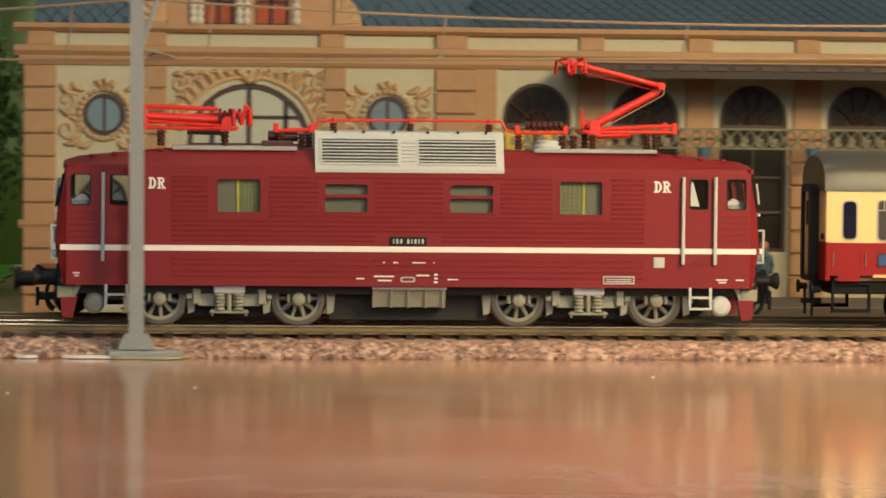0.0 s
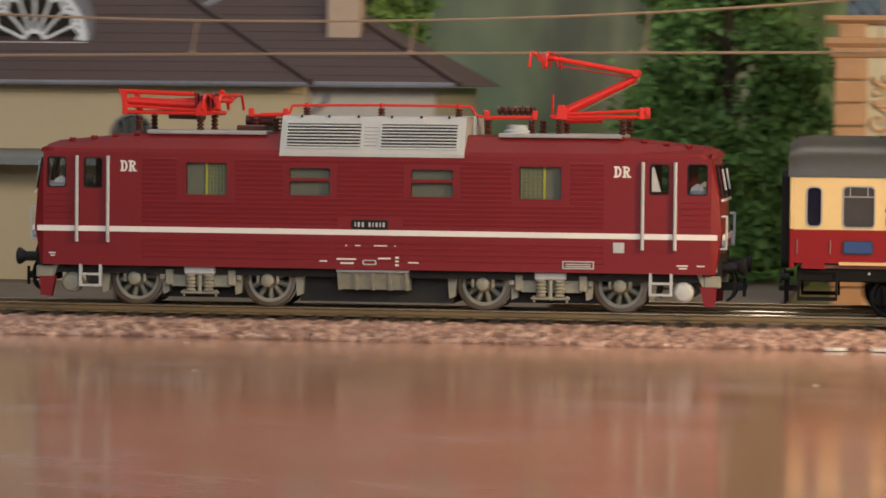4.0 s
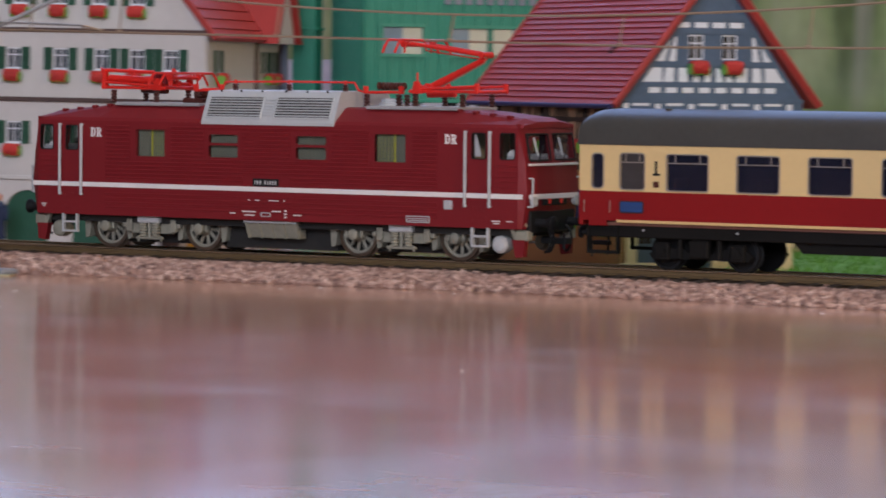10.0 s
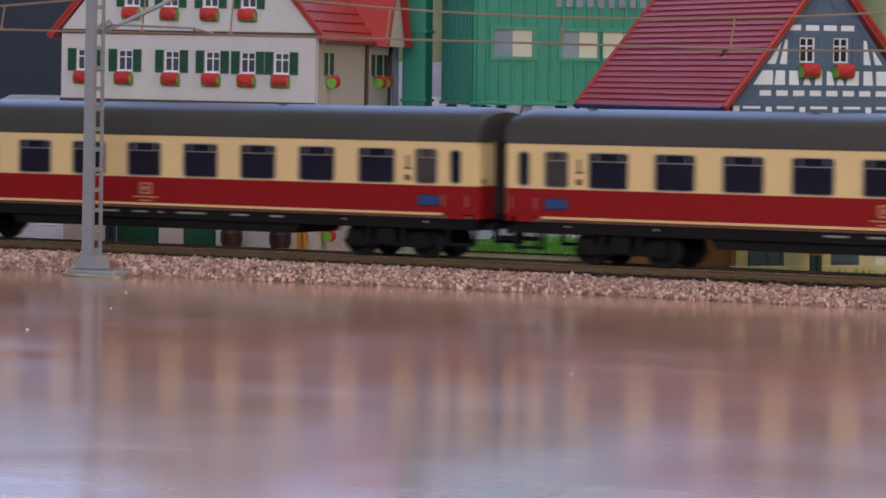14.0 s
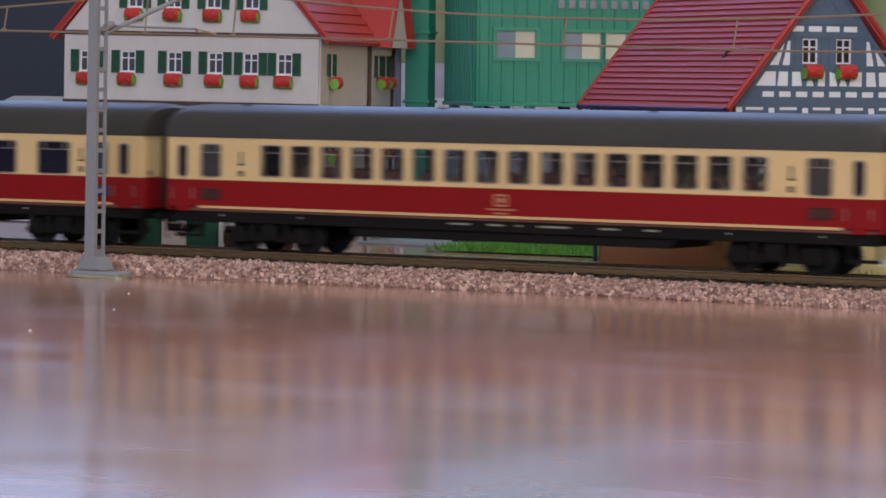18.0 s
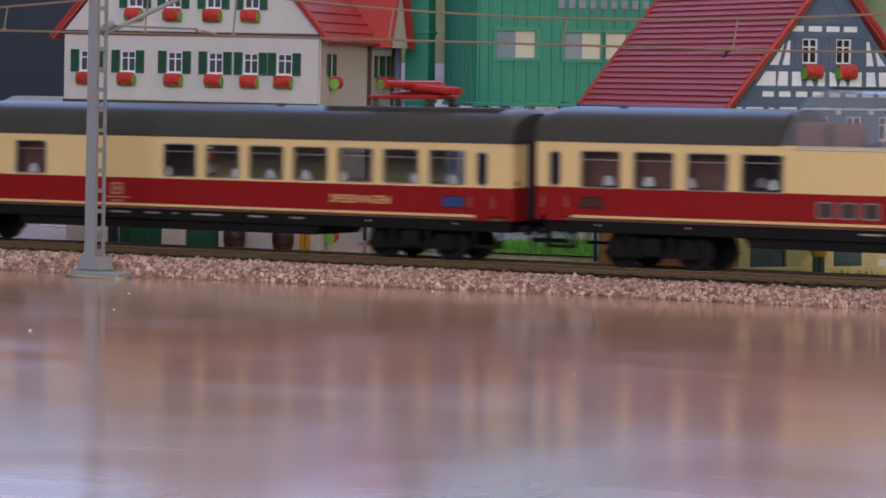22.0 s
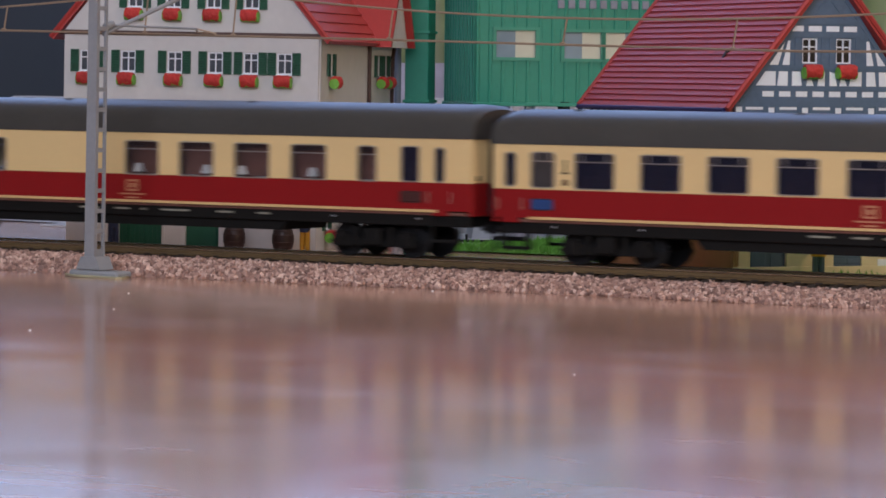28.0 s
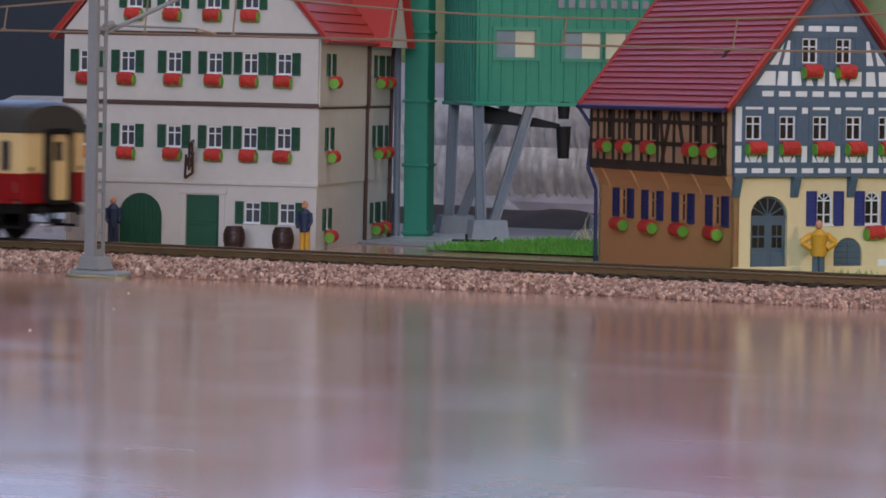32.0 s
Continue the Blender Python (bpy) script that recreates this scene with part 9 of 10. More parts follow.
    # arched windows of the wing
    for k, c in enumerate(arches):
        bm = B()
        zc, r = 63.4, 10.8
        ring(bm, arch_pts(c, 22.0, 21.6, 52.2, 16), arch_pts(c, 23.0, 19.4, 50.2, 16), 3.6, 4.8)
        box(bm, c - 10.6, c + 10.6, 3.7, 4.7, zc - 3.4, zc - 1.6)
        box(bm, c - 0.5, c + 0.5, 3.8, 4.6, 22, zc - 2)
        for j in (45.0, 34.0):
            box(bm, c - 10.6, c + 10.6, 3.8, 4.6, j, j + 0.8)
        for j in (1, 2, 3, 4):
            a = math.pi * j / 5
            rod(bm, (c, 4.2, zc - 2), (c + 9.8 * math.cos(a), 4.2, zc - 2 + 11.4 * math.sin(a)), 0.45, 6)
        n = 12
        half = [(c + 4.2 * math.cos(math.pi * j / n), zc - 2 + 4.6 * math.sin(math.pi * j / n)) for j in range(n + 1)]
        for p, q in zip(half, half[1:]):
            rod(bm, (p[0], 4.2, p[1]), (q[0], 4.2, q[1]), 0.4, 5)
        w = part_split("arched_window", "glazing_bar", bm, M_BRNFRAME, h, "tall arched window with dark brown glazing bars")
        bm = B()
        box(bm, c - 10.6, c + 10.6, 5.0, 5.4, 60.4, 74.4)
        part("upper_pane", bm, M_DARKGLASS, w)
        bm = B()
        box(bm, c - 10.6, c + 10.6, 5.0, 5.4, 22.2, 60.2)
        part("pane", bm, M_YWINDOW if k == 0 else M_DARKGLASS, w)
        for x in (-8.2, -3.4, 1.4, 6.0):
            bm = B()
            box(bm, c + x, c + x + 2.2, 4.8, 4.95, 55.0, 57.6)
            part("small_pane", bm, M_DIMPANE, w, "small dull cream pane")
    # attic dormer over the entrance and slate roofs
    bm = B()
    wall(bm, 0, 52, 91.4, 122, 1.0, 4, [(12.0, 21.2, 91.4, 108), (27.6, 38.2, 91.4, 108)])
    part("attic_wall", bm, M_SAND, h, "sandstone attic gable")
    for a, b in ((12.0, 21.2), (27.6, 38.2)):
        bm = B()
        ring(bm, [(a, 91.4), (b, 91.4), (b, 108), (a, 108)], [(a + 0.6, 92), (b - 0.6, 92), (b - 0.6, 107.4), (a + 0.6, 107.4)], 2.0, 2.8)
        box(bm, (a + b) / 2 - 0.5, (a + b) / 2 + 0.5, 1.9, 2.7, 91.4, 108)
        box(bm, a, b, 1.9, 2.7, 98.4, 99.2)
        w = part("attic_window", bm, M_BRNFRAME, h)
        bm = B()
        box(bm, a, b, 2.9, 3.2, 91.4, 108)
        part("curtain", bm, M_CURTAIN, w, "orange curtain behind the glass")
    for x in (8.6, 10.6, 22.8, 25.0, 40.4):
        bm = B()
        prof = []
        for k in range(7):
            z = 91.6 + 2.3 * k
            prof += [(0.85, z), (1.25, z + 0.6), (1.25, z + 1.5), (0.85, z + 2.1)]
        lathe(bm, prof, 10, (x, 0.2, 0))
        part("beaded_column", bm, M_STONEWALL, h, "pale beaded column", smooth=True)
    for s, x in ((-1, 0), (1, 52)):
        bm = B()
        n = 12
        prism(bm, [(x, 91.4)] + [(x + s * 8.6 * math.cos(math.pi / 2 * k / n), 91.4 + 10 * math.sin(math.pi / 2 * k / n)) for k in range(n + 1)], "y", 0.2, 3.0)
        for k in range(5):
            a = math.pi / 2 * (k + 0.5) / 5
            rod(bm, (x + s * 0.8, -0.1, 92.2), (x + s * 8 * math.cos(a), 0.0, 91.6 + 9.4 * math.sin(a)), 0.5, 6, 1.0)
        part("shell_volute", bm, M_ORNAMENT, h, "shell-shaped stucco volute")
    def slate(x0, x1, y, ang, top):
        """One slope of diamond slates, each lapping over the next below."""
        bm = B()
        hexa(bm, [(x0, y, 91.5), (x1, y, 91.5), (x1, y + 2, 91.5), (x0, y + 2, 91.5), (x0, y + top * ang, 91.5 + top), (x1, y + top * ang, 91.5 + top), (x1, y + top * ang + 2, 91.5 + top), (x0, y + top * ang + 2, 91.5 + top)])
        rs = part("slate_roof", bm, M_SLATE, h, "blue-grey diamond slate roof")
        bm = B()
        up = Vector((0, ang, 1.0)).normalized()
        out = Vector((0, -1.0, ang)).normalized()
        wd, ht = 2.3, 2.6
        for r in range(int(top * math.hypot(1, ang) / ht)):
            c = 0
            while x0 + wd * (1 + 2 * c + r % 2) < x1:
                m = Vector((x0 + wd * (1 + 2 * c + r % 2) - 0.0, y, 91.5)) + up * (ht * (r + 1) - 1.2)
                a, b = m - up * ht * 1.05 + out * 0.75, m + up * ht + out * 0.1
                lft, rgt = m - Vector((wd * 1.04, 0, 0)) + out * 0.4, m + Vector((wd * 1.04, 0, 0)) + out * 0.4
                v = [bm.verts.new(q) for q in (a, rgt, b, lft, a - out * 0.6, rgt - out * 0.38, lft - out * 0.38)]
                for f in ((0, 1, 2, 3), (0, 4, 5, 1), (3, 6, 4, 0)):
                    bm.faces.new([v[q] for q in f])
                c += 1
        tagged(part("diamond_slates", bm, M_SLATE, rs), kind="stuff")
    slate(-40, 0.0, 1.0, 0.5, 30)
    slate(52, 94, 1.0, 0.5, 30)
    slate(94, RIGHT, 5.0, 1.3, 26)
    bm = B()
    hexa(bm, [(93, 0.5, 91), (96, 0.5, 91), (96, 6, 91), (93, 6, 91), (86, 17, 122), (89, 17, 122), (89, 20, 122), (86, 20, 122)])
    part("roof_ridge", bm, M_SLATE, h)
    # platform canopy with lattice girder on the wing side
    bm = B()
    hexa(bm, [(124, -27, 77.0), (RIGHT, -27, 77.0), (RIGHT, 3, 79.6), (124, 3, 79.6), (124, -27, 80.4), (RIGHT, -27, 80.4), (RIGHT, 3, 80.6), (124, 3, 80.6)])
    box(bm, 128, RIGHT, -28, -26.6, 76.0, 80.6)
    cn = part("canopy", bm, M_TIMBERDARK, h, "dark brown platform canopy")
    x = 131.0
    while x < RIGHT - 6:
        bm = B()
        box(bm, x, x + 6.4, -28.4, -27.9, 78.2, 79.9, 0.2)
        part("canopy_panel", bm, M_BRNFRAME, cn)
        x += 8.4
    bm = B()
    for z in (54.4, 60.3):
        box(bm, 108, RIGHT, -17, -16, z, z + 0.6)
    x = 109.0
    while x < RIGHT - 6:
        rod(bm, (x, -16.5, 54.6), (x + 4.2, -16.5, 60.6), 0.36, 5)
        rod(bm, (x, -16.5, 60.6), (x + 4.2, -16.5, 54.6), 0.36, 5)
        lathe(bm, [(0.9, -0.3), (0.9, 0.3)], 8, (x + 2.1, -16.6, 57.6), "y")
        x += 4.2
    part("lattice_girder", bm, M_GIRDER, cn, "grey-green lattice girder")
    for x in (166, 200, 234, 268, 302):
        bm = B()
        lathe(bm, [(2.4, 0.4), (2.4, 3), (1.3, 4), (1.1, 50), (2.2, 54), (2.2, 55)], 12, (x, -16.5, 0))
        part("canopy_column", bm, M_TIMBER, cn, smooth=True)


def long_station_house():
    """The low house with the wide plum-coloured roof."""
    Y = 230.0
    h = thing("plum_roofed_house", 0, Y, 0, 0, "cream goods hall with a wide plum-brown hipped roof", "house")
    X0, X1, X2 = -419.0, -224.5, -182.0
    lun = [(x - 8, x + 8, 46.5, 58.6) for x in (-356, -285)]
    doors = [(x - 12, x + 12, 0.3, 38.0) for x in (-374, -285, -248)]
    bm = B()
    wall(bm, X0, X1, 0.2, 68.4, 0, 3, lun + doors)
    for w in lun:
        spandrel(bm, (w[0] + w[1]) / 2, w[2], 16, 12.1, 0, 3)
    part("main_wall", bm, M_YELLOWWALL, h, "cream plaster wall")
    bm = B()
    box(bm, X0, X1, -0.8, 0.1, 65.6, 68.4, 0.2)
    part("frieze", bm, M_YELLOWWALL, h)
    bm = B()
    wall(bm, X1, X2, 0.2, 68.4, 10, 13, [(X1 + 4, X1 + 20, 0.3, 36)])
    part("wing_wall", bm, M_GREYWALL, h, "pale grey wing wall")
    bm = B()
    box(bm, X1 - 3, X1, 3, 12.8, 0.2, 68.4)
    part("return_wall", bm, M_GREYWALL, h)
    for a, b, c, d in ((X2 - 3, X2, 13, 110), (X0, X0 + 3, 3, 110), (X0, X2, 110, 113)):
        bm = B()
        box(bm, a, b, c, d, 0.2, 68.4)
        part("side_wall", bm, M_GREYWALL, h)
    bm = B()
    box(bm, X0 + 6, X2 - 6, 40, 42, 0.3, 66)
    part("inner_wall", bm, M_DARK, h)
    bm = B()
    for k in range(2):
        box(bm, X1 + 8 + 9.5 * k, X1 + 9.6 + 9.5 * k, 9.6, 10.05, 54.6, 56.6, 0.1)
    part("small_vents", bm, M_GREYROOF, h)
    bm = B()
    for k in range(9):
        box(bm, X0 - 13, X0 - 0.2, 6, 30, 0.4 + 7.3 * k, 7.4 + 7.3 * k, 0.4)
    part("brick_pier", bm, M_BRICKRED, h, "dark red brick end pier")
    for w in lun:
        bm = B()
        c = (w[0] + w[1]) / 2
        ring(bm, arch_pts(c, w[2], 16, 12.1, 14), arch_pts(c, w[2] + 0.8, 14.4, 10.5, 14), 0.8, 1.8)
        for k in range(1, 6):
            x = c - 8 + 16 * k / 6
            box(bm, x - 0.3, x + 0.3, 0.9, 1.7, w[2], w[2] + 12 * math.sqrt(max(0.05, 1 - ((x - c) / 8) ** 2)) * 0.9)
        box(bm, c - 7.8, c + 7.8, 0.9, 1.7, w[2] + 4.4, w[2] + 5.0)
        lw = part_split("lunette_window", "glazing_bar", bm, M_GREYROOF, h, "arched window with grey glazing bars")
        bm = B()
        box(bm, w[0], w[1], 1.9, 2.3, w[2], w[3])
        part("pane", bm, M_DARKGLASS, lw)
    for d in doors:
        bm = B()
        box(bm, d[0], d[1], 1.6, 2.2, 0.4, 38)
        dd = part("goods_door", bm, M_DARK, h, "dark goods door")
        bm = B()
        ring(bm, [(d[0] - 1, 0.3), (d[1] + 1, 0.3), (d[1] + 1, 39), (d[0] - 1, 39)], [(d[0], 0.3), (d[1], 0.3), (d[1], 38), (d[0], 38)], -0.3, 0.2)
        part("door_frame", bm, M_GREYWALL, dd)
    bm = B()
    hexa(bm, [(-402, -22, 41.0), (-226, -22, 41.0), (-226, 0, 43.5), (-402, 0, 43.5), (-402, -22, 43.5), (-226, -22, 43.5), (-226, 0, 46.2), (-402, 0, 46.2)])
    part("awning", bm, M_GREYROOF, h, "grey flat awning over the loading doors")
    for x in (-396, -340, -285, -232):
        bm = B()
        prism(bm, [(-20, 41.5), (-1, 41.5), (-1, 31)], "x", x - 1, x + 1)
        part("awning_bracket", bm, M_BRICKRED, h)
    bm = B()
    for p, q in (((X1 + 6, 9, 66), (X1 + 5, 9, 63)), ((X1 + 5, 9, 63), (X1 - 1.5, -1.2, 57)), ((X1 - 1.5, -1.2, 57), (X1 - 1.5, -1.2, 0.5))):
        rod(bm, p, q, 0.8, 8)
    part("downpipe", bm, M_LEAD, h, "grey downpipe", smooth=True)
    bm = B()
    rod(bm, (X0 - 3, -9.4, 69), (X1 + 2, -9.4, 69), 1.0, 8)
    rod(bm, (-458, 44.6, 68.8), (X0, 44.6, 68.8), 1.0, 8)
    rod(bm, (X1, 0.6, 69), (X2 + 8, 0.6, 69), 1.0, 8)
    part("gutter", bm, M_LEAD, h, smooth=True)
    # hipped roofs
    def hip(x0, x1, y0, y1, z, rise, mat, name):
        ym, run = (y0 + y1) / 2, rise / 0.57
        a, b, c, d = (x0, y0, z), (x1, y0, z), (x1, y1, z), (x0, y1, z)
        e, f = (x0 + run, ym, z + rise), (x1 - run, ym, z + rise)
        bm = B()
        v = [bm.verts.new(p) for p in (a, b, c, d, e, f)]
        for q in ((0, 1, 5, 4), (1, 2, 5), (2, 3, 4, 5), (3, 0, 4), (3, 2, 1, 0)):
            bm.faces.new([v[i] for i in q])
        r = part(name, bm, mat, h, "plum-brown hipped roof")
        for k in range(14):
            u0, u1 = k / 14, (k + 1.2) / 14
            A, Bv, F, E = Vector(a), Vector(b), Vector(f), Vector(e)
            n = (Bv - A).cross(E - A).normalized()
            p, q, rr, s = A.lerp(E, u0), Bv.lerp(F, u0), Bv.lerp(F, min(u1, 1)), A.lerp(E, min(u1, 1))
            bm = B()
            hexa(bm, [p, q, rr, s, p + n * 0.2, q + n * 0.2, rr + n * 0.05, s + n * 0.05])
            part("tile_course", bm, mat, r)
        for p, q, mt in ((a, e, M_LEAD), (b, f, M_PLUMROOF), (e, f, M_PLUMROOF)):
            bm = B()
            rod(bm, Vector(p) + Vector((0, -0.2, 0.4)), Vector(q) + Vector((0, -0.2, 0.4)), 1.1, 6)
            part("hip_ridge", bm, mt, r)
        return r
    hip(X0 - 3, X1 + 3, -10, 120, 69.6, 46, M_PLUMROOF, "roof")
    # rear wing with a gable end behind the hip
    bm = B()
    for k in (0, 1):
        xw = (-454.0, -333.0)[k]
        prism(bm, [(51, 0.2), (179, 0.2), (179, 66), (115, 103), (51, 66)], "x", xw, xw + 3)
    box(bm, -451, -333, 51, 54, 0.2, 67)
    box(bm, -451, -333, 176, 179, 0.2, 67)
    part("rear_wing_wall", bm, M_YELLOWWALL, h, "cream plaster wall of the rear wing")
    for y in (45.0, 185.0):
        roof_slab(h, "rear_wing_roof", M_PLUMROOF, [(-458, y, 69.4), (-326, y, 69.4), (-326, 115, 108), (-458, 115, 108)], 14, 1.0, "plum-brown roof of the rear wing")
    hip(X1 - 90, X2 + 10, 0, 110, 69, 42, M_PLUMROOF, "wing_roof")
    bm = B()
    box(bm, -221.5, -210.0, 21, 32, 78, 122, 0.4)
    ch = part("chimney", bm, M_PINKTAN, h, "tan sandstone chimney")
    bm = B()
    box(bm, -222.5, -209.0, 20, 33, 118, 120.5, 0.4)
    part("chimney_cap", bm, M_PINKTAN, ch)
    # fan-shaped dormer
    bm = B()
    cx, zc, yd = -322.0, 82.2, 9.0
    n = 16
    ring(bm, [(cx + 19 * math.cos(math.pi * k / n), zc + 21 * math.sin(math.pi * k / n)) for k in range(n + 1)],
         [(cx + 16.6 * math.cos(math.pi * k / n), zc + 0.6 + 18.4 * math.sin(math.pi * k / n)) for k in range(n + 1)], yd, yd + 3)
    box(bm, cx - 19, cx + 19, yd - 0.8, yd + 3, zc - 1.4, zc + 0.6)
    for k in range(1, 8):
        a = math.pi * k / 8
        rod(bm, (cx + 4 * math.cos(a), yd + 1, zc + 4.4 * math.sin(a)), (cx + 16.8 * math.cos(a), yd + 1, zc + 18.6 * math.sin(a)), 0.55, 6)
    for k in range(8):
        a0, a1 = math.pi * k / 8, math.pi * (k + 1) / 8
        am = (a0 + a1) / 2
        for p, q in ((a0, am), (am, a1)):
            r0 = 14.6 if p == a0 else 16.6
            r1 = 16.6 if p == a0 else 14.6
            rod(bm, (cx + r0 * math.cos(p), yd + 1, zc + r0 * 1.1 * math.sin(p)), (cx + r1 * math.cos(q), yd + 1, zc + r1 * 1.1 * math.sin(q)), 0.8, 6)
    ring(bm, [(cx + 4.6 * math.cos(math.pi * k / n), zc + 5 * math.sin(math.pi * k / n)) for k in range(n + 1)],
         [(cx + 3.4 * math.cos(math.pi * k / n), zc + 3.6 * math.sin(math.pi * k / n)) for k in range(n + 1)], yd + 0.4, yd + 1.6)
    dm = part("fan_dormer", bm, M_INFILL, h, "white fan-shaped dormer tracery")
    bm = B()
    prism(bm, [(cx + 18 * math.cos(math.pi * k / n), zc + 20 * math.sin(math.pi * k / n)) for k in range(n + 1)], "y", yd + 2.2, yd + 2.8)
    part("dormer_glass", bm, M_DARKGLASS, dm)
    bm = B()
    prev = None
    for y, k in ((yd + 0.5, 1.0), (yd + 46, 0.98)):
        row = [bm.verts.new((cx + 20.4 * k * math.cos(math.pi * j / n), y, zc + 22.4 * k * math.sin(math.pi * j / n))) for j in range(n + 1)]
        row2 = [bm.verts.new((cx + 19.4 * k * math.cos(math.pi * j / n), y, zc + 21.4 * k * math.sin(math.pi * j / n))) for j in range(n + 1)]
        if prev:
            for j in range(n):
                bm.faces.new((prev[0][j], prev[0][j + 1], row[j + 1], row[j]))
                bm.faces.new((prev[1][j + 1], prev[1][j], row2[j], row2[j + 1]))
                bm.faces.new((prev[0][j + 1], prev[0][j], prev[1][j], prev[1][j + 1]))
        prev = (row, row2)
    part("dormer_roof", bm, M_LEAD, dm, "curved lead dormer roof")
    bm = B()
    rod(bm, (X0 - 14, 4, 50), (X0 - 18, -2, 52), 0.5, 6)
    box(bm, X0 - 20, X0 - 16.4, -3.6, -0.4, 44, 51, 0.5)
    part("wall_lantern", bm, M_BLACK, h, "small black wall lantern")


def tree(name, x, y, height, spread, base, leaf_mat, label, seed, n=2600):
    t = thing(name, x, y, 0, 0, label, "tree")
    rng = random.Random(seed)
    bm = B()
    rod(bm, (0, 0, 0.3), (1, 0, base + 8), 3.4, 9, 2.4)
    limbs = []
    for k in range(14):
        a = rng.uniform(0, 6.28)
        z = base + (height - base) * (0.05 + 0.8 * k / 14)
        L = spread * (0.55 + 0.35 * rng.random()) * (1 - 0.5 * k / 14)
        p, q = Vector((1, 0, z - 6)), Vector((L * math.cos(a), L * math.sin(a), z + L * 0.35))
        rod(bm, p, q, 1.1, 6, 0.3)
        limbs.append((p, q))
    rod(bm, (1, 0, base + 8), (0, 0, height * 0.93), 2.4, 8, 0.5)
    part("trunk", bm, M_BARK, t, "brown trunk and limbs", smooth=True)
    g = np.random.default_rng(seed)
    centres = []
    for k in range(150):
        u = g.uniform(0, 1)
        z = base + (height - base) * u
        prof = math.sin(math.pi * min(1, 0.12 + u * 0.86)) ** 0.6
        a, r = g.uniform(0, 6.28), spread * prof * math.sqrt(g.uniform(0.15, 1))
        centres.append((r * math.cos(a), r * math.sin(a), z))
    centres = np.array(centres)
    pick = g.integers(0, len(centres), n)
    c = centres[pick] + g.normal(0, spread * 0.12, (n, 3))
    s = g.uniform(1.1, 2.4, n)
    d1 = g.normal(0, 1, (n, 3))
    d1 /= np.linalg.norm(d1, axis=1)[:, None]
    d2 = np.cross(d1, g.normal(0, 1, (n, 3)))
    d2 /= np.linalg.norm(d2, axis=1)[:, None]
    v = np.stack([c - d1 * s[:, None], c + d2 * s[:, None] * 0.6, c + d1 * s[:, None], c - d2 * s[:, None] * 0.6], 1).reshape(-1, 3)
    v[:, 2] = np.maximum(v[:, 2], 1.0)
    me = bpy.data.meshes.new("crown")
    me.from_pydata((v * MM).tolist(), [], np.arange(4 * n).reshape(-1, 4).tolist())
    me.materials.append(leaf_mat)
    ob = new("crown", me)
    ob.parent = t
    tagged(ob, "crown of many small leaves")


def figurine(name, x, y, z, rz, hgt, top_mat, label, pose_kind="stand", head=(0.6, 0.35, 0.25), legs=None):
    """A small painted model figure as one plain mesh."""
    bm = B()
    k = hgt / 20.0
    for s in (-1, 1):
        rod(bm, (s * 1.1 * k, 0, 0.2), (s * 0.9 * k, 0, 9.4 * k), 0.95 * k, 8, 1.15 * k)
        box(bm, s * 1.2 * k - 0.8 * k, s * 1.2 * k + 0.8 * k, -1.8 * k, 0.8 * k, 0.2, 1.0 * k, 0.2)
    split = len(bm.faces)
    wide = 1.3 if pose_kind == "hips" else 1.0
    lathe(bm, [(1.9 * k * wide, 8.2 * k), (2.1 * k * wide, 9.6 * k), (1.9 * k * wide, 12 * k), (2.5 * k * wide, 15.2 * k), (1.0 * k, 17.0 * k)], 12)
    for s in (-1, 1):
        if pose_kind == "hips":
            rod(bm, (s * 2.4 * k, 0, 15.2 * k), (s * 5.6 * k, 0, 12.6 * k), 1.15 * k, 8)
            rod(bm, (s * 5.6 * k, 0, 12.6 * k), (s * 2.6 * k, -0.8 * k, 10.6 * k), 1.0 * k, 8)
        else:
            rod(bm, (s * 2.2 * k, 0, 15.4 * k), (s * 2.7 * k, -0.8 * k, 12 * k), 0.8 * k, 7)
            rod(bm, (s * 2.7 * k, -0.8 * k, 12 * k), (s * 2.0 * k, -2.4 * k, 10 * k), 0.65 * k, 7)
    split2 = len(bm.faces)
    blob(bm, (0, -0.1 * k, 18.4 * k), 1.5 * k, (0.9, 1, 1.12), 2, 0.1)
    bm.faces.ensure_lookup_table()
    for i, f in enumerate(bm.faces):
        f.material_index = 1 if i < split else (0 if i < split2 else 2)
    me = mesh_of(name, bm, top_mat, True)
    me.materials.append(legs or M_BLUEDOOR)
    me.materials.append(M_SKINPAINT)
    ob = new(name, me)
    ob.matrix_basis = pose(x * MM, y * MM, z * MM, 0, 0, rz)
    tagged(ob, label, "figurine", "painted model figures")


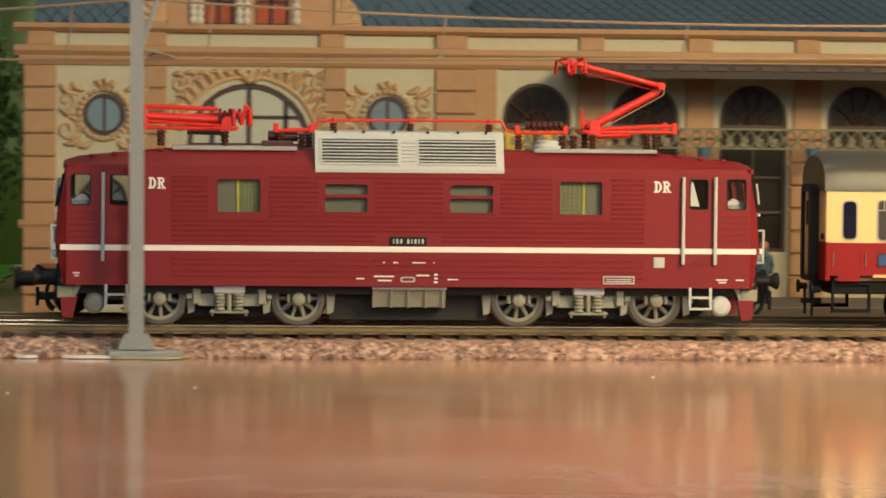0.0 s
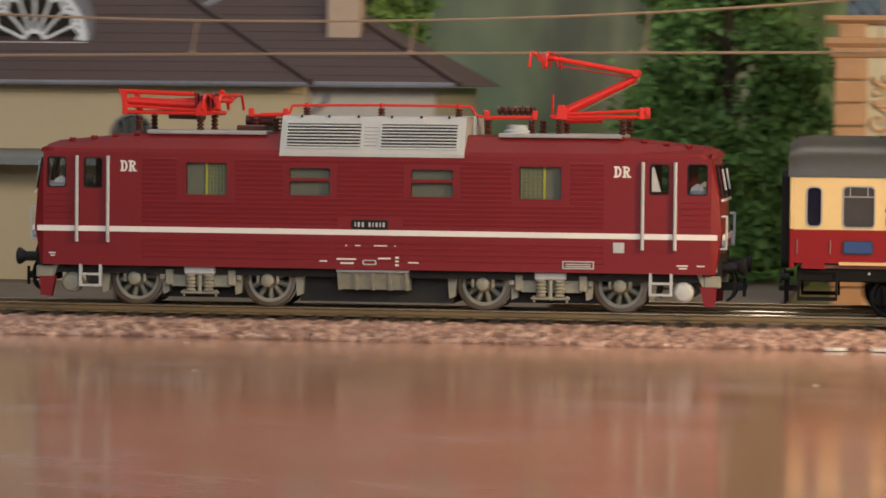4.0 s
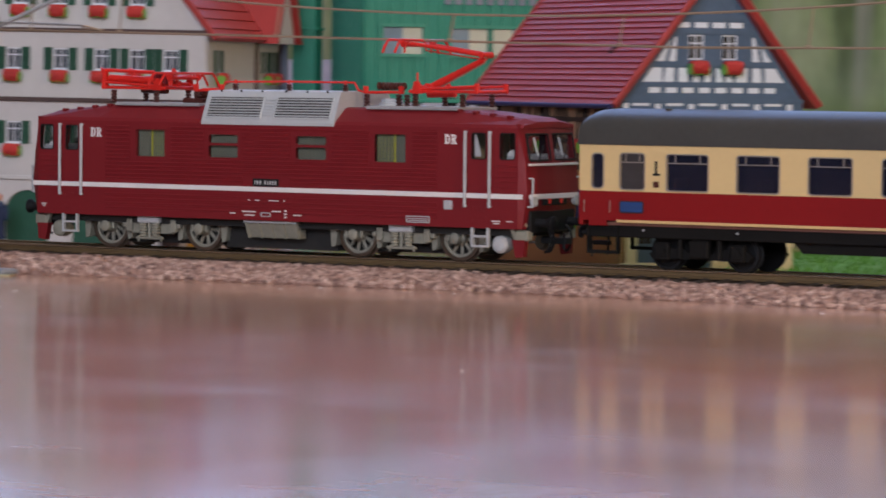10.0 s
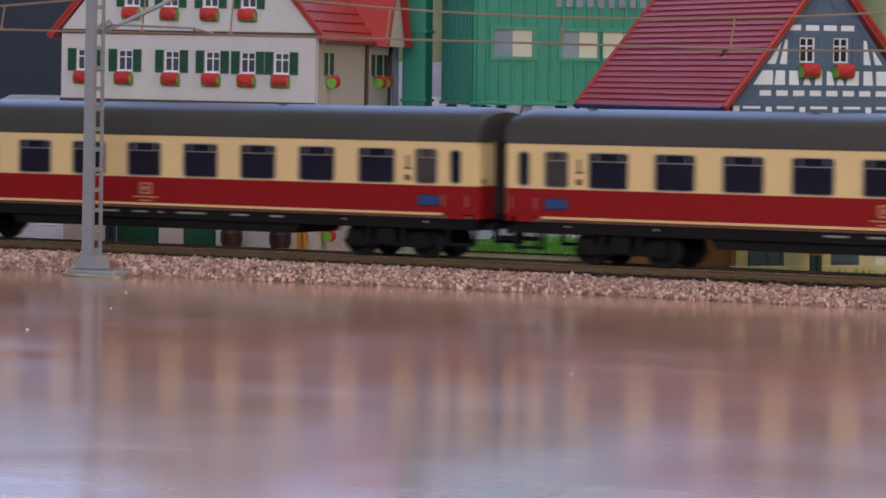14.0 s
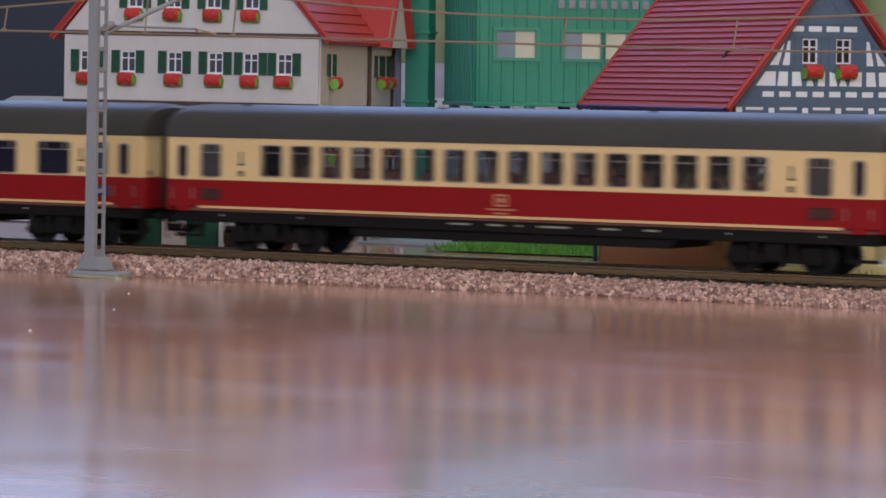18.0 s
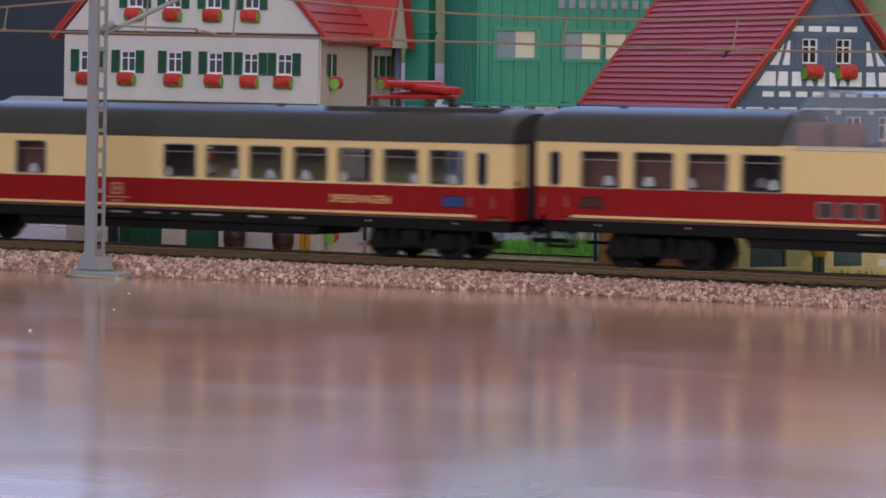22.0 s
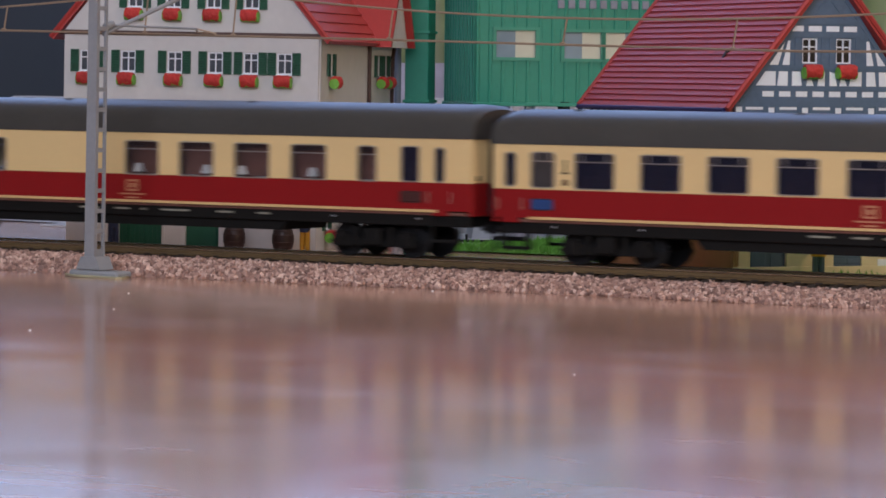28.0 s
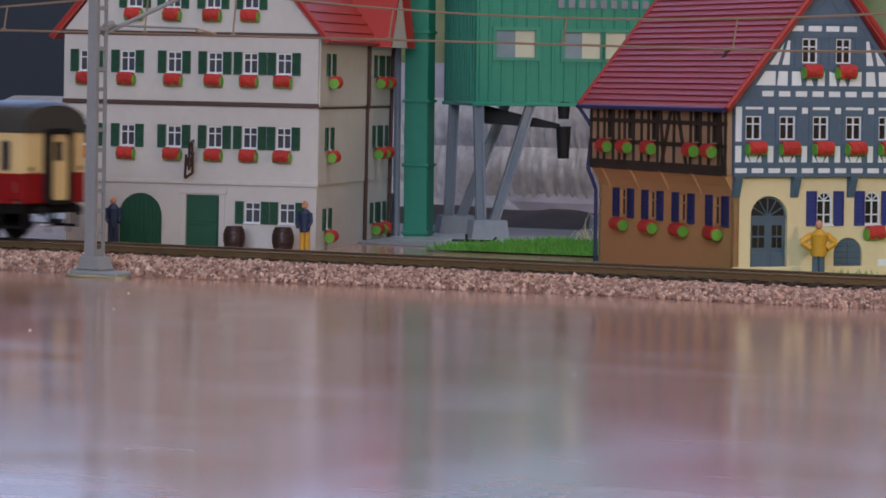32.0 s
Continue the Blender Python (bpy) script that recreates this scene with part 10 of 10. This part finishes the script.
def wagon():
    t = thing("flat_wagon", 62, 62, 0, 0, "low black flat wagon with a rust-orange deck on a siding", "wagon")
    bm = B()
    box(bm, -98, 98, -14, 14, 15.5, 19, 0.4)
    part("chassis", bm, M_BLACK, t)
    for k in range(28):
        bm = B()
        box(bm, -98 + 7 * k, -91.4 + 7 * k, -14.6, 14.6, 19, 20.4, 0.2)
        part("deck_plank", bm, M_RUST, t)
    for s in (-1, 1):
        for y in (-10, 10):
            bm = B()
            rod(bm, (s * 98, y, 16.5), (s * 103, y, 16.5), 1.5, 10)
            rod(bm, (s * 103, y, 16.5), (s * 103.8, y, 16.5), 2.9, 14)
            part("buffer", bm, M_BLACK, t, smooth=True)
        for x in (70, 88):
            bm = B()
            for y in (-8.6, 8.6):
                lathe(bm, [(5.2, -0.9), (5.2, 0.9)], 18, (s * x, y, 12.0), "y")
            rod(bm, (s * x, -8, 12.0), (s * x, 8, 12.0), 1, 8)
            part("wheelset", bm, M_BLACK, t, smooth=True)
        bm = B()
        prism(bm, [(s * 79 - 14, 15.5), (s * 79 + 14, 15.5), (s * 79 + 12, 10), (s * 79 - 12, 10)], "y", -12.5, -11)
        part("bogie_frame", bm, M_BLACK, t)
    sd = thing("siding_track", 0, 0, 0, 0, "second model track on dark sleepers behind the train", "track")
    for y in (53.75, 70.25):
        bm = B()
        box(bm, -120, 260, y - 0.5, y + 0.5, 4.0, 6.6, 0.2)
        part("rail", bm, M_RAIL, sd)
    bm = B()
    box(bm, -1.3, 1.3, 47, 77, 0.3, 4.0, 0.2)
    sl = part("sleeper", bm, M_SLEEPER, sd)
    sl.location.x = -118 * MM
    for k in range(1, 53):
        o = new("sleeper", sl.data)
        o.parent, o.location.x = sd, (-118 + 7.1 * k) * MM


def platform():
    bm = B()
    box(bm, 108, 330, 96, 149.5, 0.2, 8.0, 0.5)
    solid("platform", bm, M_PLATFORM, "grey station platform", kind="structure")


M_SKINPAINT = material("figure_skin_paint", (0.55, 0.26, 0.16), 0.5, vary=0.1)
grand_station()
long_station_house()
platform()
wagon()
tree("dark_tree", -87, 300, 150, 36, 8, M_LEAF, "dense dark green model tree between the buildings", 11, 26000)
tree("leafy_tree", -240, 440, 150, 24, 72, M_LEAFB, "leafy mid-green model tree behind the plum roof", 12, 20000)
tree("leafy_tree", -524, 450, 165, 30, 44, M_LEAF, "leafy dark green model tree behind the goods hall", 13, 24000)
figurine("figurine", -741, 119, 0, 15, 19.5, M_BLUEJACKET, "small painted figure in navy coat and orange trousers", legs=M_YJACKET)
figurine("figurine", -818, 104, 0, 40, 19.5, M_BLUEJACKET, "small painted figure in a dark blue coat by the gate", legs=M_BLUEJACKET)
figurine("figurine", -518, 92, 0, 35, 20, M_YJACKET, "small painted figure in a yellow jacket, arms akimbo", "hips")
figurine("figurine", -262, 122, 0, 0, 20, M_BLACK, "small painted figure in dark clothes by the goods hall", legs=M_BLACK)
figurine("figurine", 128, 112, 8, 0, 19, M_CRED, "small painted figure in a red coat on the platform", legs=M_BLACK)
figurine("figurine", 181, 110, 8, 0, 19, M_BLUEDOOR, "small painted figure in a blue shirt on the platform", legs=M_BLACK)


# ---- what moves ----
RUN = ((0.0, 65.0), (0.5, 41.3), (1.0, 13.1), (1.5, -12.0), (2.0, -39.2), (2.5, -65.1), (3.0, -96.2), (3.5, -127.0),
       (5.5, -257.5), (6.0, -295.3), (6.5, -332.0), (7.0, -372.0), (7.5, -410.2), (8.0, -451.8), (8.5, -491.7), (9.0, -534.1),
       (9.5, -574.5), (10.0, -617.6), (10.5, -658.5), (11.0, -700.8), (11.5, -737.0), (12.0, -775.2), (13.0, -861.4), (14.0, -950.0),
       (15.5, -1087.5), (18.0, -1349.5), (19.0, -1454.0), (20.0, -1561.0), (21.0, -1659.0), (22.0, -1756.0), (23.0, -1846.0), (24.5, -1982.5),
       (26.0, -2124.5), (29.0, -2422.0), (30.0, -2534.0), (31.5, -2704.0), (32.0, -2765.0))


def train_x(t):
    """The locomotive's place along the track, in mm: a smooth curve through RUN."""
    for k in range(len(RUN) - 1):
        (t0, x0), (t1, x1) = RUN[k], RUN[k + 1]
        if t <= t1:
            def slope(i):
                if i == 0 or i == len(RUN) - 1:
                    j = min(i, len(RUN) - 2)
                    return (RUN[j + 1][1] - RUN[j][1]) / (RUN[j + 1][0] - RUN[j][0])
                return (RUN[i + 1][1] - RUN[i - 1][1]) / (RUN[i + 1][0] - RUN[i - 1][0])
            h = t1 - t0
            u = (t - t0) / h
            return ((2 * u ** 3 - 3 * u ** 2 + 1) * x0 + (u ** 3 - 2 * u ** 2 + u) * h * slope(k) + (3 * u ** 2 - 2 * u ** 3) * x1 + (u ** 3 - u ** 2) * h * slope(k + 1))
    return RUN[-1][1]


def motions():
    steps = [0.5 * k for k in range(65)]
    for ob, offset in [(LOCO, 0.0)] + [(c, o) for c, _, o in COACHES]:
        walk(ob, [(t, pose((train_x(t) + offset) * MM, 0, 0)) for t in steps])
    # the raised pantograph follows the height of the wire
    def swing(centre, angle):
        m = Matrix.Translation(centre * MM)
        return m @ Matrix.Rotation(angle, 4, "Y") @ m.inverted()
    reach = PANTO_HEAD - PANTO_KNEE
    rows = []
    for t in steps:
        z = contact_z(train_x(t) + PANTO_HEAD.x) - 1.0
        low = (PANTO_HEAD.z - z) * 0.3 / (PANTO_KNEE - PANTO_HINGE).x
        knee = PANTO_HINGE + Matrix.Rotation(low, 3, "Y") @ (PANTO_KNEE - PANTO_HINGE)
        up = math.asin((z - knee.z) / reach.length) - math.asin(reach.z / reach.length)
        head = knee + Matrix.Rotation(up, 3, "Y") @ reach
        rows.append((t, swing(PANTO_HINGE, low), Matrix.Translation((knee - PANTO_KNEE) * MM) @ swing(PANTO_KNEE, up), Matrix.Translation((head - PANTO_HEAD) * MM)))
    for k, ob in enumerate(PANTO_PARTS):
        walk(ob, [(r[0], r[1 + k]) for r in rows])
    ticks = [k / 15 for k in range(481)]
    xs = [train_x(t) for t in ticks]
    for group, r in [(LOCO_WHEELS, 7.2)] + [(w, 5.4) for _, w, _ in COACHES]:
        for k, ws in enumerate(group):
            at = ws.location.copy()
            walk(ws, [(t, Matrix.Translation(at) @ Matrix.Rotation(x / r + 0.4 * k, 4, "Y")) for t, x in zip(ticks, xs)])


motions()
